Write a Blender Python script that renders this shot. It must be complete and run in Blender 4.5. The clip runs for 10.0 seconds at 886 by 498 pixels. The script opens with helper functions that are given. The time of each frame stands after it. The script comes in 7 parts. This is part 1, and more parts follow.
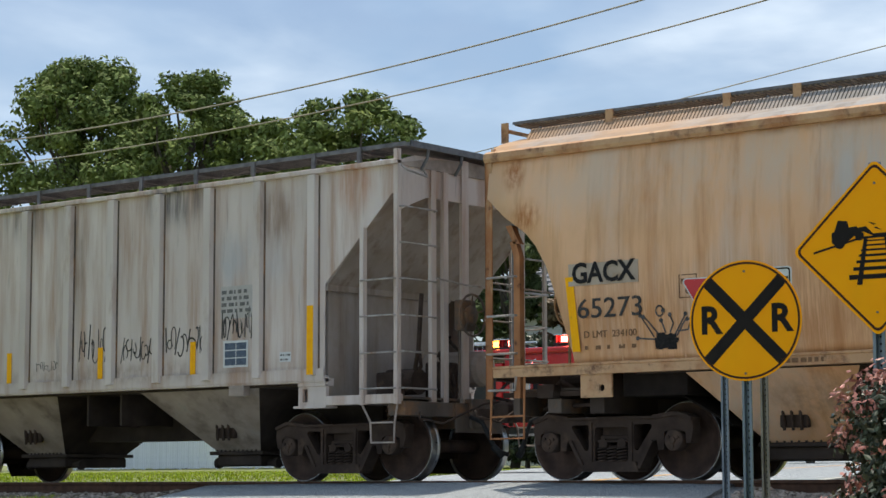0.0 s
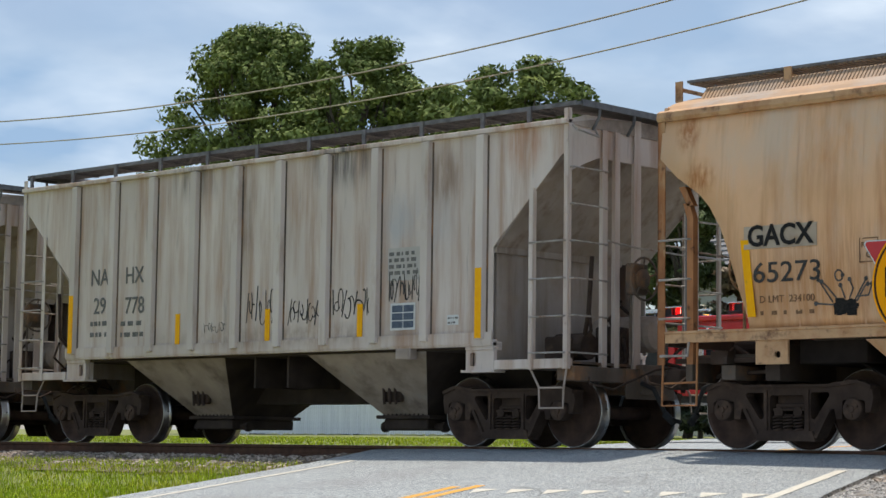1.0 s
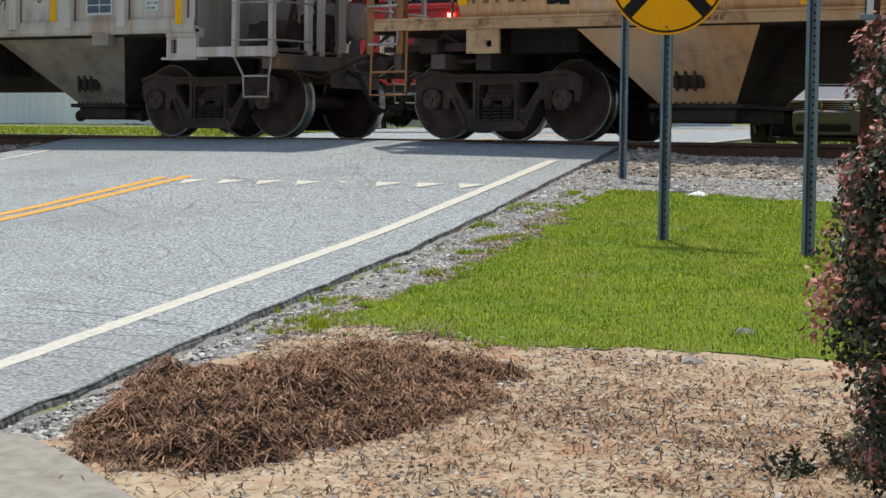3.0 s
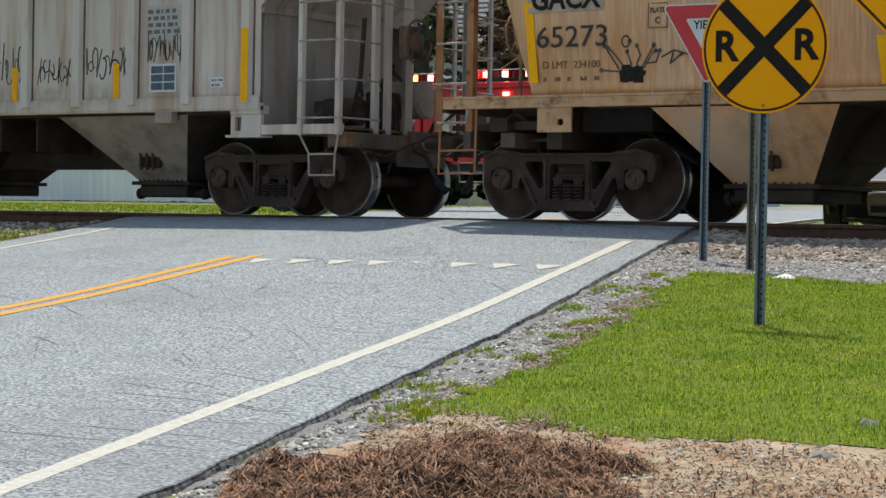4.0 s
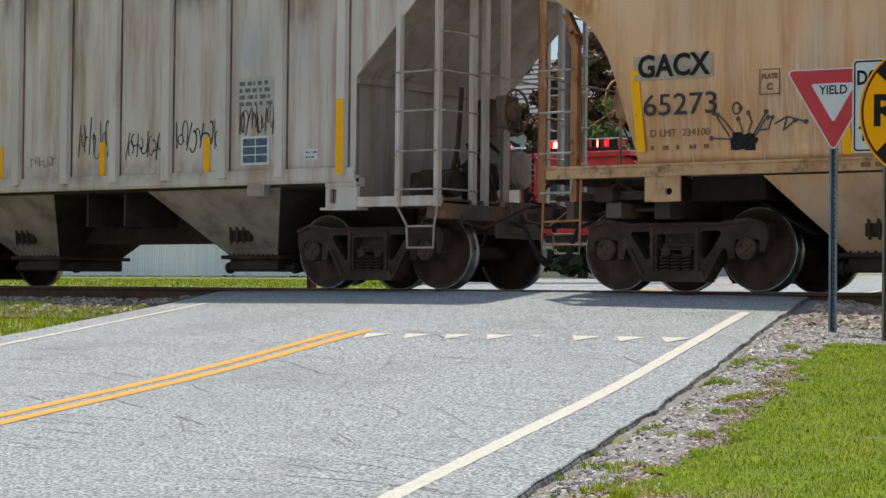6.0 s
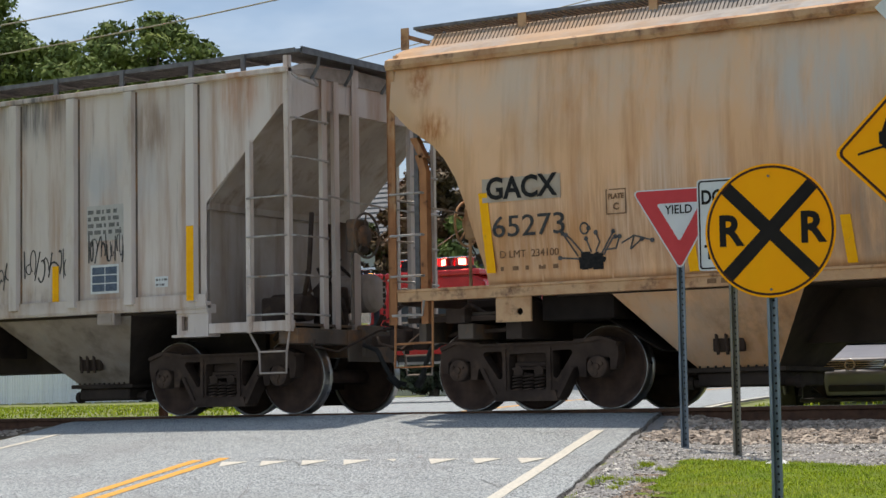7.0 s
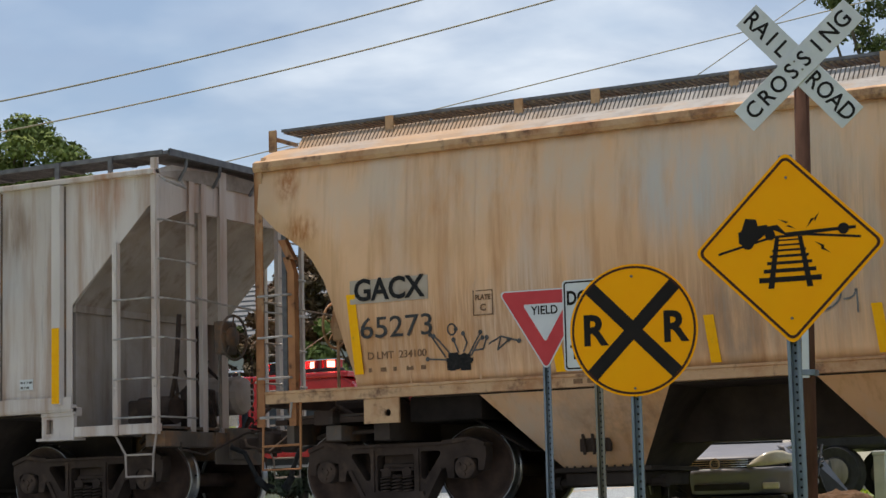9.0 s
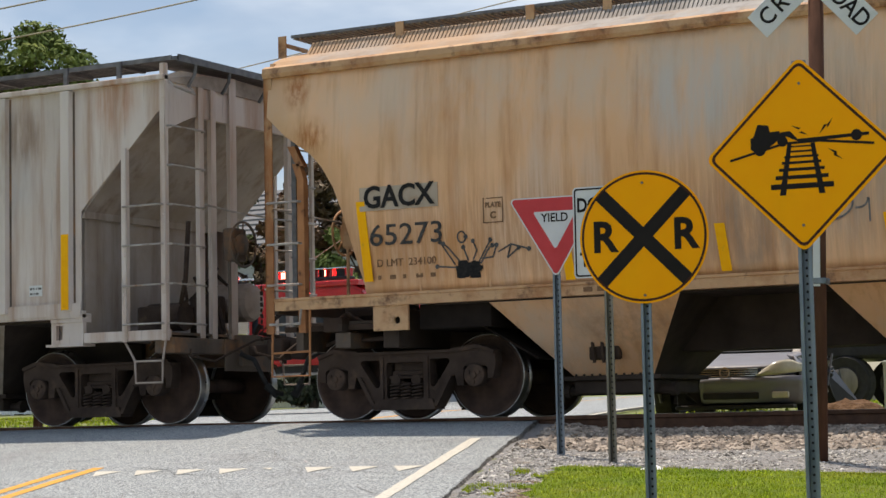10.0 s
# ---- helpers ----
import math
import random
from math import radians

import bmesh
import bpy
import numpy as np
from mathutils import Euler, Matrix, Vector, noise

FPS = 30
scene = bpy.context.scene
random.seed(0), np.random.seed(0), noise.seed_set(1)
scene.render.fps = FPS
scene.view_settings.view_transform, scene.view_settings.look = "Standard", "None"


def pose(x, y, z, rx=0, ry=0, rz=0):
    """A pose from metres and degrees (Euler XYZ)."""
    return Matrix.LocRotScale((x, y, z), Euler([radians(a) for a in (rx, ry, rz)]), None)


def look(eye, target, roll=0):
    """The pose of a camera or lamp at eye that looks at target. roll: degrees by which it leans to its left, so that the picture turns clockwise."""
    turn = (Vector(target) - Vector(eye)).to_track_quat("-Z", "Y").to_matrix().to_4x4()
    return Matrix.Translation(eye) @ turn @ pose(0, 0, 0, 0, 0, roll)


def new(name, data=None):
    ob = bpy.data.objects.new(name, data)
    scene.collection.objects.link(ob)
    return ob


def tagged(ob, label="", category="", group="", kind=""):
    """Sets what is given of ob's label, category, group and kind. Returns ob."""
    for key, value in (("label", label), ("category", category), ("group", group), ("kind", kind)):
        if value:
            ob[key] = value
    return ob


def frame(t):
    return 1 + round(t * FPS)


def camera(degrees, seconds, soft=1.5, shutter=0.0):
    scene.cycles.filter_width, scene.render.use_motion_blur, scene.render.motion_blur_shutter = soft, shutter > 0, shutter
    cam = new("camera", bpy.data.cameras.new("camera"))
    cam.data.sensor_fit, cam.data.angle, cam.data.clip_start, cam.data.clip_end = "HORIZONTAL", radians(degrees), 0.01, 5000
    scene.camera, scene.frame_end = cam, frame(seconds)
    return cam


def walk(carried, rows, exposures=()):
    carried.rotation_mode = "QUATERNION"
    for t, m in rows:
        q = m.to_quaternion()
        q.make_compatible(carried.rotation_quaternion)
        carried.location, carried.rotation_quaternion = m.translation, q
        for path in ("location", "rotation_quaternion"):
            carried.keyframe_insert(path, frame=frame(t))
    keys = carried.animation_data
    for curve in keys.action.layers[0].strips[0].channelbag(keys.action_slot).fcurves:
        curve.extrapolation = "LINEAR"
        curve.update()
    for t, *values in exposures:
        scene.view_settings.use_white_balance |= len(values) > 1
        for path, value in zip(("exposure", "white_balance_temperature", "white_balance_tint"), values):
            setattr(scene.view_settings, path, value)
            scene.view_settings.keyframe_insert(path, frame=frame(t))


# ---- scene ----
cam = camera(24.23, 10.0)
PATH = [
    (0, (14.6247, -21.4619, -0.0329), (13.3831, -19.9103, 0.1928), -0.13),
    (0.5, (14.3359, -21.0060, -0.0039), (12.9997, -19.5352, 0.2235), 0.29),
    (1, (14.3028, -21.0179, -0.0718), (12.9329, -19.5739, 0.1235), 0.77),
    (1.5, (14.2702, -21.0010, -0.0466), (12.9706, -19.4832, 0.0378), 0.73),
    (2, (14.1427, -20.9082, -0.0668), (12.9322, -19.3163, -0.0865), 0.90),
    (2.2, (14.0730, -20.8661, -0.0897), (12.8906, -19.2538, -0.1383), 0.98),
    (3.3, (13.4967, -20.8791, -0.0736), (12.3740, -19.2272, -0.1759), 0.75),
    (3.5, (13.3946, -20.8578, -0.0789), (12.2662, -19.2089, -0.1681), 0.81),
    (4, (13.1415, -20.7370, -0.0707), (11.9830, -19.1069, -0.0952), 1.08),
    (4.5, (12.8214, -20.8258, -0.0816), (11.6374, -19.2142, -0.0563), 1.22),
    (5, (12.5525, -20.8322, -0.0841), (11.3539, -19.2315, -0.0493), 1.29),
    (5.2, (12.4394, -20.7716, -0.1137), (11.2332, -19.1764, -0.0930), 1.17),
    (6.3, (12.2381, -20.8465, -0.0487), (11.0786, -19.2188, 0.0288), -0.04),
    (6.5, (12.2331, -20.8669, -0.0291), (11.1057, -19.2183, 0.0755), -0.37),
    (7, (12.2619, -20.9094, -0.0133), (11.1999, -19.2220, 0.1448), -0.92),
    (7.5, (12.2981, -20.9383, -0.0194), (11.2945, -19.2203, 0.1837), -1.30),
    (8, (12.3149, -20.9701, -0.0216), (11.3624, -19.2284, 0.2221), -1.45),
    (8.5, (12.3176, -20.9586, -0.0376), (11.3802, -19.2112, 0.2231), -1.51),
    (9, (12.3157, -20.9659, -0.0388), (11.3696, -19.2223, 0.2160), -1.43),
    (9.5, (12.3087, -20.9347, -0.0477), (11.3498, -19.1934, 0.1726), -1.34),
    (10, (12.2829, -20.8797, -0.0606), (11.3212, -19.1342, 0.1080), -1.16),
]
walk(cam, [(t, look(eye, target, roll)) for t, eye, target, roll in PATH],
     exposures=[(0, 0.33, 6650, 11), (2.2, 0.24, 6950, 14), (3.3, 0.14, 6550, 9), (4.5, 0.16, 6650, 10), (5.2, 0.17, 6750, 11), (6.5, 0.26, 6850, 13),
                (9.0, 0.24, 7000, 14), (10.0, 0.32, 7150, 15)])


# ---- world, sun, exposure ----
SUN_DIR = Vector((-0.22, 0.17, 1.0)).normalized()


def make_world():
    w = bpy.data.worlds.new("sky")
    scene.world = w
    w.use_nodes = True
    nt = w.node_tree
    nt.nodes.clear()
    out = nt.nodes.new("ShaderNodeOutputWorld")
    bg = nt.nodes.new("ShaderNodeBackground")
    sky = nt.nodes.new("ShaderNodeTexSky")
    sky.sky_type = "NISHITA"
    sky.sun_disc = False
    sky.sun_elevation = math.asin(SUN_DIR.z)
    sky.sun_rotation = math.atan2(SUN_DIR.x, SUN_DIR.y)
    sky.air_density, sky.dust_density, sky.ozone_density = 1.0, 1.2, 1.5
    tc = nt.nodes.new("ShaderNodeTexCoord")
    sep = nt.nodes.new("ShaderNodeSeparateXYZ")
    nt.links.new(tc.outputs["Generated"], sep.inputs[0])
    add = nt.nodes.new("ShaderNodeMath")
    add.operation = "ADD"
    add.inputs[1].default_value = 0.22
    nt.links.new(sep.outputs[2], add.inputs[0])
    mx = nt.nodes.new("ShaderNodeMath")
    mx.operation = "MAXIMUM"
    mx.inputs[1].default_value = 0.05
    nt.links.new(add.outputs[0], mx.inputs[0])
    comb = nt.nodes.new("ShaderNodeCombineXYZ")
    for i in (0, 1):
        dv = nt.nodes.new("ShaderNodeMath")
        dv.operation = "DIVIDE"
        nt.links.new(sep.outputs[i], dv.inputs[0])
        nt.links.new(mx.outputs[0], dv.inputs[1])
        nt.links.new(dv.outputs[0], comb.inputs[i])
    n1 = nt.nodes.new("ShaderNodeTexNoise")
    n1.inputs["Scale"].default_value = 2.1
    n1.inputs["Detail"].default_value = 7
    n1.inputs["Roughness"].default_value = 0.52
    n1.inputs["Distortion"].default_value = 0.35
    nt.links.new(comb.outputs[0], n1.inputs["Vector"])
    ramp = nt.nodes.new("ShaderNodeValToRGB")
    ramp.color_ramp.elements[0].position, ramp.color_ramp.elements[1].position = 0.36, 0.62
    nt.links.new(n1.outputs["Fac"], ramp.inputs[0])
    n2 = nt.nodes.new("ShaderNodeTexNoise")
    n2.inputs["Scale"].default_value = 1.7
    n2.inputs["Detail"].default_value = 5
    nt.links.new(comb.outputs[0], n2.inputs["Vector"])
    ramp2 = nt.nodes.new("ShaderNodeValToRGB")
    ramp2.color_ramp.elements[0].position, ramp2.color_ramp.elements[1].position = 0.42, 0.60
    ramp2.color_ramp.elements[0].color = (2.7, 4.2, 6.2, 1)
    ramp2.color_ramp.elements[1].color = (6.8, 7.95, 9.1, 1)
    nt.links.new(n2.outputs["Fac"], ramp2.inputs[0])
    mix = nt.nodes.new("ShaderNodeMix")
    mix.data_type = "RGBA"
    nt.links.new(ramp.outputs[0], mix.inputs["Factor"])
    nt.links.new(sky.outputs[0], mix.inputs["A"])
    nt.links.new(ramp2.outputs[0], mix.inputs["B"])
    nt.links.new(mix.outputs["Result"], bg.inputs[0])
    bg.inputs[1].default_value = 0.1
    nt.links.new(bg.outputs[0], out.inputs[0])
    sun = new("sun", bpy.data.lights.new("sun", "SUN"))
    sun.data.energy, sun.data.angle, sun.data.color = 3.35, radians(1.5), (1.0, 0.93, 0.82)
    sun.matrix_world = look(SUN_DIR * 50, (0, 0, 0))


make_world()


# ---- materials ----
def material(name, ramp, rough=0.6, metal=0.0, scale=4.0, stretch=(1, 1, 1), detail=6, bump=0.0, bump_scale=40.0,
             blot=None, blot_scale=1.2, blot_pos=(0.52, 0.7), blot_stretch=(1, 1, 1), blot2=None, blot2_scale=3.0, blot2_pos=(0.6, 0.75),
             blot2_stretch=(1, 1, 1), per_object=0.0, per_island=0.0, rough_var=0.12, glass=0.0, emit=0.0, coat=0.0, spots=(), spec=0.32):
    """A procedural surface: a colour ramp over noise, up to two layers of stains, fine relief."""
    m = bpy.data.materials.new(name)
    m.use_nodes = True
    nt = m.node_tree
    bsdf = nt.nodes["Principled BSDF"]
    tc = nt.nodes.new("ShaderNodeTexCoord")

    def noise_node(sc, st, det, rgh=0.55):
        mp = nt.nodes.new("ShaderNodeMapping")
        mp.inputs["Scale"].default_value = st
        nt.links.new(tc.outputs["Object"], mp.inputs[0])
        n = nt.nodes.new("ShaderNodeTexNoise")
        n.inputs["Scale"].default_value, n.inputs["Detail"].default_value, n.inputs["Roughness"].default_value = sc, det, rgh
        nt.links.new(mp.outputs[0], n.inputs["Vector"])
        return n.outputs["Fac"]

    base = noise_node(scale, stretch, detail)
    cr = nt.nodes.new("ShaderNodeValToRGB")
    els = cr.color_ramp.elements
    while len(els) < len(ramp):
        els.new(0.5)
    for e, (p, c) in zip(els, ramp):
        e.position, e.color = p, (*c, 1)
    nt.links.new(base, cr.inputs[0])
    col = cr.outputs[0]
    for bl, sc, ps, st in ((blot, blot_scale, blot_pos, blot_stretch), (blot2, blot2_scale, blot2_pos, blot2_stretch)):
        if bl:
            f = nt.nodes.new("ShaderNodeMapRange")
            f.inputs["From Min"].default_value, f.inputs["From Max"].default_value = ps
            nt.links.new(noise_node(sc, st, 7, 0.62), f.inputs["Value"])
            mix = nt.nodes.new("ShaderNodeMix")
            mix.data_type = "RGBA"
            mix.inputs["B"].default_value = (*bl, 1)
            nt.links.new(f.outputs[0], mix.inputs["Factor"])
            nt.links.new(col, mix.inputs["A"])
            col = mix.outputs["Result"]
    for centre, radii, colour, strength, sp_scale, sp_stretch in spots:
        mp = nt.nodes.new("ShaderNodeMapping")
        mp.inputs["Location"].default_value = [-c / r for c, r in zip(centre, radii)]
        mp.inputs["Scale"].default_value = [1 / r for r in radii]
        nt.links.new(tc.outputs["Object"], mp.inputs[0])
        ln = nt.nodes.new("ShaderNodeVectorMath")
        ln.operation = "LENGTH"
        nt.links.new(mp.outputs[0], ln.inputs[0])
        fall = nt.nodes.new("ShaderNodeMapRange")
        fall.interpolation_type = "SMOOTHSTEP"
        fall.inputs["From Min"].default_value, fall.inputs["From Max"].default_value = 1.0, 0.2
        nt.links.new(ln.outputs["Value"], fall.inputs["Value"])
        rag = nt.nodes.new("ShaderNodeMapRange")
        rag.inputs["From Min"].default_value, rag.inputs["From Max"].default_value = 0.36, 0.62
        nt.links.new(noise_node(sp_scale, sp_stretch, 7, 0.65), rag.inputs["Value"])
        mul = nt.nodes.new("ShaderNodeMath")
        mul.operation = "MULTIPLY"
        nt.links.new(fall.outputs[0], mul.inputs[0])
        nt.links.new(rag.outputs[0], mul.inputs[1])
        mu2 = nt.nodes.new("ShaderNodeMath")
        mu2.operation = "MULTIPLY"
        mu2.inputs[1].default_value = strength
        nt.links.new(mul.outputs[0], mu2.inputs[0])
        mix = nt.nodes.new("ShaderNodeMix")
        mix.data_type = "RGBA"
        mix.inputs["B"].default_value = (*colour, 1)
        nt.links.new(mu2.outputs[0], mix.inputs["Factor"])
        nt.links.new(col, mix.inputs["A"])
        col = mix.outputs["Result"]
    for amount, kind in ((per_object, 0), (per_island, 1)):
        if amount:
            src = nt.nodes.new("ShaderNodeObjectInfo" if kind == 0 else "ShaderNodeNewGeometry")
            mr = nt.nodes.new("ShaderNodeMapRange")
            mr.inputs["To Min"].default_value, mr.inputs["To Max"].default_value = 1 - amount, 1 + amount
            nt.links.new(src.outputs["Random" if kind == 0 else "Random Per Island"], mr.inputs["Value"])
            hs = nt.nodes.new("ShaderNodeHueSaturation")
            nt.links.new(mr.outputs[0], hs.inputs["Value"])
            nt.links.new(col, hs.inputs["Color"])
            col = hs.outputs[0]
    nt.links.new(col, bsdf.inputs["Base Color"])
    rr = nt.nodes.new("ShaderNodeMapRange")
    rr.inputs["To Min"].default_value, rr.inputs["To Max"].default_value = max(0.02, rough - rough_var), min(1, rough + rough_var)
    nt.links.new(noise_node(scale * 2.3, stretch, 3), rr.inputs["Value"])
    nt.links.new(rr.outputs[0], bsdf.inputs["Roughness"])
    bsdf.inputs["Metallic"].default_value = metal
    bsdf.inputs["Coat Weight"].default_value = coat
    bsdf.inputs["Specular IOR Level"].default_value = spec
    if glass:
        bsdf.inputs["Transmission Weight"].default_value = glass
    if emit:
        bsdf.inputs["Emission Strength"].default_value = emit
        bsdf.inputs["Emission Color"].default_value = (*ramp[-1][1], 1)
    if bump:
        bp = nt.nodes.new("ShaderNodeBump")
        bp.inputs["Strength"].default_value, bp.inputs["Distance"].default_value = bump, 0.02
        nt.links.new(noise_node(bump_scale, (1, 1, 1), 5), bp.inputs["Height"])
        nt.links.new(bp.outputs[0], bsdf.inputs["Normal"])
    return m


def two(a, b, lo=0.3, hi=0.7):
    return [(lo, a), (hi, b)]


M = {}
RUST, BROWN, SOOT, BLUISH = (0.42, 0.15, 0.04), (0.20, 0.12, 0.075), (0.06, 0.055, 0.06), (0.40, 0.42, 0.45)
M["grey_steel"] = material("grey_car_paint", two((0.53, 0.455, 0.41), (0.67, 0.59, 0.54)), 0.62, 0, 1.3, (1, 1, 0.35), bump=0.15, bump_scale=9,
                           blot=(0.36, 0.205, 0.125), blot_scale=2.6, blot_stretch=(1.6, 1, 0.14), blot_pos=(0.45, 0.76),
                           blot2=(0.17, 0.145, 0.13), blot2_scale=6.5, blot2_stretch=(1.5, 1, 0.12), blot2_pos=(0.60, 0.86),
                           spots=(((1.7, -1.58, 3.9), (0.9, 1, 0.55), SOOT, 0.85, 7, (1.6, 1, 0.12)), ((-1.4, -1.58, 3.9), (0.8, 1, 0.5), SOOT, 0.6, 7, (1.6, 1, 0.12)),
                                  ((5.0, -1.58, 3.8), (0.5, 1, 0.5), RUST, 0.6, 6, (1.5, 1, 0.15)), ((3.6, -1.58, 3.5), (0.5, 1, 0.6), BROWN, 0.7, 5, (1.5, 1, 0.2)),
                                  ((3.0, -1.58, 2.9), (1.1, 1, 0.7), BLUISH, 0.6, 2, (1, 1, 0.5)), ((-0.4, -1.6, 3.2), (0.5, 1, 1.2), BROWN, 0.8, 5, (1.5, 1, 0.15)),
                                  ((0.6, -1.6, 1.5), (4.5, 1, 0.22), BROWN, 0.45, 5, (1, 1, 0.6))))
M["grey_dark"] = material("grimy_grey_paint", two((0.30, 0.243, 0.205), (0.46, 0.38, 0.33)), 0.7, 0, 2.0, bump=0.2, bump_scale=14,
                          blot=(0.085, 0.062, 0.048), blot_scale=1.6, blot_pos=(0.48, 0.74), blot2=(0.34, 0.32, 0.30), blot2_scale=2.4, blot2_pos=(0.6, 0.74))
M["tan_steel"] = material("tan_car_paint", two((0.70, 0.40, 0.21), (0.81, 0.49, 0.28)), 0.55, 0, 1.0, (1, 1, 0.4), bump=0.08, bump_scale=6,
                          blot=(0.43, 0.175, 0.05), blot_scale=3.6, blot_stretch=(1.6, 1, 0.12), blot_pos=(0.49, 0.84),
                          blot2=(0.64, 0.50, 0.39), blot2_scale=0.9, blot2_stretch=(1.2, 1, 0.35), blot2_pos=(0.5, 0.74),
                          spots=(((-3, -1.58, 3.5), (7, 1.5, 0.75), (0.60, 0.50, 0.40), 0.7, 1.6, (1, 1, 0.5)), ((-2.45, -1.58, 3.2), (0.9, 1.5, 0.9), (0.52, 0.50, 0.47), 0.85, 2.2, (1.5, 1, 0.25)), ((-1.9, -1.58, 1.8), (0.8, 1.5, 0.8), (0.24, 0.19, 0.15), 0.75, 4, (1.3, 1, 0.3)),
                                 ((-7.25, -1.58, 3.72), (0.22, 1.5, 0.32), RUST, 0.95, 14, (1, 1, 0.6)), ((-7.05, -1.58, 3.15), (0.32, 1.5, 0.3), RUST, 0.9, 14, (1.4, 1, 0.35)),
                                 ((-5.6, -1.58, 1.75), (1.6, 1.5, 0.6), (0.50, 0.22, 0.07), 0.75, 9, (1.8, 1, 0.1)), ((-3.3, -1.58, 1.6), (1.6, 1.5, 0.45), (0.46, 0.20, 0.075), 0.7, 9, (1.8, 1, 0.1)),
                                 ((-5.6, -1.58, 2.95), (1.3, 1.5, 0.5), (0.56, 0.33, 0.17), 0.6, 2.0, (1, 1, 0.5)), ((-0.8, -1.58, 2.4), (1.0, 1.5, 1.2), (0.40, 0.34, 0.28), 0.6, 3, (1.5, 1, 0.2)),
                                 ((-4.0, -1.58, 1.95), (4.8, 1.5, 0.85), (0.42, 0.195, 0.075), 0.6, 24, (1.8, 1, 0.05)), ((-1.2, -1.58, 2.5), (1.6, 1.5, 1.4), (0.30, 0.23, 0.17), 0.5, 20, (1.6, 1, 0.06)),
                                 # first entry: dark brown band painted as the eave's shadow line
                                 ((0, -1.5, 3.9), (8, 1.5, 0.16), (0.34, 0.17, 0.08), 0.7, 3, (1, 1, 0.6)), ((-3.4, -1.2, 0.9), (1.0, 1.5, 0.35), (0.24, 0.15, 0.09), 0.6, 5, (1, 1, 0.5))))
M["tan_rust"] = material("rusty_tan_paint", two((0.52, 0.31, 0.165), (0.62, 0.40, 0.225)), 0.65, 0, 2.2, bump=0.25, bump_scale=30,
                         blot=(0.36, 0.155, 0.06), blot_scale=2.2, blot_pos=(0.44, 0.66), blot2=(0.13, 0.06, 0.035), blot2_scale=6, blot2_pos=(0.54, 0.72))
M["truck_steel"] = material("dusty_cast_steel", two((0.036, 0.024, 0.019), (0.080, 0.055, 0.043)), 0.9, 0.0, 3.5, spec=0.2, bump=0.3, bump_scale=60,
                            blot=(0.15, 0.095, 0.065), blot_scale=2.5, blot_pos=(0.55, 0.75))
M["wheel_plate"] = material("brown_wheel_steel", two((0.046, 0.028, 0.022), (0.105, 0.064, 0.048)), 0.8, 0.0, 5, spec=0.25, bump=0.1, bump_scale=50)
M["tread"] = material("polished_tread", two((0.32, 0.31, 0.30), (0.55, 0.54, 0.53)), 0.3, 1.0, 6, rough_var=0.08)
M["rail"] = material("rusty_rail", two((0.07, 0.035, 0.022), (0.14, 0.07, 0.042)), 0.8, 0.1, 8, bump=0.2, bump_scale=60)
M["rail_top"] = material("worn_rail_head", two((0.2, 0.18, 0.17), (0.4, 0.38, 0.36)), 0.35, 1.0, 8)
M["yellow_reflector"] = material("yellow_reflective_tape", two((0.92, 0.41, 0.004), (0.95, 0.47, 0.008)), 0.5, 0, 14, spec=0.12, blot=(0.5, 0.27, 0.03), blot_scale=9, blot_pos=(0.6, 0.8))
M["sign_yellow"] = material("yellow_sign_sheeting", two((0.99, 0.375, 0.001), (1.0, 0.41, 0.002)), 0.5, 0, 3, blot=(0.92, 0.37, 0.002), blot_scale=2.5, blot_pos=(0.55, 0.85), spec=0.12)
M["sign_black"] = material("black_sign_ink", two((0.010, 0.008, 0.007), (0.017, 0.013, 0.011)), 0.5, 0, 6, spec=0.15)
M["sign_border"] = material("dark_sign_border", two((0.05, 0.018, 0.01), (0.07, 0.024, 0.012)), 0.5, 0, 6, spec=0.15)
M["sign_red"] = material("red_sign_sheeting", two((0.50, 0.035, 0.04), (0.58, 0.05, 0.055)), 0.35, 0, 5)
M["sign_white"] = material("white_sign_sheeting", two((0.54, 0.56, 0.57), (0.65, 0.66, 0.665)), 0.4, 0, 4, blot=(0.5, 0.5, 0.49), blot_scale=5, blot_pos=(0.6, 0.8))
M["galv"] = material("galvanised_post", two((0.12, 0.15, 0.18), (0.24, 0.28, 0.32)), 0.5, 0.5, 9, (1, 1, 0.3))
M["galv_old"] = material("weathered_galvanised_post", two((0.14, 0.125, 0.10), (0.27, 0.25, 0.21)), 0.6, 0.3, 7, (1, 1, 0.3))
M["rust_pole"] = material("rusty_brown_pole", two((0.050, 0.024, 0.017), (0.115, 0.055, 0.036)), 0.85, 0.0, 7, (1, 1, 0.25), spec=0.1, bump=0.2, bump_scale=30)
M["asphalt"] = material("worn_grey_asphalt", two((0.11, 0.128, 0.138), (0.54, 0.585, 0.60), 0.38, 0.64), 0.9, 0, 48, detail=4, bump=0.6, bump_scale=90,
                        blot=(0.22, 0.223, 0.23), blot_scale=0.5, blot_pos=(0.50, 0.85), blot2=(0.50, 0.505, 0.51), blot2_scale=95, blot2_pos=(0.58, 0.70))
M["asphalt_edge"] = material("broken_asphalt_edge", two((0.045, 0.043, 0.04), (0.24, 0.235, 0.225), 0.38, 0.62), 0.95, 0, 22, bump=0.6, bump_scale=50)
M["line_white"] = material("worn_white_line", two((0.50, 0.485, 0.42), (0.64, 0.62, 0.55)), 0.8, 0, 30, blot=(0.36, 0.36, 0.36), blot_scale=24, blot_pos=(0.56, 0.7))
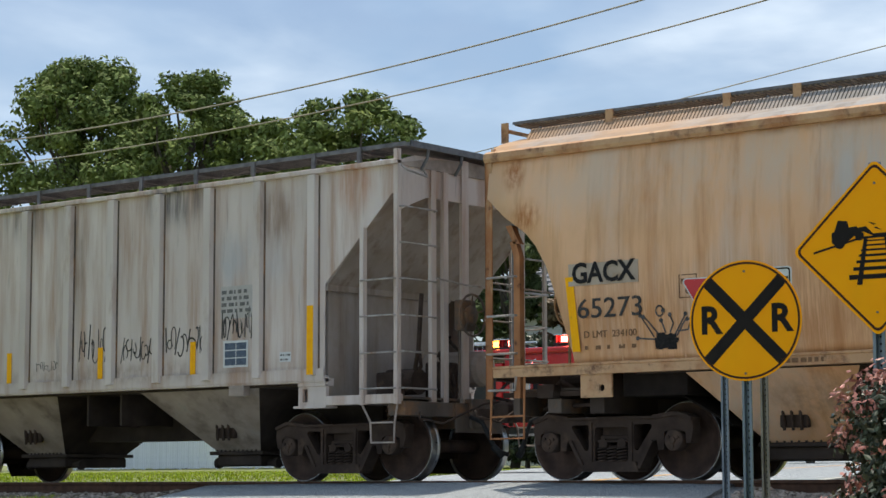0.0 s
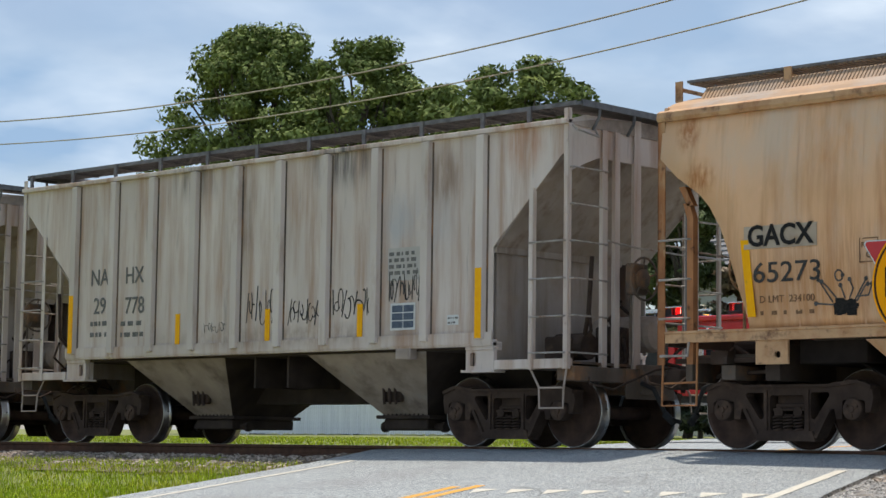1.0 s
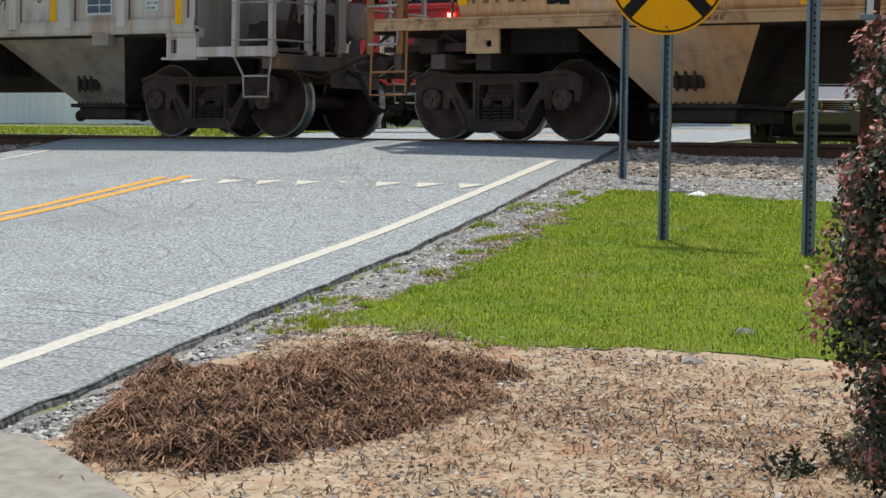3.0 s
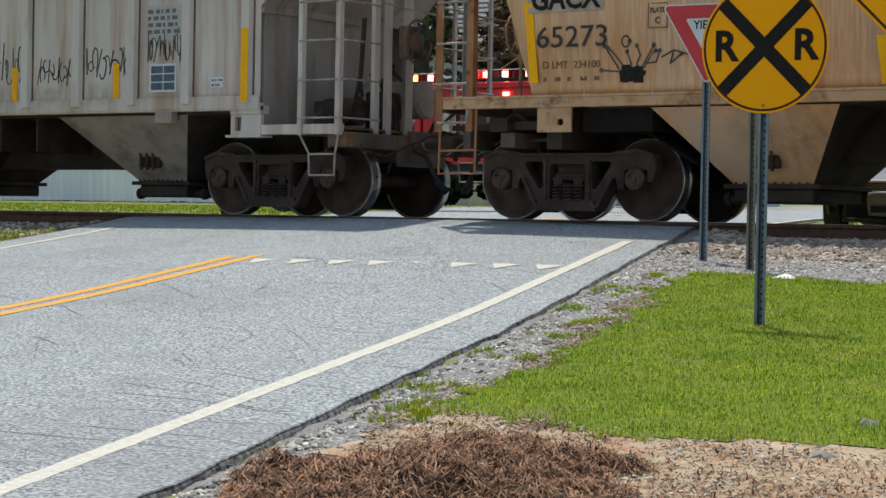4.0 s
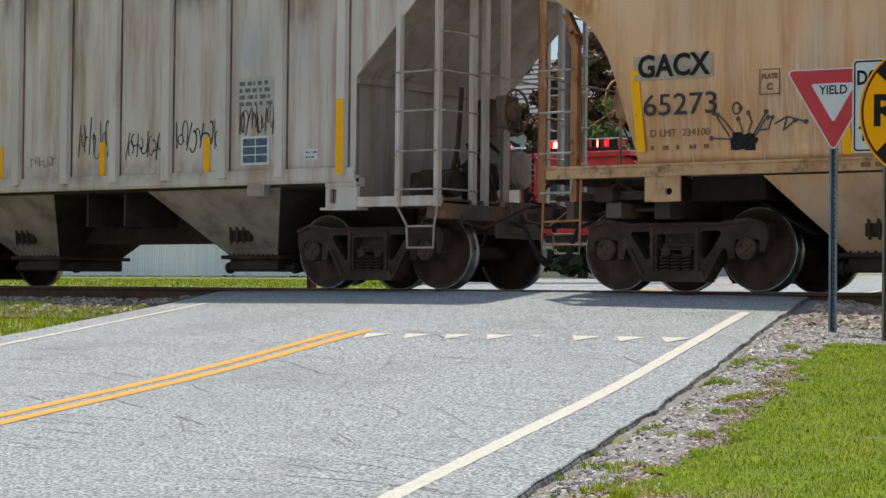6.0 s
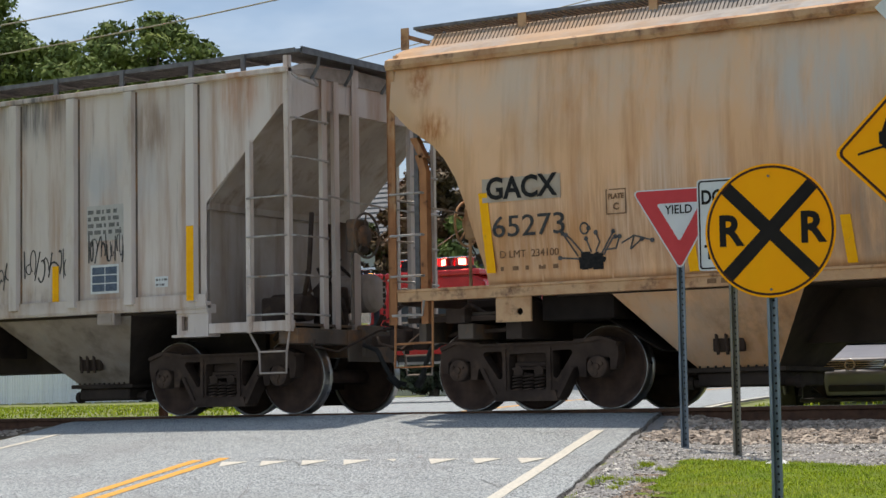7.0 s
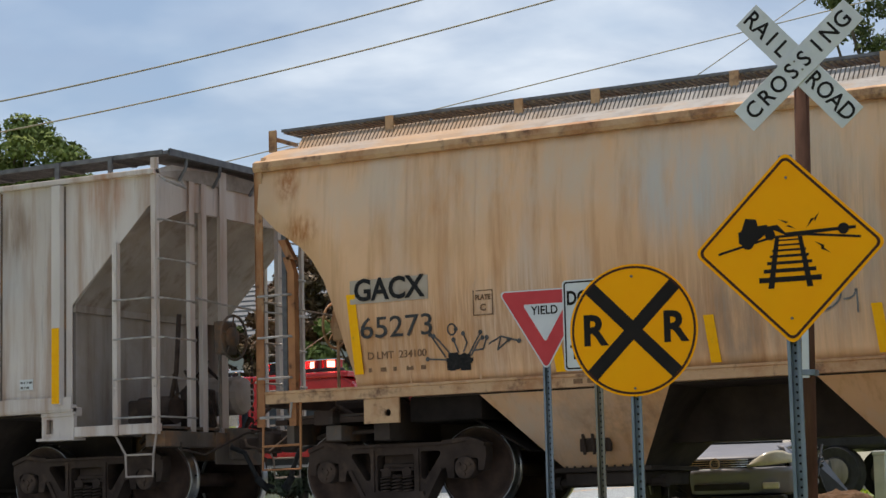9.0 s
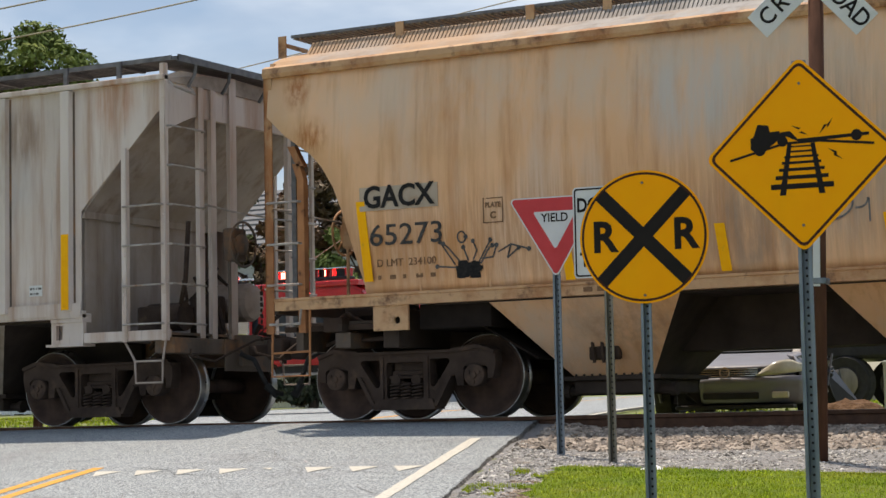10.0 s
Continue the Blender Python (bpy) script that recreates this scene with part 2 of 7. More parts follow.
M["line_yellow"] = material("worn_yellow_line", two((0.62, 0.31, 0.05), (0.72, 0.39, 0.08)), 0.8, 0, 30, blot=(0.36, 0.28, 0.18), blot_scale=26, blot_pos=(0.56, 0.72))
M["grass_soil"] = material("lawn_thatch", two((0.085, 0.14, 0.008), (0.16, 0.21, 0.018)), 0.95, 0, 26, bump=0.5, bump_scale=60,
                           blot=(0.20, 0.165, 0.085), blot_scale=1.6, blot_pos=(0.58, 0.74))
M["grass"] = material("grass_blades", two((0.22, 0.33, 0.006), (0.42, 0.49, 0.02)), 0.75, 0, 2.0, per_island=0.45, spec=0.25, blot=(0.44, 0.40, 0.04), blot_scale=1.3, blot_pos=(0.5, 0.74), blot2=(0.14, 0.26, 0.012), blot2_scale=2.4, blot2_pos=(0.52, 0.7))
M["dirt"] = material("sandy_dirt", two((0.35, 0.26, 0.165), (0.54, 0.43, 0.30)), 0.95, 0, 7, bump=0.6, bump_scale=45,
                     blot=(0.40, 0.22, 0.12), blot_scale=3.4, blot_pos=(0.5, 0.72), blot2=(0.5, 0.46, 0.39), blot2_scale=60, blot2_pos=(0.58, 0.7))
M["gravel_bed"] = material("grey_gravel_bed", two((0.13, 0.13, 0.13), (0.36, 0.36, 0.36)), 0.95, 0, 60, bump=0.8, bump_scale=70,
                           blot=(0.25, 0.19, 0.13), blot_scale=2.5, blot_pos=(0.55, 0.75))
M["soil_bed"] = material("brown_stony_soil", two((0.10, 0.075, 0.055), (0.22, 0.175, 0.13)), 0.95, 0, 24, bump=0.8, bump_scale=50, blot=(0.12, 0.15, 0.035), blot_scale=1.4, blot_pos=(0.52, 0.68))
M["stone_grey"] = material("grey_gravel", two((0.19, 0.18, 0.165), (0.52, 0.50, 0.46)), 0.9, 0, 6, per_island=0.75)
M["stone_tan"] = material("tan_ballast_stone", two((0.22, 0.185, 0.155), (0.42, 0.36, 0.30)), 0.9, 0, 5, per_island=0.5, bump=0.2, bump_scale=40)
M["concrete"] = material("pale_concrete", two((0.24, 0.22, 0.185), (0.35, 0.325, 0.28)), 0.9, 0, 14, bump=0.25, bump_scale=80, blot=(0.21, 0.19, 0.155), blot_scale=1.5, blot_pos=(0.55, 0.75))
M["far_ground"] = material("far_meadow", two((0.14, 0.17, 0.05), (0.22, 0.24, 0.09)), 0.95, 0, 0.8, bump=0.4, bump_scale=20, blot=(0.24, 0.23, 0.1), blot_scale=0.25, blot_pos=(0.52, 0.75))


# ---- mesh helpers ----
def thing(name, label, category, loc=(0, 0, 0), group="", kind=""):
    ob = new(name)
    ob.empty_display_size = 0.2
    ob.location = loc
    return tagged(ob, label, category, group, kind)


def data_of(name, bm, mat, smooth=False):
    bmesh.ops.recalc_face_normals(bm, faces=bm.faces)
    me = bpy.data.meshes.new(name)
    bm.to_mesh(me)
    bm.free()
    if mat is not None:
        me.materials.append(mat)
    if smooth:
        me.polygons.foreach_set("use_smooth", [True] * len(me.polygons))
    return me


def put(name, me, parent=None, loc=(0, 0, 0), label="", rot=(0, 0, 0)):
    ob = new(name, me)
    if parent is not None:
        ob.parent = parent
    ob.location = loc
    ob.rotation_euler = [radians(a) for a in rot]
    return tagged(ob, label)


def part(name, bm, mat, parent=None, label="", smooth=False):
    return put(name, data_of(name, bm, mat, smooth), parent, (0, 0, 0), label)


def box(bm, x0, x1, y0, y1, z0, z1, bevel=0.0):
    g = bmesh.ops.create_cube(bm, size=1, matrix=Matrix.LocRotScale(((x0 + x1) / 2, (y0 + y1) / 2, (z0 + z1) / 2), None,
                                                                    (abs(x1 - x0), abs(y1 - y0), abs(z1 - z0))))
    if bevel:
        es = list({e for v in g["verts"] for e in v.link_edges})
        bmesh.ops.bevel(bm, geom=es, offset=bevel, segments=2, affect="EDGES", profile=0.5)
    return bm


def bar(bm, p, q, r, seg=8, r2=None):
    """A round bar from p to q."""
    p, q = Vector(p), Vector(q)
    d = q - p
    m = Matrix.Translation((p + q) / 2) @ d.to_track_quat("Z", "Y").to_matrix().to_4x4()
    bmesh.ops.create_cone(bm, cap_ends=True, segments=seg, radius1=r, radius2=r if r2 is None else r2, depth=d.length, matrix=m)
    return bm


def pipe(bm, pts, r, seg=6):
    """A bent round bar through pts."""
    pts = [Vector(p) for p in pts]
    rings = []
    n = None
    for i, p in enumerate(pts):
        t = (pts[min(i + 1, len(pts) - 1)] - pts[max(i - 1, 0)]).normalized()
        if n is None:
            n = t.orthogonal().normalized()
        n = (n - t * n.dot(t)).normalized()
        b = t.cross(n)
        rings.append([bm.verts.new(p + (n * math.cos(a) + b * math.sin(a)) * r) for a in [2 * math.pi * k / seg for k in range(seg)]])
    for a, b in zip(rings, rings[1:]):
        for k in range(seg):
            bm.faces.new((a[k], a[(k + 1) % seg], b[(k + 1) % seg], b[k]))
    bm.faces.new(rings[0][::-1])
    bm.faces.new(rings[-1])
    return bm


def prism(bm, poly, y0, y1, plane="xz"):
    """A flat outline given in two coordinates, made thick along the third from y0 to y1."""
    def at(a, b, c):
        return {"xz": (a, c, b), "yz": (c, a, b), "xy": (a, b, c)}[plane]
    lo = [bm.verts.new(at(a, b, y0)) for a, b in poly]
    hi = [bm.verts.new(at(a, b, y1)) for a, b in poly]
    bm.faces.new(lo)
    bm.faces.new(hi[::-1])
    n = len(poly)
    for i in range(n):
        bm.faces.new((lo[i], hi[i], hi[(i + 1) % n], lo[(i + 1) % n]))
    return bm


def lathe(bm, prof, seg=40, axis="y", closed=False):
    """Spins a profile of (radius, along) round the axis through the origin."""
    rings = []
    for r, a in prof:
        ring = []
        for k in range(seg):
            c, s = math.cos(2 * math.pi * k / seg) * r, math.sin(2 * math.pi * k / seg) * r
            ring.append(bm.verts.new({"y": (c, a, s), "z": (c, s, a), "x": (a, c, s)}[axis]))
        rings.append(ring)
    for a, b in zip(rings, rings[1:]):
        for k in range(seg):
            bm.faces.new((a[k], a[(k + 1) % seg], b[(k + 1) % seg], b[k]))
    if closed:
        for k in range(seg):
            bm.faces.new((rings[-1][k], rings[-1][(k + 1) % seg], rings[0][(k + 1) % seg], rings[0][k]))
        return bm
    if prof[0][0] > 1e-4:
        bm.faces.new(rings[0][::-1])
    if prof[-1][0] > 1e-4:
        bm.faces.new(rings[-1])
    return bm


def quad_plate(bm, pts, thick):
    """A plate through a planar outline of 3D points, thickened along its normal."""
    pts = [Vector(p) for p in pts]
    n = (pts[1] - pts[0]).cross(pts[2] - pts[0]).normalized() * thick
    a = [bm.verts.new(p) for p in pts]
    b = [bm.verts.new(p + n) for p in pts]
    bm.faces.new(a[::-1])
    bm.faces.new(b)
    for i in range(len(pts)):
        j = (i + 1) % len(pts)
        bm.faces.new((a[i], a[j], b[j], b[i]))
    return bm


def mesh_np(name, verts, faces, mat, smooth=False):
    me = bpy.data.meshes.new(name)
    me.from_pydata(verts.tolist() if hasattr(verts, "tolist") else verts, [], faces.tolist() if hasattr(faces, "tolist") else faces)
    me.materials.append(mat)
    if smooth:
        me.polygons.foreach_set("use_smooth", [True] * len(me.polygons))
    return me


def text_data(body, size, mat, depth=0.002, bold=0.0, squeeze=1.0):
    cu = bpy.data.curves.new("lettering", "FONT")
    cu.body, cu.size, cu.extrude, cu.offset = body, size, depth, bold
    cu.align_x, cu.align_y = "CENTER", "CENTER"
    cu.resolution_u = 3
    ob = bpy.data.objects.new("lettering", cu)
    me = bpy.data.meshes.new_from_object(ob)
    bpy.data.objects.remove(ob)
    me.transform(Matrix.Diagonal((squeeze, 1, 1, 1)))
    me.materials.clear()
    me.materials.append(mat)
    return me


def letters(name, body, size, mat, parent, x, y, z, bold=0.0, squeeze=1.0, tilt=0.0, depth=0.002):
    """Lettering on a face that looks towards -y, one object for each character."""
    me = text_data(body, size, mat, depth, bold, squeeze)
    bm = bmesh.new()
    bm.from_mesh(me)
    left = set(bm.verts)
    while left:
        heap, island = [left.pop()], []
        while heap:
            v = heap.pop()
            island.append(v)
            for e in v.link_edges:
                o = e.other_vert(v)
                if o in left:
                    left.remove(o)
                    heap.append(o)
        one = bmesh.new()
        copies = {v: one.verts.new(v.co) for v in island}
        for f in {f for v in island for f in v.link_faces}:
            one.faces.new([copies[v] for v in f.verts])
        put(name, data_of(name, one, mat), parent, (x, y, z), "", (90 + tilt, 0, 0))
    bm.free()


# ---- the lie of the land ----
NEAR_Y = [-60, -26, -20, -15, -12.2, -8.4, -2.4, -0.9, 1.2, 3, 12, 25, 60, 100, 400, 1500]
ROAD_Z = [-2.4, -1.7, -1.46, -1.16, -0.97, -0.715, -0.19, -0.02, -0.02, -0.05, 0.15, 0.36, 0.95, 1.5, 5.5, 21]
FINE_Y = np.linspace(-30, 10, 801)
FINE_Z = np.convolve(np.interp(np.linspace(-31, 11, 841), NEAR_Y, ROAD_Z), np.ones(41) / 41, "valid")


def road_z(y):
    if -29 < y < -1.5:
        return float(np.interp(y, FINE_Y, FINE_Z))
    return float(np.interp(y, NEAR_Y, ROAD_Z))


def road_x(y):
    """The road's centre line."""
    return -0.45 - 0.337 * (y + 4.88)


def edge_off(y):
    """How far the asphalt reaches to the right of the centre line."""
    return 4.17 + 0.036 * max(0, -y - 3)


def ground_z(x, y):
    z = road_z(y) - 0.085
    z += 0.046 * min(1, max(0, (y + 15.9) / 0.8)) * min(1, max(0, x - road_x(y) - edge_off(y) - 0.05) / 0.12) * (y < -3)
    off = abs(x - road_x(y)) - 4.4
    side = min(max(off, 0), 4) * (0.028 if x > road_x(y) else 0.035)
    if y < -1.2:
        z -= side * min(1, (-1.2 - y) / 2)
    if -5.0 < y < 3.0 and off > 0:
        bed = -0.2 - 0.17 * max(0, abs(y) - 1.5) / 2 if y < 0 else -0.2
        k = min(1, off / 0.8) * (1 if y > -3.5 else (y + 5) / 1.5) * (1 if y < 1.6 else (3 - y) / 1.4)
        z = z * (1 - k) + bed * k
    return z


def terrain():
    xs = np.unique(np.concatenate([np.linspace(-16, 16, 81), np.geomspace(16, 1500, 24), -np.geomspace(16, 1500, 24)]))
    ys = np.unique(np.concatenate([np.linspace(-24, 6, 91), np.linspace(6, 60, 28), np.geomspace(60, 1500, 18), -np.geomspace(24, 1500, 16)]))
    v = [(x, y, ground_z(x, y) + 0.012 * noise.noise((x * 1.3, y * 1.3, 0))) for y in ys for x in xs]
    n = len(xs)
    f = [(j * n + i, j * n + i + 1, (j + 1) * n + i + 1, (j + 1) * n + i) for j in range(len(ys) - 1) for i in range(n - 1)]
    tagged(put("ground", mesh_np("ground", v, f, M["far_ground"], True)), "rough green grassland on both sides of the railway", "ground", kind="structure")


terrain()


def sheet(name, inside, x0, x1, y0, y1, step, lift, mat):
    """A thin layer of the ground over the cells whose middle is inside(x, y)."""
    nx, ny = int((x1 - x0) / step), int((y1 - y0) / step)
    ids, v, f = {}, [], []

    def vid(i, j):
        if (i, j) not in ids:
            x, y = x0 + i * step, y0 + j * step
            jx, jy = noise.noise((x * 3, y * 3, 5)) * step * 0.7, noise.noise((x * 3, y * 3, 9)) * step * 0.7
            ids[(i, j)] = len(v)
            v.append((x + jx, y + jy, ground_z(x, y) + lift + 0.008 * noise.noise((x * 4, y * 4, 2))))
        return ids[(i, j)]
    for j in range(ny):
        for i in range(nx):
            if inside(x0 + (i + 0.5) * step, y0 + (j + 0.5) * step):
                f.append((vid(i, j), vid(i + 1, j), vid(i + 1, j + 1), vid(i, j + 1)))
    return put(name, mesh_np(name, v, f, mat, True))


def wob(x, y, s=1.0, a=0.3):
    return a * noise.noise((x * s, y * s, 3.3)) + a * 0.5 * noise.noise((x * s * 3, y * s * 3, 7.7))


LAWN = [(-12.6, 7.35), (-12.0, 6.95), (-10.7, 6.7), (-9.5, 6.3), (-6.7, 5.2), (-5.2, 4.6)]


def in_lawn(x, y):
    if not -12.75 < y < -5.0 + wob(x, 0, 1.2, 0.15) or x > 16:
        return False
    left = float(np.interp(y, [a for a, b in LAWN], [b for a, b in LAWN])) + wob(x, y, 1.6, 0.22) + wob(x, y, 6, 0.12)
    return x > left and y > -12.34 + 0.36 * max(0, x - 8.4) + wob(x, 1, 0.8, 0.2) + wob(x, y, 5, 0.14)


def on_apron(x, y):
    return x < 12.5 and y < float(np.interp(x, [6.2, 7.3, 7.96, 8.75, 9.3, 10.2, 11.5, 12.5], [-16.2, -15.45, -15.32, -15.68, -15.95, -16.5, -17.6, -19.0])) - 0.22


def in_dirt(x, y):
    return not on_apron(x, y) and -21 < y < -11.8 + 0.36 * max(0, x - 8.4) + wob(x, 2, 1.5, 0.2) and x > road_x(y) + 5.0 and x < 16


def in_gravel(x, y):
    return not on_apron(x, y) and -18 < y < -0.9 and road_x(y) + 3.7 < x < 16 and (x < road_x(y) + 5.6 + wob(x, y, 1.1, 0.5) or y > -5.6)


def in_left_gravel(x, y):
    return -3.7 + wob(x, 4, 0.6, 0.4) < y < 1.6 and -40 < x < road_x(y) - 4.0


tagged(sheet("dirt_patch", in_dirt, 5, 16, -21, -11, 0.16, 0.028, M["dirt"]), "bare sandy dirt strewn with dry litter", "dirt", kind="structure")
tagged(sheet("gravel_shoulder", in_gravel, 2.4, 16, -18, -0.9, 0.14, 0.02, M["gravel_bed"]), "grey gravel shoulder beside the road", "gravel", kind="structure")
tagged(sheet("track_bed", in_left_gravel, -40, 0, -4.4, 1.6, 0.2, 0.02, M["soil_bed"]), "brown stony track bed under the rails", "gravel", kind="structure")
tagged(sheet("lawn", in_lawn, 4, 16, -12.8, -4.8, 0.09, 0.033, M["grass_soil"]), "short green lawn with bare worn edges", "lawn", kind="structure")


# ---- road, its markings, rails ----
def road():
    ys = list(np.linspace(-26, 4, 121)) + list(np.linspace(4.5, 70, 60))
    v, f = [], []
    us = np.linspace(-1, 1, 15)
    for y in ys:
        e_r = edge_off(y) - 0.55 * min(1, max(0, y - 1.5) / 2) + 0.035 * noise.noise((y * 1.7, 0, 0)) + 0.035 * noise.noise((y * 6, 0, 0))
        e_l = 4.25 + 0.06 * noise.noise((y * 1.7, 9, 0)) + 0.26 * min(26, max(0, y - 4))
        for u in us:
            off = u * (e_r if u > 0 else e_l)
            v.append((road_x(y) + off, y, road_z(y) + 0.03 * (1 - u * u) - 0.03))
    n = len(us)
    for j in range(len(ys) - 1):
        for i in range(n - 1):
            f.append((j * n + i, j * n + i + 1, (j + 1) * n + i + 1, (j + 1) * n + i))
    ob = put("road", mesh_np("road", v, f, M["asphalt"], True))
    tagged(ob, "sun-bleached grey asphalt road over the level crossing", "road", kind="structure")
    v, f = [], []
    for j, y in enumerate(ys[:-1]):
        e_r = edge_off(y) - 0.55 * min(1, max(0, y - 1.5) / 2) + 0.035 * noise.noise((y * 1.7, 0, 0)) + 0.035 * noise.noise((y * 6, 0, 0))
        w = 0.02 + 0.03 * noise.noise((y * 7, 3, 0))
        x = road_x(y) + e_r
        v += [(x - 0.008, y, road_z(y) - 0.027), (x + w * 0.4, y, road_z(y) - 0.05), (x + w, y, road_z(y) - 0.085)]
    for j in range(len(ys) - 2):
        for k in (0, 1):
            f.append((j * 3 + k, j * 3 + k + 1, (j + 1) * 3 + k + 1, (j + 1) * 3 + k))
    edge = put("road_edge", mesh_np("road_edge", v, f, M["asphalt_edge"]), ob)
    tagged(edge, "dark crumbling asphalt edge")


road()


def stripe(name, label, off0, width, y0, y1, mat, wear=0.01, spread=0.0):
    ys = np.linspace(y0, y1, int(abs(y1 - y0) / 0.12) + 2)
    v, f = [], []
    for y in ys:
        off = off0 + spread * max(0, -3 - y)
        a, b = off - width / 2 + wear * noise.noise((y * 5, off, 0)), off + width / 2 + wear * noise.noise((y * 5, off, 6))
        for o in (a, b):
            u = o / 4.35
            v.append((road_x(y) + o, y, road_z(y) + 0.03 * (1 - u * u) - 0.03 + 0.004))
    for j in range(len(ys) - 1):
        f.append((j * 2, j * 2 + 1, j * 2 + 3, j * 2 + 2))
    tagged(put(name, mesh_np(name, v, f, mat)), label, "road marking", kind="structure")


stripe("edge_line", "worn white edge line on the asphalt", 3.74, 0.125, -26, -2.5, M["line_white"], 0.012, 0.0155)
stripe("edge_line", "thin white edge line on the asphalt", -3.62, 0.11, -26, -2.4, M["line_white"])
stripe("edge_line", "white edge line beyond the crossing", 3.79, 0.12, 3.0, 60, M["line_white"])
stripe("centre_line", "faded yellow no-passing centre line", 0.125, 0.135, -26, -5.02, M["line_yellow"])
stripe("centre_line", "faded yellow no-passing centre line", -0.125, 0.135, -26, -5.2, M["line_yellow"])
stripe("centre_line", "faded yellow no-passing centre line", 0.0, 0.2, 5.0, 60, M["line_yellow"])


def yield_teeth():
    for k in range(8):
        x, s = -0.05 + 0.428 * k, (0.35 if k == 4 else 1.0)
        y = -5.36 + 0.062 * k
        bm = bmesh.new()
        pts = [(x, y), (x + 0.30 * s, y + 0.02), (x + 0.15 * s + 0.13, y - 0.40 * s)]
        vs = []
        for px, py in pts:
            u = (px - road_x(py)) / 4.35
            vs.append(bm.verts.new((px, py, road_z(py) + 0.03 * (1 - u * u) - 0.03 + 0.005)))
        bm.faces.new(vs)
        ob = part("yield_tooth", bm, M["line_white"], None, "white painted yield triangle on the asphalt")
        tagged(ob, category="road marking", group="yield line triangles", kind="structure")


yield_teeth()


def rails():
    prof = [(-0.07, -0.17), (0.07, -0.17), (0.07, -0.155), (0.012, -0.13), (0.012, -0.05), (0.036, -0.04), (0.036, -0.003),
            (-0.036, -0.003), (-0.036, -0.04), (-0.012, -0.05), (-0.012, -0.13), (-0.07, -0.155)]
    for y in (-0.755, 0.755):
        ob = thing("rail", "rusty steel running rail with a worn head", "rail", (0, y, 0), "rails of the track", "structure")
        part("rail_web", prism(bmesh.new(), prof, -300, 300, "yz"), M["rail"], ob)
        part("rail_head", box(bmesh.new(), -300, 300, -0.033, 0.033, -0.006, 0.0), M["rail_top"], ob, "worn bright head")
    bm = bmesh.new()
    box(bm, -0.115, 0.115, -1.3, 1.3, -0.36, -0.17, 0.01)
    tie = data_of("tie", bm, M["rail"])
    k = 0
    for i in range(-60, 40):
        x = i * 0.53
        if -5.0 < x < 4.0:
            continue
        tagged(put("tie", tie, None, (x, 0, 0)), "dark weathered wooden railway tie", "railway tie", "ties of the track", "structure")


rails()


# ---- freight cars ----
def spring_data():
    bm = bmesh.new()
    pts = [(0.056 * math.cos(a), 0.056 * math.sin(a), a / (2 * math.pi) * 0.037) for a in [k * math.pi / 5 for k in range(56)]]
    pipe(bm, pts, 0.0135, 5)
    return data_of("spring", bm, M["truck_steel"], True)


def rounded(poly, r, n=5):
    out = []
    m = len(poly)
    for i in range(m):
        p, a, b = Vector(poly[i]), Vector(poly[i - 1]), Vector(poly[(i + 1) % m])
        u, v = (a - p).normalized(), (b - p).normalized()
        half = math.acos(max(-1, min(1, u.dot(v)))) / 2
        d = r / math.tan(half)
        c = p + (u + v).normalized() * (r / math.sin(half))
        s, e = p + u * d - c, p + v * d - c
        a0 = math.atan2(s.y, s.x)
        da = (math.atan2(e.y, e.x) - a0 + math.pi) % (2 * math.pi) - math.pi
        out += [(c.x + r * math.cos(a0 + da * k / n), c.y + r * math.sin(a0 + da * k / n)) for k in range(n + 1)]
    return out


def pierced(bm, outer, holes, y0, y1):
    """A thick plate in the xz plane with openings through it."""
    caps = []
    for y in (y0, y1):
        loops, es = [], []
        for poly in [outer] + holes:
            vs = [bm.verts.new((p, y, q)) for p, q in poly]
            loops.append(vs)
            es += [bm.edges.new((vs[k], vs[(k + 1) % len(vs)])) for k in range(len(vs))]
        bmesh.ops.triangle_fill(bm, use_beauty=True, edges=es)
        caps.append(loops)
    for a, b in zip(*caps):
        for k in range(len(a)):
            bm.faces.new((a[k], a[(k + 1) % len(a)], b[(k + 1) % len(a)], b[k]))
    return bm


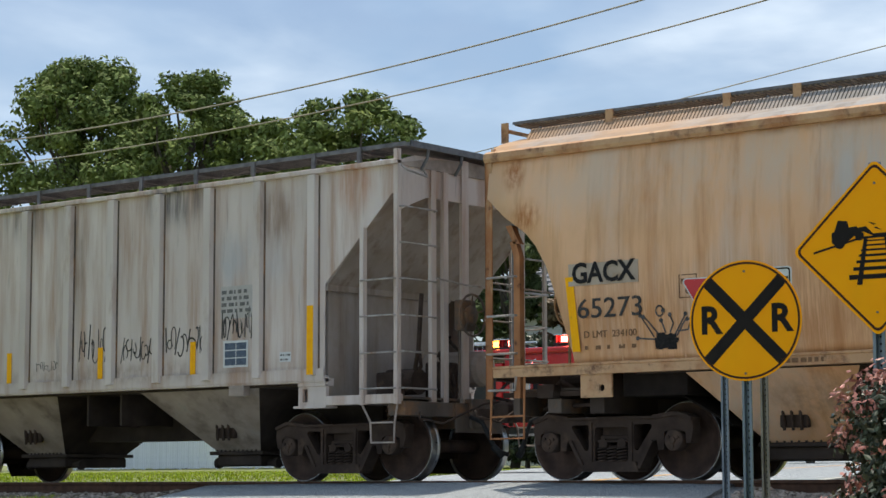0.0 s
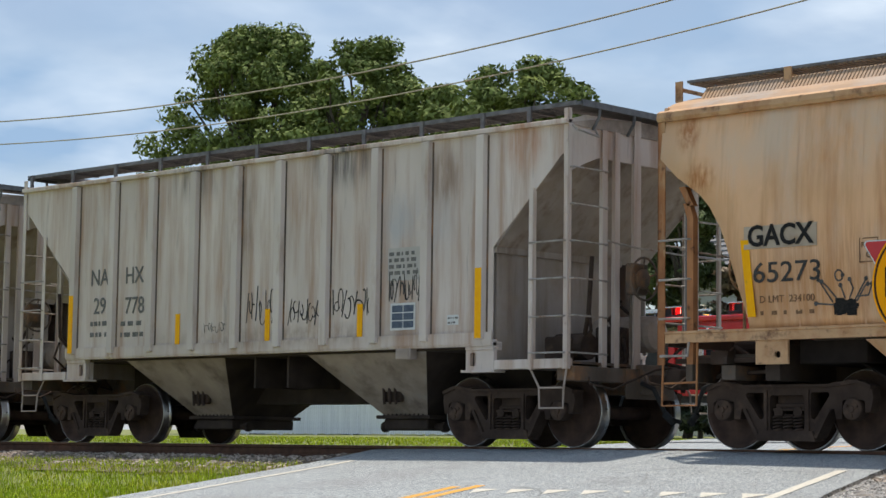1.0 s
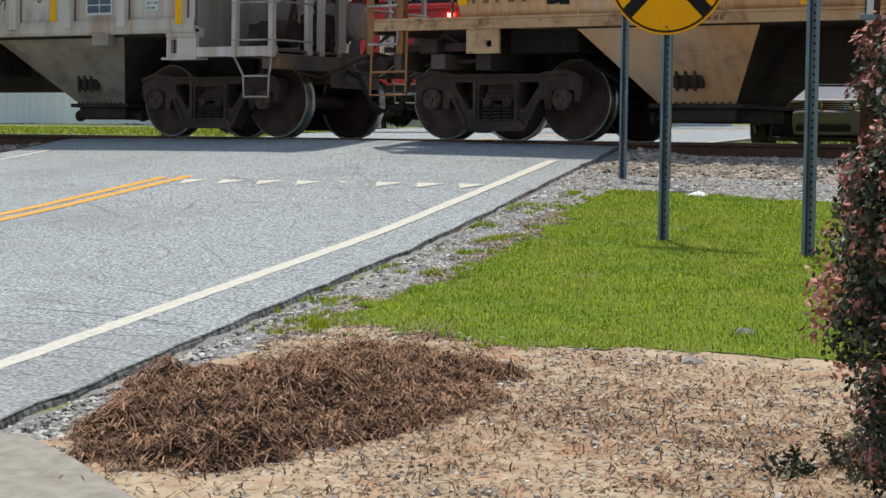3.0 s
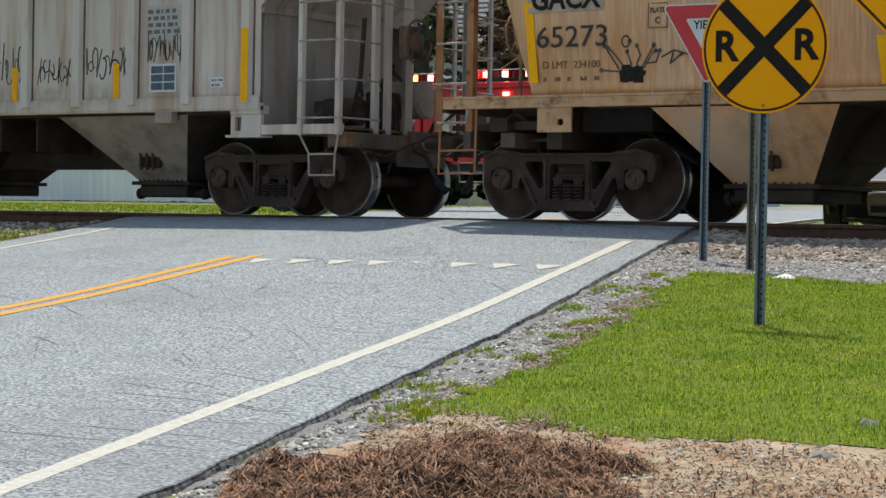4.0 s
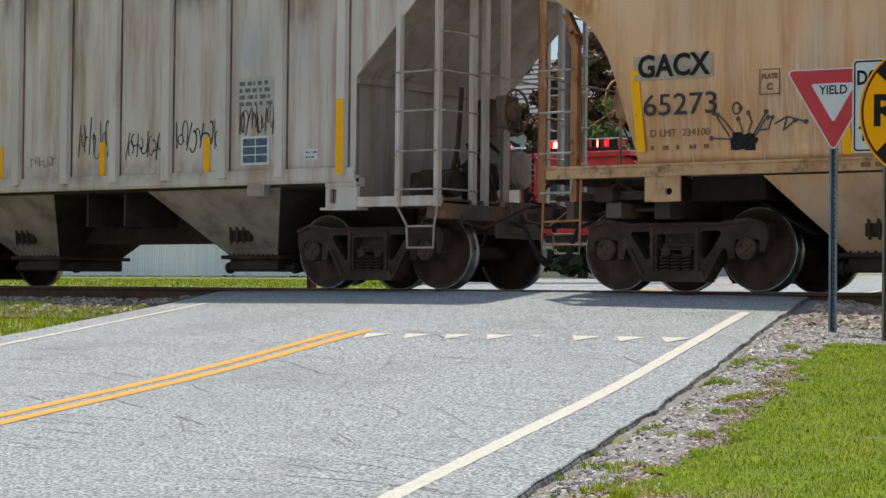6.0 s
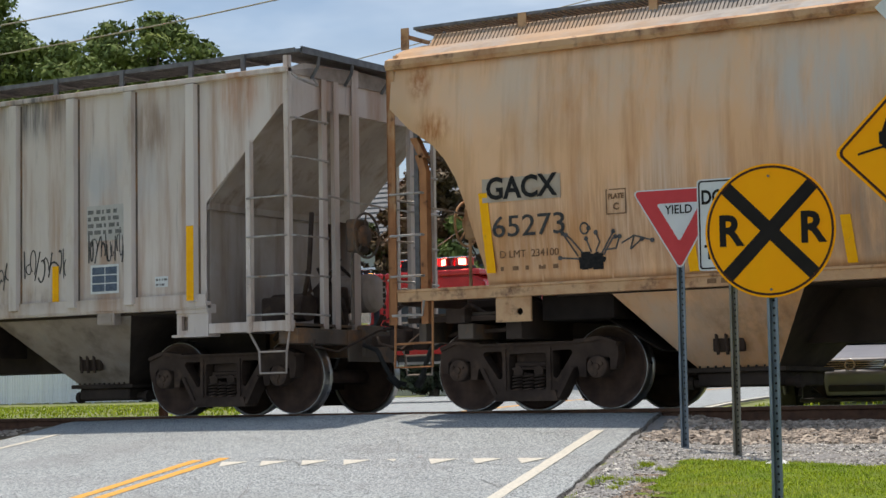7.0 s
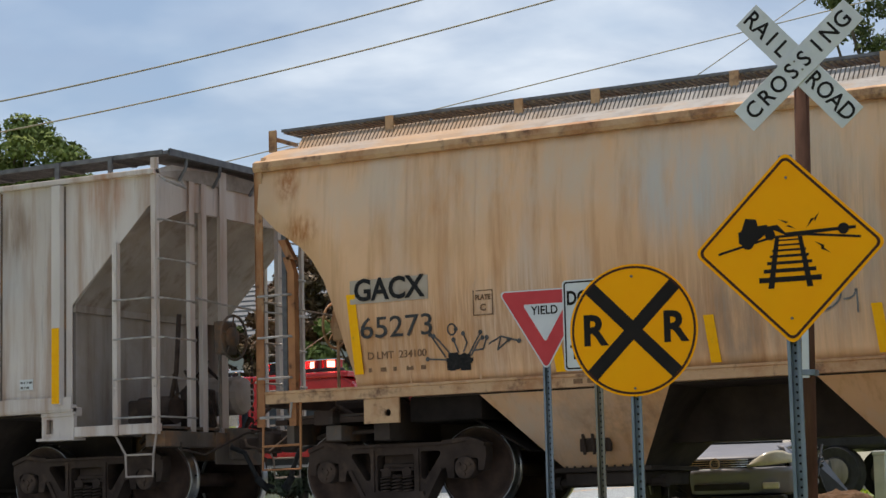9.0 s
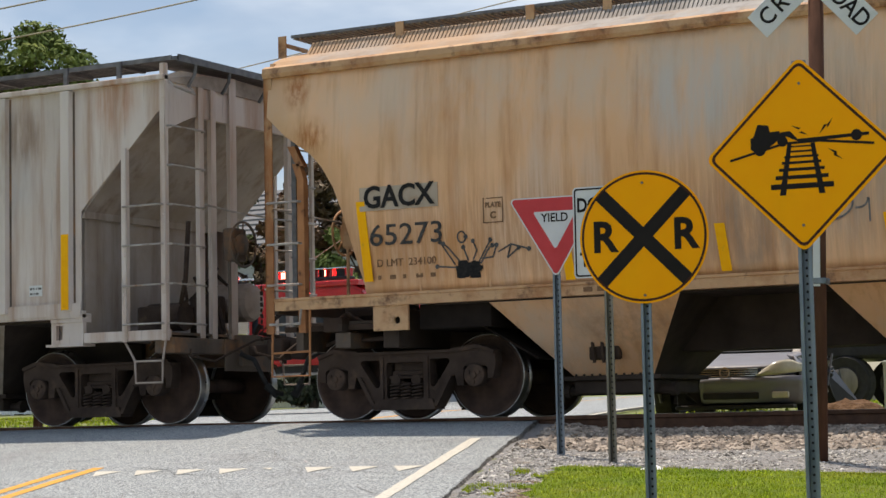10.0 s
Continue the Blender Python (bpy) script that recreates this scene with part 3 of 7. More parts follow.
def frame_data():
    bm = bmesh.new()
    right = [(0.60, 0.735), (0.90, 0.775), (1.04, 0.765), (1.12, 0.70), (1.13, 0.58), (1.10, 0.43), (1.03, 0.42), (1.03, 0.54), (0.97, 0.595),
             (0.79, 0.595), (0.735, 0.54), (0.735, 0.35), (0.655, 0.35), (0.63, 0.47), (0.56, 0.44), (0.395, 0.145), (0.34, 0.11)]
    outer = right + [(-x, z) for x, z in right[::-1]]
    tri = rounded([(0.315, 0.655), (0.60, 0.655), (0.325, 0.275)], 0.035)
    holes = [tri, [(-x, z) for x, z in tri[::-1]], rounded([(-0.235, 0.625), (0.235, 0.625), (0.235, 0.225), (-0.235, 0.225)], 0.03)]
    pierced(bm, outer, holes, -0.085, 0.085)
    # flanges round the top chord, the diagonals and the spring seat
    for s in (-1, 1):
        for p, q in (((s * 1.12, 0.70), (s * 0.92, 0.77)), ((s * 0.92, 0.77), (s * 0.60, 0.735)), ((s * 0.575, 0.46), (s * 0.39, 0.14))):
            d = (Vector(q) - Vector(p)).normalized() * 0.022
            prism(bm, [(p[0] - d.y, p[1] + d.x), (q[0] - d.y, q[1] + d.x), (q[0] + d.y, q[1] - d.x), (p[0] + d.y, p[1] - d.x)], -0.115, 0.1)
        prism(bm, [(s * 0.265, 0.68), (s * 0.305, 0.68), (s * 0.305, 0.22), (s * 0.265, 0.22)], -0.11, 0.09)
    prism(bm, [(-0.60, 0.715), (0.60, 0.715), (0.60, 0.745), (-0.60, 0.745)], -0.115, 0.1)
    prism(bm, [(-0.40, 0.10), (0.40, 0.10), (0.36, 0.215), (-0.36, 0.215)], -0.125, 0.1)
    # bolster end with its friction wedges
    box(bm, -0.215, 0.215, -0.06, 0.1, 0.445, 0.475, 0.008)
    box(bm, -0.20, 0.20, -0.02, 0.1, 0.475, 0.53, 0.015)
    for s in (-1, 1):
        bar(bm, (s * 0.13, -0.07, 0.43), (s * 0.13, 0.05, 0.43), 0.06, 12)
    return data_of("side_frame", bm, M["truck_steel"])


def wheel_data():
    bm = bmesh.new()
    # outer face at negative y, flange towards the middle of the track
    lathe(bm, [(0.0, -0.085), (0.10, -0.085), (0.125, -0.05), (0.15, -0.02), (0.28, 0.012), (0.375, -0.03), (0.405, -0.066), (0.452, -0.07),
               (0.452, 0.055), (0.405, 0.07), (0.375, 0.035), (0.28, 0.04), (0.15, 0.045), (0.10, 0.09), (0.0, 0.09)], 56)
    plate = data_of("wheel", bm, M["wheel_plate"], True)
    bm = bmesh.new()
    lathe(bm, [(0.447, -0.0735), (0.456, -0.066), (0.459, 0.03), (0.470, 0.042), (0.484, 0.055), (0.484, 0.066), (0.470, 0.073), (0.447, 0.0735)], 56, "y", True)
    return plate, data_of("tread", bm, M["tread"], True)


def bearing_data():
    bm = bmesh.new()
    lathe(bm, [(0.0, -0.145), (0.035, -0.145), (0.04, -0.125), (0.115, -0.12), (0.125, -0.11), (0.125, 0.02), (0.1, 0.09), (0.0, 0.09)], 20)
    for k in range(3):
        a = k * 2.094 + 0.5
        bar(bm, (0.072 * math.cos(a), -0.118, 0.072 * math.sin(a)), (0.072 * math.cos(a), -0.142, 0.072 * math.sin(a)), 0.02, 6)
    box(bm, -0.13, 0.13, -0.08, 0.08, 0.10, 0.15, 0.01)
    return data_of("bearing", bm, M["truck_steel"])


def axle_data():
    bm = bmesh.new()
    bar(bm, (0, -0.98, 0), (0, 0.98, 0), 0.085, 16)
    return data_of("axle", bm, M["wheel_plate"], True)


SPRING, FRAME, (WHEEL, TREAD), BEARING, AXLE = spring_data(), frame_data(), wheel_data(), bearing_data(), axle_data()
BASE = 0.88


def bogie(car, x):
    """Two wheelsets, two side frames and the bolster, as parts of the car."""
    for s in (-1, 1):
        put("axle", AXLE, car, (x + s * BASE, 0, 0.457))
        for r in (0, 180):
            k = -1 if r == 0 else 1
            w = put("wheel", WHEEL, car, (x + s * BASE, k * 0.75, 0.457), "brown steel wheel with a bright tread", (0, 0, r))
            put("tread", TREAD, w, (0, 0, 0), "polished steel tread")
    for r in (0, 180):
        k = -1 if r == 0 else 1
        f = put("side_frame", FRAME, car, (x, k * 1.02, 0), "dusty cast steel bogie frame", (0, 0, r))
        for dx in (-0.14, 0, 0.14):
            put("spring", SPRING, f, (dx, -0.05, 0.2))
            put("spring", SPRING, f, (dx, 0.06, 0.2))
        for s in (-1, 1):
            put("bearing", BEARING, f, (s * BASE, 0, 0.457))
    bm = bmesh.new()
    box(bm, x - 0.2, x + 0.2, -1.0, 1.0, 0.45, 0.68, 0.02)
    box(bm, x - 0.55, x - 0.45, -0.75, 0.75, 0.3, 0.4, 0.01)
    box(bm, x + 0.45, x + 0.55, -0.75, 0.75, 0.3, 0.4, 0.01)
    for s in (-1, 1):
        for k in (-1, 1):
            box(bm, x + s * 0.38, x + s * 0.46, k * 0.66, k * 0.84, 0.3, 0.56, 0.01)
    part("bolster", bm, M["truck_steel"], car)


def coupler(car, x, s, mat):
    bm = bmesh.new()
    box(bm, x - 0.25, x + 0.25, -0.075, 0.075, 0.80, 0.93, 0.02)
    k = x + s * 0.32
    box(bm, k - 0.12, k + 0.12, -0.16, 0.10, 0.74, 1.0, 0.04)
    box(bm, k + s * 0.04, k + s * 0.2, 0.04, 0.15, 0.76, 0.98, 0.03)
    bar(bm, (k, 0.06, 0.7), (k, 0.06, 1.04), 0.03, 8)
    part("coupler", bm, mat, car, "grimy cast steel coupler", True)
    bm = bmesh.new()
    pipe(bm, [(x - s * 0.1, -0.25, 0.82), (x + s * 0.1, -0.26, 0.75), (x + s * 0.2, -0.24, 0.55), (x + s * 0.28, -0.2, 0.38), (x + s * 0.42, -0.12, 0.33)], 0.03, 8)
    bar(bm, (x + s * 0.24, -0.22, 0.44), (x + s * 0.36, -0.16, 0.31), 0.045, 8)
    part("brake_hose", bm, M["black_rubber"], car, "black rubber brake hose", True)
    bm = bmesh.new()
    pipe(bm, [(x + s * 0.05, -1.48, 0.86), (x + s * 0.03, -1.46, 0.78), (x + s * 0.04, -1.0, 0.72), (x + s * 0.15, -0.3, 0.98), (x + s * 0.22, -0.05, 1.02)], 0.014, 6)
    part("uncoupling_lever", bm, mat, car, "thin bent uncoupling lever", True)


def hand_brake(car, x, y, z, s, mat):
    """A handwheel on its gear box on the end of a car."""
    bm = bmesh.new()
    pts = [(x, y + 0.27 * math.cos(a), z + 0.27 * math.sin(a)) for a in [k * math.pi / 12 for k in range(25)]]
    pipe(bm, pts, 0.016, 6)
    for k in range(5):
        a = k * 2 * math.pi / 5 + 0.3
        bar(bm, (x - s * 0.03, y, z), (x, y + 0.27 * math.cos(a), z + 0.27 * math.sin(a)), 0.011, 6)
    lathe_at = Matrix.Translation((x - s * 0.03, y, z))
    b2 = bmesh.new()
    lathe(b2, [(0.0, -0.03), (0.12, -0.02), (0.13, 0.0), (0.12, 0.03), (0.0, 0.03)], 20, "x")
    b2.transform(lathe_at)
    tmp = bpy.data.meshes.new("tmp")
    b2.to_mesh(tmp)
    b2.free()
    bm.from_mesh(tmp)
    bpy.data.meshes.remove(tmp)
    wheel = part("brake_wheel", bm, mat, car, "spoked steel hand brake wheel", True)
    bm = bmesh.new()
    box(bm, x - s * 0.05, x - s * 0.2, y - 0.15, y + 0.15, z - 0.2, z + 0.2, 0.03)
    bar(bm, (x - s * 0.12, y - 0.12, z - 0.2), (x - s * 0.12, y - 0.12, 1.05), 0.02, 6)
    part("brake_gear", bm, mat, wheel)


def hopper_bay(car, x, top, bot, zt, zb, yt, yb, mat, gate_mat):
    bm = bmesh.new()
    a = [bm.verts.new(p) for p in ((x - top, -yt, zt), (x + top, -yt, zt), (x + top, yt, zt), (x - top, yt, zt))]
    b = [bm.verts.new(p) for p in ((x - bot, -yb, zb), (x + bot, -yb, zb), (x + bot, yb, zb), (x - bot, yb, zb))]
    bm.faces.new(a)
    bm.faces.new(b[::-1])
    for i in (0, 2):
        j = (i + 1) % 4
        bm.faces.new((a[i], b[i], b[j], a[j]))
    bay = part("hopper_bay", bm, mat, car)
    # end plates coloured dark for shade; the bay's sides keep the car paint
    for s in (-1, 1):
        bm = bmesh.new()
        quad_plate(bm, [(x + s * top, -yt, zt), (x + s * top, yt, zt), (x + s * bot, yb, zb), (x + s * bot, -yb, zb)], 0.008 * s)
        part("bay_end", bm, M["shade_and_grime"], bay, "bay end darkened to imitate shade and grime")
    bm = bmesh.new()
    box(bm, x - bot - 0.1, x + bot + 0.1, -yb - 0.06, yb + 0.06, zb - 0.05, zb, 0.008)
    box(bm, x - bot, x + bot, -yb, yb, zb - 0.2, zb - 0.05, 0.02)
    bar(bm, (x - bot - 0.14, -yb * 0.7, zb - 0.16), (x + bot + 0.14, -yb * 0.7, zb - 0.16), 0.05, 10)
    bar(bm, (x - bot - 0.18, -yb * 0.7, zb - 0.16), (x - bot - 0.12, -yb * 0.7, zb - 0.16), 0.075, 10)
    bar(bm, (x + bot + 0.12, -yb * 0.7, zb - 0.16), (x + bot + 0.18, -yb * 0.7, zb - 0.16), 0.075, 10)
    for k in range(10):
        px = x - bot + (k + 0.5) * bot / 5
        bar(bm, (px, -yb - 0.05, zb), (px, -yb - 0.05, zb + 0.02), 0.012, 6)
    part("outlet_gate", bm, M["shade_and_grime"], bay, "dark outlet gate")
    bm = bmesh.new()
    f = 0.3
    yy, zz = -(yb + (yt - yb) * f), zb + (zt - zb) * f
    box(bm, x - 0.16, x + 0.2, yy - 0.05, yy + 0.03, zz - 0.09, zz + 0.12, 0.02)
    for k in range(3):
        bar(bm, (x - 0.1 + k * 0.11, yy - 0.08, zz + 0.1), (x - 0.08 + k * 0.11, yy - 0.08, zz - 0.12), 0.02, 6)
    part("vibrator_bracket", bm, gate_mat, bay, "rusty dark bracket")
    return bay


def scribble(name, car, x, y, z, w, h, seed, mat, strokes=7, r=0.008, squash=1.0):
    """Loose spray-paint strokes on a side that looks towards -y."""
    rnd = random.Random(seed)
    bm = bmesh.new()
    for k in range(strokes):
        cx = x - w / 2 + (k + 0.5) * w / strokes
        a0, turn = rnd.uniform(0, 6.28), rnd.choice((-1, 1)) * rnd.uniform(2.5, 5.5)
        rx, rz = rnd.uniform(0.25, 0.55) * w / strokes * 1.7, rnd.uniform(0.2, 0.5) * h
        cz = z + rnd.uniform(-0.15, 0.15) * h
        pts = []
        if k % 3 == 0:
            lean = rnd.uniform(-0.1, 0.25) * h
            pts = [(cx - lean / 2, z - h * rnd.uniform(0.35, 0.5)), (cx, z), (cx + lean / 2, z + h * rnd.uniform(0.3, 0.5))]
        for i in range(0 if pts else 12):
            u = i / 11
            a = a0 + turn * u
            pts.append((cx + rx * math.cos(a) + (u - 0.5) * rx * 0.6, cz + rz * math.sin(a) * (1 - 0.4 * u)))
        rr = r * rnd.uniform(0.7, 1.3)
        for (ax, az), (bx, bz) in zip(pts, pts[1:]):
            d = Vector((bx - ax, bz - az))
            n = Vector((-d.y, d.x)).normalized() * rr if d.length > 1e-5 else Vector((rr, 0))
            vs = [bm.verts.new((px, y, pz)) for px, pz in ((ax - n.x, az - n.y), (bx - n.x, bz - n.y), (bx + n.x, bz + n.y), (ax + n.x, az + n.y))]
            bm.faces.new(vs)
    return tagged(part(name, bm, mat, car, "thin black spray-paint scribble"), kind="stuff")


def strokes(name, car, lines, side, r, mat, blobs=False):
    """Spray-paint lines through given points on a side whose y at height z is side(z)."""
    bm = bmesh.new()
    for line in lines:
        for (ax, az), (bx, bz) in zip(line, line[1:]):
            d = Vector((bx - ax, bz - az)).normalized() * r
            q = ((ax - d.x * 0.4 + d.y, az - d.y * 0.4 - d.x), (bx + d.x * 0.4 + d.y, bz + d.y * 0.4 - d.x), (bx + d.x * 0.4 - d.y, bz + d.y * 0.4 + d.x), (ax - d.x * 0.4 - d.y, az - d.y * 0.4 + d.x))
            bm.faces.new([bm.verts.new((px, side(pz) - 0.001, pz)) for px, pz in q])
        if blobs:
            ex, ez = line[-1]
            bm.faces.new([bm.verts.new((ex + 0.026 * math.cos(a), side(ez) - 0.003, ez + 0.026 * math.sin(a))) for a in [k * math.pi / 5 for k in range(10)]])
    return tagged(part(name, bm, mat, car, "thin black spray-paint tag"), kind="stuff")


def bars(name, car, x, y, z, w, rows, pitch, h, mat, seed=0, gap=0.3):
    """Small stencilled lines that cannot be read, as plain bars."""
    rnd = random.Random(seed)
    bm = bmesh.new()
    for r in range(rows):
        px = x - w / 2
        while px < x + w / 2 - h:
            ln = rnd.uniform(0.6, 2.2) * h
            zz = z - r * pitch
            bm.faces.new([bm.verts.new(p) for p in ((px, y, zz - h / 2), (px + ln, y, zz - h / 2), (px + ln, y, zz + h / 2), (px, y, zz + h / 2))])
            px += ln + rnd.uniform(0.3, 1.2) * h * gap * 3
    return tagged(part(name, bm, mat, car, "small stencilled lines"), kind="stuff")


M["rust_post"] = material("heavily_rusted_steel", two((0.24, 0.095, 0.04), (0.44, 0.20, 0.085)), 0.85, 0, 3.5, (1, 1, 0.5), bump=0.4, bump_scale=40,
                          blot=(0.55, 0.38, 0.22), blot_scale=2.0, blot_stretch=(1, 1, 0.35), blot_pos=(0.57, 0.70), blot2=(0.10, 0.045, 0.025), blot2_scale=9, blot2_pos=(0.58, 0.72))
M["rib_paint"] = material("pale_rib_paint", two((0.51, 0.445, 0.40), (0.66, 0.585, 0.54)), 0.62, 0, 1.6, (1, 1, 0.3), bump=0.1, bump_scale=9,
                          blot=(0.32, 0.20, 0.13), blot_scale=3.0, blot_stretch=(1, 1, 0.25), blot_pos=(0.55, 0.8))
M["grime"] = material("dark_weld_grime", two((0.07, 0.055, 0.045), (0.16, 0.125, 0.10)), 0.8, 0, 2.2, (1, 1, 0.3), blot=(0.26, 0.13, 0.06), blot_scale=3, blot_pos=(0.5, 0.7))
# the grey car's paint with the shade of its ends mixed in, plus streaks
M["grey_end_shaded"] = material("streaked_shaded_grey_end_paint", two((0.27, 0.23, 0.205), (0.41, 0.35, 0.315)), 0.7, 0, 1.8, (1, 1, 0.5), bump=0.15, bump_scale=12,
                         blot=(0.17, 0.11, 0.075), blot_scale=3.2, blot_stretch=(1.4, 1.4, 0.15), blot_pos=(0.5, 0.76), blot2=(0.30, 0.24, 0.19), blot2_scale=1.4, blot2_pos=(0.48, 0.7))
# near-black that paints the shade under the cars, with some grime
M["shade_and_grime"] = material("underside_shade_and_grime", two((0.028, 0.020, 0.016), (0.068, 0.049, 0.039)), 0.9, 0, 2.5, bump=0.2, bump_scale=20)
# darker still: deep shade put into the colour, against bounce off the road
M["shade_black"] = material("shade_black_steel", two((0.010, 0.008, 0.007), (0.026, 0.020, 0.017)), 0.95, 0, 3, spec=0.1, bump=0.2, bump_scale=20)
M["black_rubber"] = material("black_rubber", two((0.012, 0.012, 0.012), (0.03, 0.03, 0.03)), 0.7, 0, 8)
M["stencil"] = material("black_stencil_paint", two((0.010, 0.010, 0.011), (0.03, 0.028, 0.026)), 0.8, 0, 30, spec=0.15)
M["stencil_worn"] = material("worn_stencil_paint", two((0.03, 0.03, 0.03), (0.085, 0.08, 0.075)), 0.8, 0, 18, spec=0.15)
M["spray"] = material("thin_black_spray", two((0.035, 0.035, 0.036), (0.13, 0.125, 0.12)), 0.8, 0, 14, spec=0.15)
M["stencil_faint"] = material("faded_stencil_paint", two((0.09, 0.09, 0.09), (0.20, 0.19, 0.18)), 0.7, 0, 30)
M["stencil_brown"] = material("brown_stencil_paint", two((0.14, 0.07, 0.035), (0.25, 0.14, 0.07)), 0.7, 0, 30)
M["patch_grey"] = material("light_grey_patch", two((0.40, 0.375, 0.35), (0.48, 0.455, 0.43)), 0.6, 0, 6)
M["patch_tan"] = material("dull_beige_patch", two((0.36, 0.29, 0.22), (0.47, 0.39, 0.30)), 0.7, 0, 5, (1, 1, 0.4), blot=(0.34, 0.2, 0.1), blot_scale=4, blot_pos=(0.55, 0.75))
M["blue_label"] = material("dark_blue_label", two((0.05, 0.07, 0.11), (0.10, 0.13, 0.18)), 0.5, 0, 25)
M["white_label"] = material("white_label", two((0.55, 0.56, 0.56), (0.66, 0.67, 0.67)), 0.5, 0, 10)
M["grating"] = material("grey_galvanised_grating", two((0.10, 0.10, 0.105), (0.20, 0.20, 0.21)), 0.6, 0.3, 8)
M["slat_steel"] = material("worn_walkway_slats", two((0.20, 0.165, 0.135), (0.34, 0.29, 0.24)), 0.7, 0.1, 6, blot=(0.24, 0.13, 0.07), blot_scale=2, blot_pos=(0.55, 0.7))
M["roof_sheet"] = material("weathered_galvanised_roof", two((0.25, 0.24, 0.23), (0.37, 0.355, 0.34)), 0.7, 0.1, 2.2, (1, 1, 1), bump=0.2, bump_scale=12,
                           blot=(0.17, 0.15, 0.13), blot_scale=4, blot_pos=(0.5, 0.75), blot2=(0.34, 0.23, 0.14), blot2_scale=1.3, blot2_pos=(0.52, 0.72),
                           spots=(((-7.6, -1.2, 4.2), (5.2, 3, 2), (0.46, 0.28, 0.15), 1.0, 0.4, (1, 1, 1)),))
M["pale_steel"] = material("pale_galvanised_rung", two((0.24, 0.21, 0.185), (0.42, 0.39, 0.36)), 0.55, 0.2, 8, blot=(0.22, 0.11, 0.05), blot_scale=5, blot_pos=(0.55, 0.7))


def reflector(car, x, y, z0, z1, w, lean=0.0, tilt_y=0.0):
    bm = bmesh.new()
    z0, z1 = min(z0, z1), max(z0, z1)
    vs = [(x + lean - w / 2, z0), (x + lean + w / 2, z0), (x + w / 2, z1), (x - w / 2, z1)]
    lo = [bm.verts.new((a, y + (tilt_y if i < 2 else 0), b)) for i, (a, b) in enumerate(vs)]
    hi = [bm.verts.new((a, y + (tilt_y if i < 2 else 0) - 0.004, b)) for i, (a, b) in enumerate(vs)]
    bm.faces.new(lo[::-1])
    bm.faces.new(hi)
    for i in range(4):
        j = (i + 1) % 4
        bm.faces.new((lo[i], lo[j], hi[j], hi[i]))
    part("reflector", bm, M["yellow_reflector"], car, "yellow reflective strip")


def ribbed_hopper(label, xc, marks, seed=1):
    """A two-bay covered hopper with flat ribbed sides, built about its middle."""
    car = thing("hopper_car", label, "freight car", (xc, 0, 0), "covered hopper cars of the train")
    P, D = M["grey_steel"], M["grey_dark"]
    side = [(-4.49, 1.31), (4.49, 1.31), (4.49, 2.54), (5.62, 3.63), (5.72, 3.66), (5.72, 4.04), (-5.72, 4.04), (-5.72, 3.66), (-5.62, 3.63), (-4.49, 2.54)]
    for k in (-1, 1):
        body = part("side_sheet", prism(bmesh.new(), side, k * 1.56, k * 1.575), P, car, "weathered grey side sheet with rust streaks")
        for u in (-4.31, -3.33, -2.39, -1.41, -0.46, 0.46, 1.41, 2.39, 3.33, 4.31):
            bm = bmesh.new()
            prism(bm, [(u - 0.07, k * 1.575), (u - 0.062, k * 1.66), (u + 0.062, k * 1.66), (u + 0.07, k * 1.575)], 1.36, 3.99, "xy")
            rib = part("rib", bm, M["rib_paint"], body)
            for e in (-1, 1):
                bm = bmesh.new()
                prism(bm, [(u + e * 0.068, k * 1.575), (u + e * 0.068, k * 1.586), (u + e * (0.095 if e > 0 else 0.085), k * 1.577)][::e * k], 1.36, 3.98, "xy")
                part("rib_weld", bm, M["grime"], rib, "grimy weld bead")
        bm = bmesh.new()
        box(bm, -5.75, 5.75, k * 1.53, k * 1.645, 4.0, 4.065, 0.01)
        part("top_chord", bm, P, car)
        bm = bmesh.new()
        box(bm, -4.5, 4.5, k * 1.5, k * 1.60, 1.27, 1.36, 0.008)
        box(bm, -4.5, 4.5, k * 1.60, k * 1.612, 1.30, 1.45)
        part("side_sill", bm, P, car)
        bm = bmesh.new()
        yb = sorted((k * 1.46, k * 0.95))
        for i in range(24):
            y = yb[0] + (i + 0.5) * (yb[1] - yb[0]) / 24
            box(bm, -5.75, 5.75, y - 0.004, y + 0.004, 4.262, 4.295)
        for i in range(116):
            x = -5.75 + i * 0.1
            box(bm, x - 0.003, x + 0.003, yb[0], yb[1], 4.258, 4.285)
        box(bm, -5.75, 5.75, yb[0] - 0.01, yb[0] + 0.01, 4.25, 4.305)
        box(bm, -5.75, 5.75, yb[1] - 0.01, yb[1] + 0.01, 4.25, 4.305)
        board = part("running_board", bm, M["grating"], car, "grey steel grating walkway")
        for u in (-5.7, -4.6, -3.5, -2.4, -1.3, -0.2, 0.9, 2.0, 3.1, 4.2, 5.0):
            bm = bmesh.new()
            box(bm, u - 0.03, u + 0.03, k * 1.47, k * 1.5, 4.06, 4.3)
            box(bm, u - 0.03, u + 0.03, k * 1.0, k * 1.48, 4.225, 4.255)
            part("board_post", bm, M["grating"], board)
    bm = bmesh.new()
    n = 9
    ys = [(-1.53 + 3.06 * i / (n - 1)) for i in range(n)]
    prof = [(y, 4.03 + 0.16 * (1 - (y / 1.53) ** 2)) for y in ys]
    prism(bm, prof + [(1.53, 4.0), (-1.53, 4.0)], -5.72, 5.72, "yz")
    roof = part("roof", bm, D, car, "grimy grey arched roof")
    for u in (-3.9, -1.3, 1.3, 3.9):
        bm = bmesh.new()
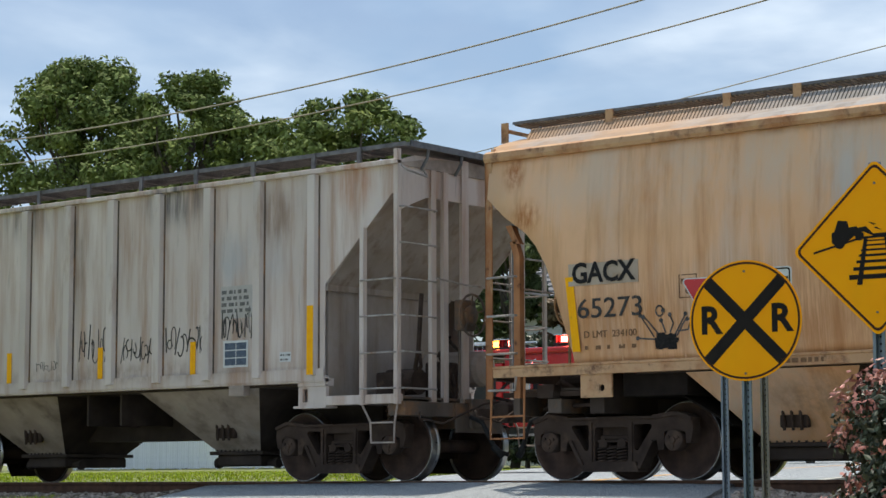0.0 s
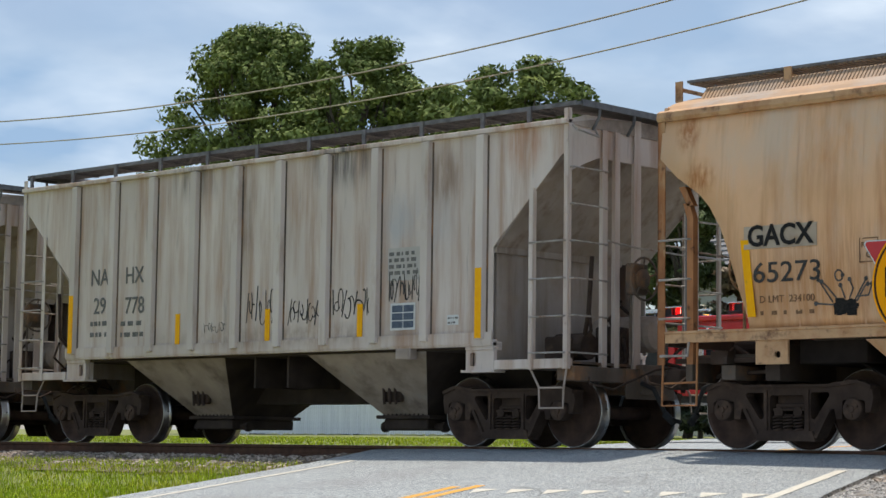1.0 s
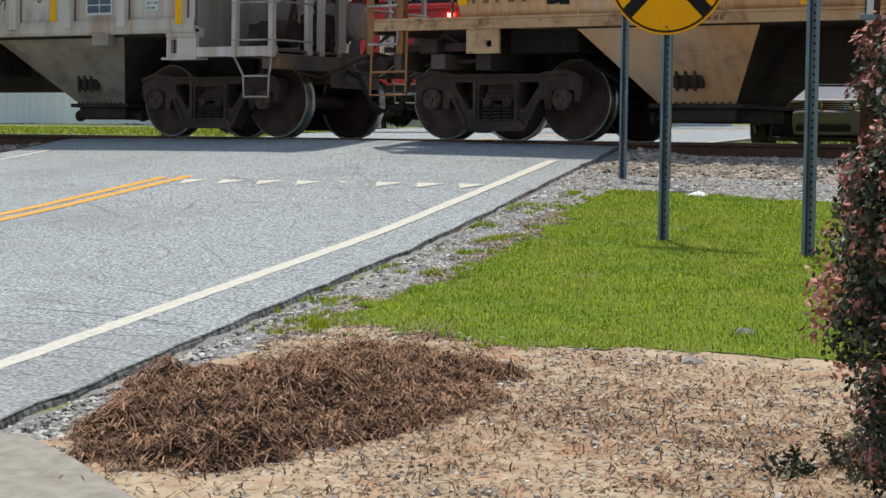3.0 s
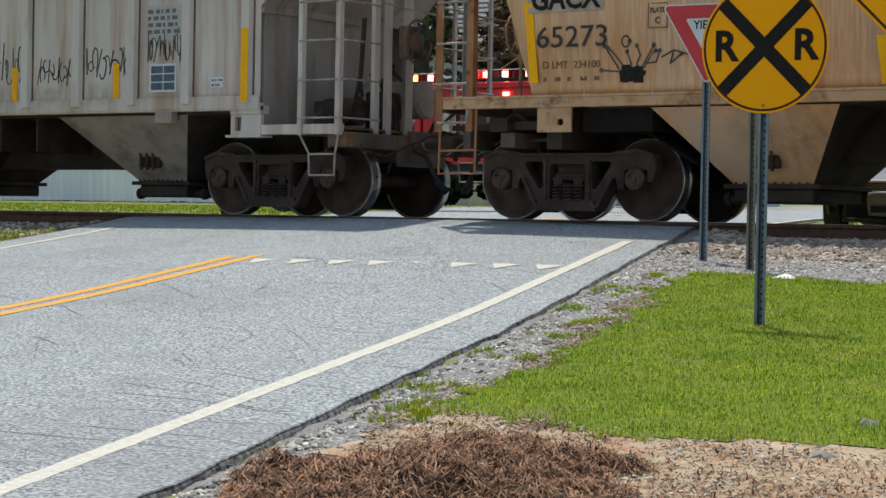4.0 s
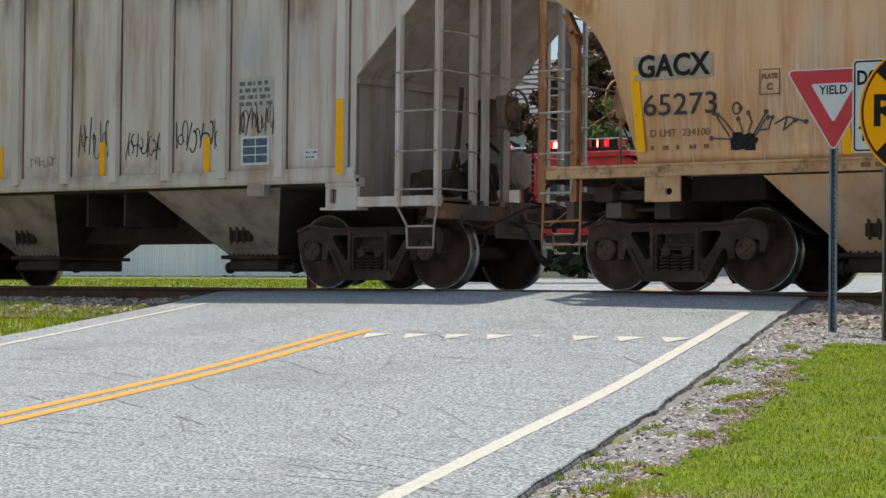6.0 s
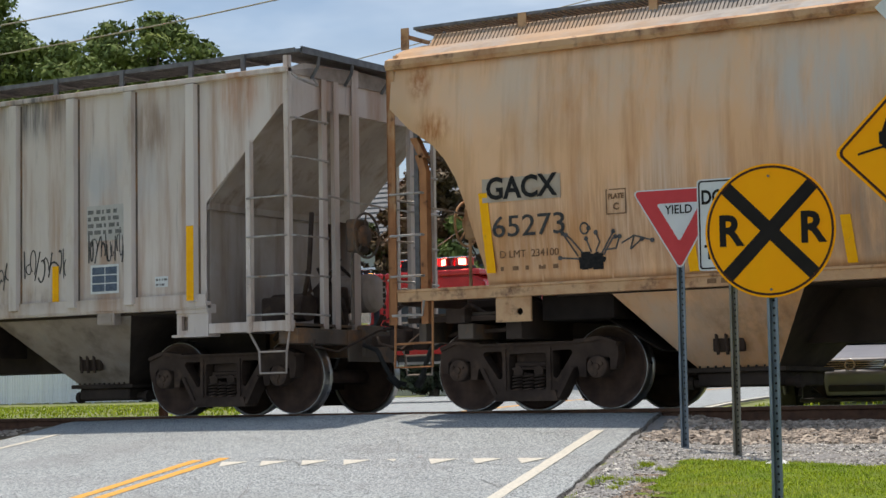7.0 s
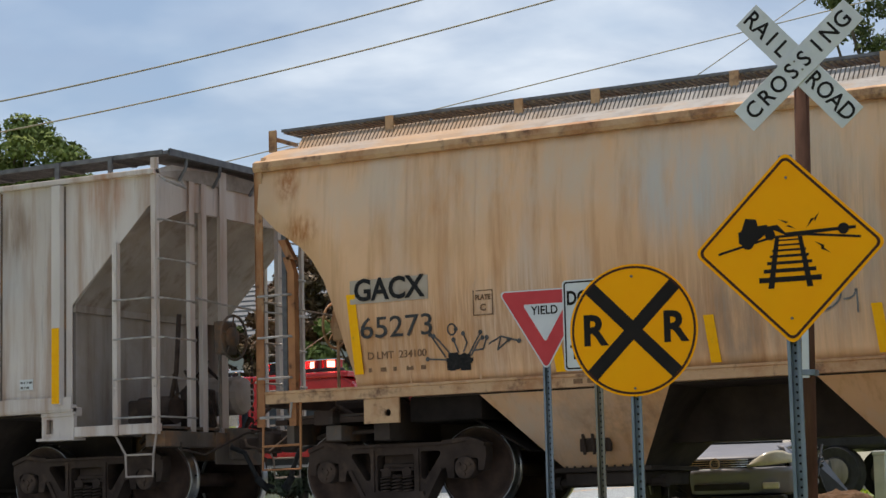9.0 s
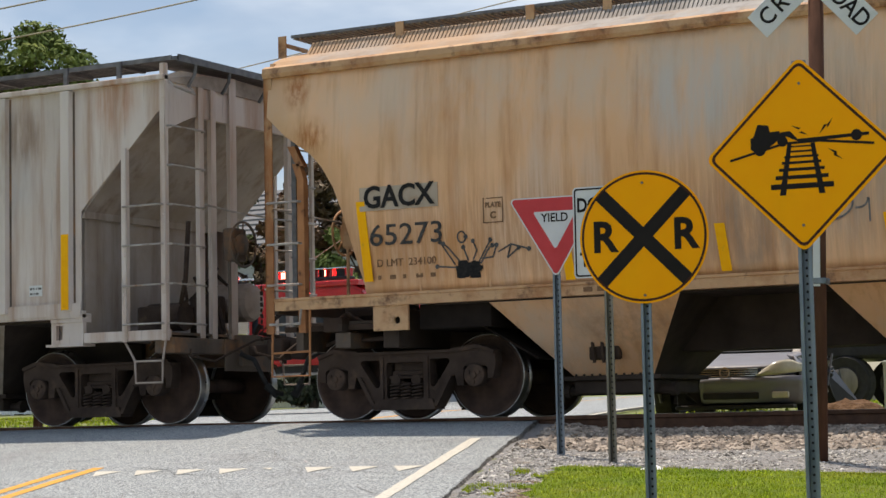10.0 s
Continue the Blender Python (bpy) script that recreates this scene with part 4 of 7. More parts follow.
        box(bm, u - 1.0, u + 1.0, -0.35, 0.35, 4.15, 4.29, 0.03)
        part("hatch", bm, D, roof)
    for s in (-1, 1):
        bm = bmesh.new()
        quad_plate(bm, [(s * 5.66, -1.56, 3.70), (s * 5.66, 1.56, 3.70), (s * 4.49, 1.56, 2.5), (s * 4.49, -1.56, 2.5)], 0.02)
        part("slope_sheet", bm, M["grey_end_shaded"], car, "dusty brown-grey end slope sheet, darkened to imitate shade")
        bm = bmesh.new()
        box(bm, s * 5.64, s * 5.70, -1.56, 1.56, 3.64, 4.05)
        prism(bm, [(-1.56, 4.05), (1.56, 4.05), (1.2, 4.16), (0, 4.2), (-1.2, 4.16)], s * 5.64, s * 5.70, "yz")
        prism(bm, [(-1.56, 3.64), (-0.95, 3.64), (-1.2, 3.55), (-1.56, 3.4)], s * 5.64, s * 5.70, "yz")
        part("end_plate", bm, P, car)
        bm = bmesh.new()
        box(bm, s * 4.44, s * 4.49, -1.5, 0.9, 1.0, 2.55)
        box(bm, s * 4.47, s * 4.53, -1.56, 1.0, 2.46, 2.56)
        part("bulkhead", bm, M["grey_end_shaded"], car)
        # jacking pad and end sill
        for k in (-1, 1):
            bm = bmesh.new()
            a, b = sorted((s * 4.02, s * 4.50))
            box(bm, a, b, k * 1.40, k * 1.58, 1.22, 1.33, 0.01)
            h0, h1 = (a + 0.07, a + 0.17) if s > 0 else (b - 0.17, b - 0.07)
            box(bm, a, h0, k * 1.5, k * 1.56, 0.96, 1.24)
            box(bm, h1, b, k * 1.5, k * 1.56, 0.96, 1.24)
            box(bm, h0, h1, k * 1.5, k * 1.56, 0.96, 1.02)
            box(bm, h0, h1, k * 1.5, k * 1.56, 1.19, 1.24)
            box(bm, a - 0.06, b + 0.02, k * 1.36, k * 1.59, 0.94, 0.97)
            box(bm, a + 0.04, b - 0.04, k * 1.38, k * 1.45, 0.97, 1.24)
            part("jacking_pad", bm, P, car, "grey jacking pad with a slot")
            bm = bmesh.new()
            a, b = sorted((s * 4.52, s * 5.72))
            box(bm, a, b, k * 1.46, k * 1.58, 0.97, 1.09, 0.008)
            part("end_sill", bm, P, car)
            part("end_platform", box(bmesh.new(), a, b, k * 0.3, k * 1.46, 1.03, 1.06), M["grime"], car, "grimy end platform")
            # side ladder
            lad = None
            for u, zt in ((5.14, 3.24), (5.71, 4.20)):
                bm = bmesh.new()
                box(bm, s * u - 0.035, s * u + 0.035, k * 1.59, k * 1.60, 0.96, zt)
                box(bm, s * u + s * 0.03, s * u + s * 0.04, k * 1.54, k * 1.60, 0.96, zt)
                for z in np.arange(1.06, zt - 0.1, 0.455):
                    bar(bm, (s * u, k * 1.60, z), (s * u, k * 1.612, z), 0.015, 6)
                ob = part("ladder_post", bm, P, car, "grey steel angle ladder post")
                lad = lad or ob
            for z in (1.16, 1.61, 2.08, 2.54):
                bm = bmesh.new()
                pipe(bm, [(s * 5.14, k * 1.60, z), (s * 5.16, k * 1.65, z), (s * 5.69, k * 1.65, z), (s * 5.71, k * 1.60, z)], 0.013, 6)
                part("rung", bm, M["pale_steel"], car)
            for z in (1.16, 1.62, 2.08, 2.54, 3.0, 3.46):
                bm = bmesh.new()
                e = 0.86 if k < 0 else 1.06
                pipe(bm, [(s * 5.74, k * 1.57, z), (s * 5.80, k * 1.55, z), (s * 5.80, k * (e + 0.02), z), (s * 5.74, k * e, z)], 0.013, 6)
                part("rung", bm, M["pale_steel"], car)
            bm = bmesh.new()
            pipe(bm, [(s * 5.74, k * 1.52, 4.0), (s * 5.82, k * 1.52, 3.93), (s * 5.82, k * 1.1, 3.88), (s * 5.74, k * 1.08, 3.98)], 0.015, 6)
            part("grab_iron", bm, M["pale_steel"], car)
            for y, zt, w in (((0.86, 4.0, 0.05), (0.61, 4.0, 0.05), (0.2, 4.2, 0.07)) if k < 0 else ((1.06, 4.0, 0.05),)):
                bm = bmesh.new()
                box(bm, s * 5.66, s * 5.73, k * y - w / 2, k * y + w / 2, 1.0, zt)
                box(bm, s * 5.725, s * 5.735, k * y - w, k * y + w, 1.0, zt)
                part("end_post", bm, P, car)
            # sill step
            bm = bmesh.new()
            pipe(bm, [(s * 5.1, k * 1.55, 0.98), (s * 5.26, k * 1.56, 0.74), (s * 5.28, k * 1.57, 0.48), (s * 5.66, k * 1.57, 0.48), (s * 5.66, k * 1.56, 0.72), (s * 5.7, k * 1.55, 0.98)], 0.014, 6)
            pipe(bm, [(s * 5.27, k * 1.57, 0.73), (s * 5.66, k * 1.57, 0.73)], 0.012, 6)
            part("sill_step", bm, M["grey_dark"], car, "bent steel sill step")
        bm = bmesh.new()
        pipe(bm, [(s * 5.85, -0.95, 2.58), (s * 5.85, -0.4, 2.54), (s * 5.85, 0.6, 2.52), (s * 5.85, 1.5, 2.52)], 0.014, 6)
        part("end_rail", bm, M["pale_steel"], car, "thin grey end hand rail")
        bm = bmesh.new()
        box(bm, s * 5.3, s * 5.85, -1.46, 1.46, 4.25, 4.29)
        box(bm, s * 5.83, s * 5.86, -1.46, 1.46, 4.23, 4.31)
        for y in (-1.1, -0.4, 0.4, 1.1):
            pipe(bm, [(s * 5.72, y, 3.98), (s * 5.82, y, 4.12), (s * 5.84, y, 4.25)], 0.02, 6)
        part("cross_walk", bm, M["grating"], car)
        bm = bmesh.new()
        box(bm, s * 3.9, s * 5.85, -0.22, 0.22, 0.68, 1.06, 0.01)
        box(bm, s * 5.5, s * 5.78, -1.5, 1.5, 0.82, 1.0, 0.01)
        box(bm, s * 5.78, s * 5.8, -0.5, 0.5, 0.62, 1.0)
        part("draft_sill", bm, M["grime"], car)
        # brake gear under the slope sheet
        for nm, p0, p1, rr in (("brake_cylinder", (4.9, -0.75, 1.28), (5.4, -0.75, 1.28), 0.17), ("air_reservoir", (4.75, 0.3, 1.48), (5.62, 0.3, 1.48), 0.24)):
            bm = bmesh.new()
            bar(bm, (s * p0[0], p0[1], p0[2]), (s * p1[0], p1[1], p1[2]), rr, 18)
            if rr > 0.2:
                for q, (x, r0, r1) in enumerate(((5.62, 0.24, 0.21), (5.68, 0.21, 0.14), (5.72, 0.14, 0.03))):
                    bar(bm, (s * x, p1[1], p1[2]), (s * (x + (0.06, 0.04, 0.02)[q]), p1[1], p1[2]), r0, 18, r1)
            part(nm, bm, D if rr > 0.2 else M["truck_steel"], car, "grimy steel cylinder")
        part("control_valve", box(bmesh.new(), s * 4.9, s * 5.25, -1.05, -0.85, 1.06, 1.4, 0.03), M["truck_steel"], car)
        part("retainer_box", box(bmesh.new(), s * 5.2, s * 5.5, -0.4, -0.05, 1.06, 1.55, 0.03), M["truck_steel"], car)
        rnd = random.Random(80 + s)
        runs = [[(5.5, -0.2, 1.4), (5.65, -0.3, 1.1), (5.7, -0.6, 0.9), (5.2, -0.9, 0.85)], [(5.3, -0.75, 1.3), (5.55, -0.95, 1.7), (5.6, -0.95, 2.4)]]
        for q in range(10):
            x0, y0, z0 = rnd.uniform(5.0, 5.8), rnd.uniform(-1.1, 0.9), rnd.uniform(0.95, 1.9)
            runs.append([(x0, y0, z0), (x0 + rnd.uniform(-0.2, 0.2), y0 + rnd.uniform(-0.3, 0.3), z0 - 0.25), (x0 + rnd.uniform(-0.3, 0.3), y0 + rnd.uniform(-0.6, 0.6), 0.85 + rnd.uniform(0, 0.2))])
        for run in runs:
            bm = bmesh.new()
            pipe(bm, [(s * a, b, c) for a, b, c in run], rnd.uniform(0.014, 0.03), 6)
            part("brake_pipe", bm, M["truck_steel"], car, "grimy brake pipe", True)
        bm = bmesh.new()
        for q in range(14):
            bar(bm, (s * 5.9, 0.13, 1.95 - q * 0.07), (s * 5.9, 0.13 + 0.01 * (q % 2), 1.90 - q * 0.07), 0.014 + 0.006 * (q % 2), 6)
        part("brake_chain", bm, M["truck_steel"], car, "hanging brake chain")
        coupler(car, s * 5.95, s, M["truck_steel"])
        bogie(car, s * 4.33)
    hand_brake(car, 6.02, -0.42, 2.13, 1, M["grime"])
    for s in (-1, 1):
        hopper_bay(car, s * 2.03, 1.2, 0.42, 1.3, 0.42, 1.48, 0.62, D, M["truck_steel"])
    bm = bmesh.new()
    box(bm, -4.4, 4.4, -0.3, 0.3, 0.6, 1.2)
    box(bm, -4.4, 4.4, -1.48, 1.48, 1.24, 1.32)
    for u in (-0.35, 0.35):
        box(bm, u - 0.02, u + 0.02, -1.3, 1.3, 0.8, 1.3)
    part("centre_sill", bm, M["shade_and_grime"], car)
    bm = bmesh.new()
    box(bm, 2.78, 3.06, -1.6, -1.47, 1.13, 1.28, 0.01)
    box(bm, 2.82, 3.02, -1.61, -1.6, 1.16, 1.25)
    part("tag_board", bm, D, car)
    if marks:
        y = -1.5795
        for s in (-1, 1):
            reflector(car, s * 4.31, -1.6635, 1.37, 2.27, 0.11)
        for x, z in ((-9.53, 1.9), (-7.54, 1.9), (-5.67, 1.9)):
            reflector(car, x - xc, y, z - 0.52, z, 0.105)
        for body, x, z in (("NA", -3.70, 2.52), ("HX", -2.84, 2.52), ("29", -3.68, 2.08), ("778", -2.82, 2.06)):
            letters("letter", body, 0.36, M["stencil_faint"], car, x, y - 0.003, z, 0.002, 0.88)
        bars("stencilling", car, -3.6, y, 1.82, 0.62, 2, 0.17, 0.07, M["stencil_faint"], 4)
        bars("stencilling", car, -2.85, y, 1.80, 0.6, 2, 0.17, 0.07, M["stencil_faint"], 5)
        bm = bmesh.new()
        box(bm, 2.60, 3.22, y - 0.002, y, 2.18, 2.62)
        part("repaint_patch", bm, M["patch_grey"], car, "lighter repainted patch")
        bars("stencilling", car, 2.9, y - 0.005, 2.54, 0.56, 4, 0.085, 0.05, M["stencil_faint"], 6)
        bm = bmesh.new()
        box(bm, 2.66, 3.12, y - 0.003, y, 1.52, 1.88)
        lab = part("consolidated_stencil", bm, M["white_label"], car, "white framed data panel")
        for i in range(3):
            for j in range(2):
                bm = bmesh.new()
                box(bm, 2.69 + j * 0.215, 2.89 + j * 0.2, y - 0.005, y - 0.003, 1.55 + i * 0.105, 1.64 + i * 0.105)
                part("panel", bm, M["blue_label"], lab)
        bm = bmesh.new()
        box(bm, 3.7, 3.9, y - 0.003, y, 1.56, 1.69)
        part("small_label", bm, M["white_label"], car)
        bars("stencilling", car, 3.8, y - 0.005, 1.65, 0.17, 2, 0.06, 0.025, M["stencil_faint"], 9)
        scribble("graffiti", car, 0.1, y, 1.96, 0.72, 0.56, 11, M["spray"], 11, 0.009)
        scribble("graffiti", car, 0.97, y, 1.84, 0.66, 0.42, 12, M["spray"], 11, 0.008)
        scribble("graffiti", car, 1.95, y, 1.92, 0.88, 0.42, 13, M["spray"], 12, 0.010)
        scribble("graffiti", car, 2.92, y - 0.003, 2.10, 0.62, 0.42, 14, M["spray"], 13, 0.009)
        scribble("graffiti", car, -0.95, y, 1.68, 0.5, 0.16, 15, M["stencil_faint"], 9, 0.006)
    return car


NX = ribbed_hopper("weathered grey two-bay covered hopper car with vertical ribs", -7.745, True)
ribbed_hopper("weathered grey covered hopper car coupled behind", -7.745 - 12.95, False)


def tan_hopper():
    """A three-bay covered hopper with smooth rounded tan sides, built about its middle."""
    xc, half = 7.03, 7.65
    car = thing("hopper_car", "tan rounded three-bay covered hopper car streaked with rust", "freight car", (xc, 0, 0), "covered hopper cars of the train")
    P, R = M["tan_steel"], M["tan_rust"]

    def belly(z):
        return 1.49 + 0.11 * math.sin(math.pi * min(max((z - 1.2) / 2.75, 0), 1))

    def edge(z):
        """Where the side ends, measured from the car's middle."""
        return half + float(np.interp(z, [1.2, 1.48, 1.92, 2.3, 2.56, 2.80, 2.96, 3.18, 3.43, 3.98], [-1.29, -1.25, -1.12, -1.01, -0.91, -0.76, -0.61, -0.28, -0.01, -0.01]))
    zs = [1.36, 1.48, 1.6, 1.75, 1.92, 2.1, 2.3, 2.43, 2.56, 2.68, 2.8, 2.88, 2.96, 3.07, 3.18, 3.3, 3.43, 3.6, 3.8, 3.98]
    nx = 24
    for k in (-1, 1):
        bm = bmesh.new()
        grid = []
        for z in zs:
            e = edge(z)
            row = []
            for i in range(nx + 1):
                t = -1 + 2 * i / nx
                seam = 0.0
                row.append(bm.verts.new((t * e, k * (belly(z) + seam), z)))
            grid.append(row)
        for a, b in zip(grid, grid[1:]):
            for i in range(nx):
                bm.faces.new((a[i], a[i + 1], b[i + 1], b[i]))
        side = part("side_sheet", bm, P, car, "smooth tan side sheet with rust streaks and painted eave shadow", True)
        mod = side.modifiers.new("thickness", "SOLIDIFY")
        mod.thickness = 0.02
        mod.offset = -1
        for u in (-5.7, -4.85, -3.1, 0.0, 3.1, 4.85, 5.7):
            bm = bmesh.new()
            zz = [z for z in zs if edge(z) > abs(u) + 0.1]
            vs = [[bm.verts.new((u + d, k * (belly(z) + 0.004), z)) for d in (-0.012, 0.012)] for z in zz]
            for a, b in zip(vs, vs[1:]):
                bm.faces.new((a[0], a[1], b[1], b[0]))
            part("weld_seam", bm, P, side)
        bm = bmesh.new()
        prism(bm, [(k * 1.48, 3.88), (k * 1.55, 3.88), (k * 1.57, 3.92), (k * 1.56, 3.985), (k * 1.49, 4.02)], -half - 0.04, half + 0.04, "yz")
        part("eave_rail", bm, R, car, "rusty tan eave moulding")
        bm = bmesh.new()
        prism(bm, [(k * 1.42, 1.37), (k * 1.56, 1.37), (k * 1.56, 1.345), (k * 1.545, 1.335), (k * 1.545, 1.235), (k * 1.42, 1.235)], -half + 0.08, half - 0.08, "yz")
        part("side_sill", bm, R, car, "rusty tan side sill")
    # roof
    bm = bmesh.new()
    rise = [(1.515, 4.0), (1.42, 4.075), (1.27, 4.14), (1.1, 4.19), (0.85, 4.26), (0.4, 4.32)]
    prof = [(-y, z) for y, z in rise] + rise[::-1] + [(1.48, 3.95), (-1.48, 3.95)]
    prism(bm, prof, -half + 0.02, half - 0.02, "yz")
    roof = part("roof", bm, M["roof_sheet"], car, "worn galvanised roof, tan at the end")
    bm = bmesh.new()
    box(bm, -half + 0.6, half - 0.6, -0.3, 0.3, 4.31, 4.37, 0.02)
    part("hatch", bm, P, roof, "long roof hatch")
    for k in (-1, 1):
        bm = bmesh.new()
        for i in range(14):
            y = k * (0.52 + i * 0.036)
            box(bm, -half, half, y - 0.003, y + 0.003, 4.432, 4.452)
        box(bm, -half, half, k * 1.0 - 0.012, k * 1.0 + 0.012, 4.425, 4.458)
        box(bm, -half, half, k * 0.5 - 0.012, k * 0.5 + 0.012, 4.40, 4.458)
        board = part("running_board", bm, M["grating"], car, "dark steel grating walkway on posts")
        bm = bmesh.new()
        for i in range(204):
            x = -half + 0.03 + i * 0.075
            box(bm, x - 0.019, x + 0.019, min(k * 0.5, k * 0.98), max(k * 0.5, k * 0.98), 4.412, 4.43)
        tagged(part("board_slats", bm, M["slat_steel"], board, "worn cross slats of the walkway"), kind="stuff")
        # corrugated strip below the walkway
        bm = bmesh.new()
        for i in range(290):
            x = -half + 0.3 + i * 0.0505
            quad_plate(bm, [(x - 0.018, k * 1.13, 4.175), (x + 0.018, k * 1.13, 4.175), (x + 0.018, k * 0.99, 4.345), (x - 0.018, k * 0.99, 4.345)], 0.025 * k)
        tagged(part("grating_skirt", bm, M["roof_sheet"], roof, "slotted grating strip along the roof"), kind="stuff")
        bm = bmesh.new()
        quad_plate(bm, [(-half + 0.28, k * 1.12, 4.165), (half - 0.28, k * 1.12, 4.165), (half - 0.28, k * 0.97, 4.345), (-half + 0.28, k * 0.97, 4.345)], 0.004 * k)
        part("skirt_back", bm, M["slat_steel"], roof, "dark recess behind the strip")
        posts = [-7.765, -6.187, -4.55, -3.63, -2.05, -0.45, 1.1, 2.7, 4.3, 5.9, 7.55]
        for u in posts:
            bm = bmesh.new()
            box(bm, u - 0.05, u + 0.05, min(k * 1.005, k * 1.03), max(k * 1.005, k * 1.03), 4.2, 4.455)
            box(bm, u - 0.02, u + 0.02, min(k * 0.5, k * 1.0), max(k * 0.5, k * 1.0), 4.34, 4.38)
            part("board_post", bm, R, board, "tan walkway post")
            bm = bmesh.new()
            pipe(bm, [(u + 0.5, k * 0.98, 4.36), (u + 0.62, k * 0.9, 4.26), (u + 0.7, k * 0.8, 4.23)], 0.022, 6)
            part("board_brace", bm, M["grating"], board)
    for s in (-1, 1):
        # end slope sheet and bulkhead, well inside the cut of the side
        bm = bmesh.new()
        quad_plate(bm, [(s * (half - 0.06), -1.46, 3.5), (s * (half - 0.06), 1.46, 3.5), (s * (half - 2.2), 1.46, 1.4), (s * (half - 2.2), -1.46, 1.4)], 0.02)
        part("slope_sheet", bm, P, car)
        bm = bmesh.new()
        box(bm, s * (half - 0.08), s * (half - 0.03), -1.5, 1.5, 3.46, 4.05)
        part("end_plate", bm, P, car)
        for k in (-1, 1):
            bm = bmesh.new()
            box(bm, s * half - 0.05, s * half + 0.05, k * 1.50, k * 1.515, 0.98, 4.0)
            box(bm, s * (half + 0.04), s * (half + 0.055), k * 1.42, k * 1.515, 0.98, 4.0)
            part("corner_post", bm, M["rust_post"], car, "rusty angle-iron corner post")
            bm = bmesh.new()
            a = s * (half - 0.42)
            for (x0, z0), (x1, z1) in zip(((a, 0.98), (a, 2.70), (a - s * 0.0, 2.85)), ((a, 2.70), (a + s * 0.06, 2.88), (a + s * 0.12, 3.08))):
                quad_plate(bm, [(x0 - 0.045, k * 1.5, z0), (x0 + 0.045, k * 1.5, z0), (x1 + 0.045, k * 1.5, z1), (x1 - 0.045, k * 1.5, z1)], 0.012)
                quad_plate(bm, [(x0 + 0.045, k * 1.42, z0), (x0 + 0.045, k * 1.5, z0), (x1 + 0.045, k * 1.5, z1), (x1 + 0.045, k * 1.42, z1)], 0.012)
            part("ladder_post", bm, M["rust_post"], car, "rusty tan ladder post")
            for z in (1.52, 1.98, 2.45):
                bm = bmesh.new()
                pipe(bm, [(s * half, k * 1.51, z), (s * half, k * 1.56, z), (a, k * 1.56, z), (a, k * 1.51, z)], 0.014, 6)
                part("rung", bm, M["pale_steel"], car)
                bm = bmesh.new()
                pipe(bm, [(s * (half + 0.05), k * 1.48, z - 0.03), (s * (half + 0.1), k * 1.46, z - 0.03), (s * (half + 0.1), k * 1.0, z - 0.03), (s * (half + 0.05), k * 0.98, z - 0.03)], 0.013, 6)
                part("rung", bm, M["pale_steel"], car)
            bm = bmesh.new()
            pipe(bm, [(s * (half - 0.02), k * 1.56, 1.08), (a - s * 0.0, k * 1.56, 1.08), (a - s * 0.02, k * 1.56, 1.24)], 0.016, 6)
            part("rung", bm, M["pale_steel"], car)
            bm = bmesh.new()
            box(bm, s * (half + 0.0) - 0.03, s * half + 0.03, k * 0.95, k * 1.0, 1.0, 3.45)
            part("end_post", bm, M["grating"], car)
            # sill step
            bm = bmesh.new()
            pipe(bm, [(s * (half - 0.02), k * 1.5, 1.0), (s * (half - 0.02), k * 1.52, 0.5), (s * (half - 0.52), k * 1.52, 0.5), (s * (half - 0.52), k * 1.5, 1.24)], 0.015, 6)
            pipe(bm, [(s * (half - 0.02), k * 1.52, 0.76), (s * (half - 0.52), k * 1.52, 0.77)], 0.013, 6)
            part("sill_step", bm, M["rust_post"], car, "bent steel sill step")
            # jacking bracket with its round hole
            bm = bmesh.new()
            x0, x1 = sorted((s * (half - 1.35), s * (half - 1.79)))
            n = 16
            hx, hz, hr = (x0 + 0.30 if s < 0 else x1 - 0.30), 1.07, 0.04
            outer = []
            for i in range(n):
                a2 = 2 * math.pi * i / n + math.pi / 4
                c, d = math.cos(a2), math.sin(a2)
                m2 = max(abs(c), abs(d))
                outer.append((hx + (c / m2) * (x1 - hx if c > 0 else hx - x0), hz + (d / m2) * (1.24 - hz if d > 0 else hz - 0.96)))
            for y in (k * 1.52, k * 1.49):
                o = [bm.verts.new((px, y, pz)) for px, pz in outer]
                h = [bm.verts.new((hx + hr * math.cos(2 * math.pi * i / n + math.pi / 4), y, hz + hr * math.sin(2 * math.pi * i / n + math.pi / 4))) for i in range(n)]
                for i in range(n):
                    bm.faces.new((o[i], o[(i + 1) % n], h[(i + 1) % n], h[i]))
            part("jacking_bracket", bm, R, car, "rusty tan bracket with a round hole")
        bm = bmesh.new()
        box(bm, s * (half - 2.2), s * (half + 0.05), -0.24, 0.24, 0.68, 1.1, 0.01)
        box(bm, s * (half - 1.6), s * (half - 1.4), -1.4, 1.4, 0.78, 1.2, 0.01)
        box(bm, s * (half - 0.1), s * (half + 0.02), -1.5, 1.5, 1.2, 1.36, 0.01)
        box(bm, s * (half - 0.9), s * (half - 0.85), -1.45, 1.45, 0.98, 1.06)
        part("draft_sill", bm, M["shade_and_grime"], car)
        # coloured almost black to stand for the shade behind the bogie
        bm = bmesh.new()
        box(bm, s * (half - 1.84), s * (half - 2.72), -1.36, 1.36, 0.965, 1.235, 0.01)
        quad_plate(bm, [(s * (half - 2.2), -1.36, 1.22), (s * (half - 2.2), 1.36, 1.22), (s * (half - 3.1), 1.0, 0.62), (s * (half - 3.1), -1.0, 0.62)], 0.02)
        part("underframe", bm, M["shade_black"], car, "underframe behind the bogie, blackened to imitate shade")
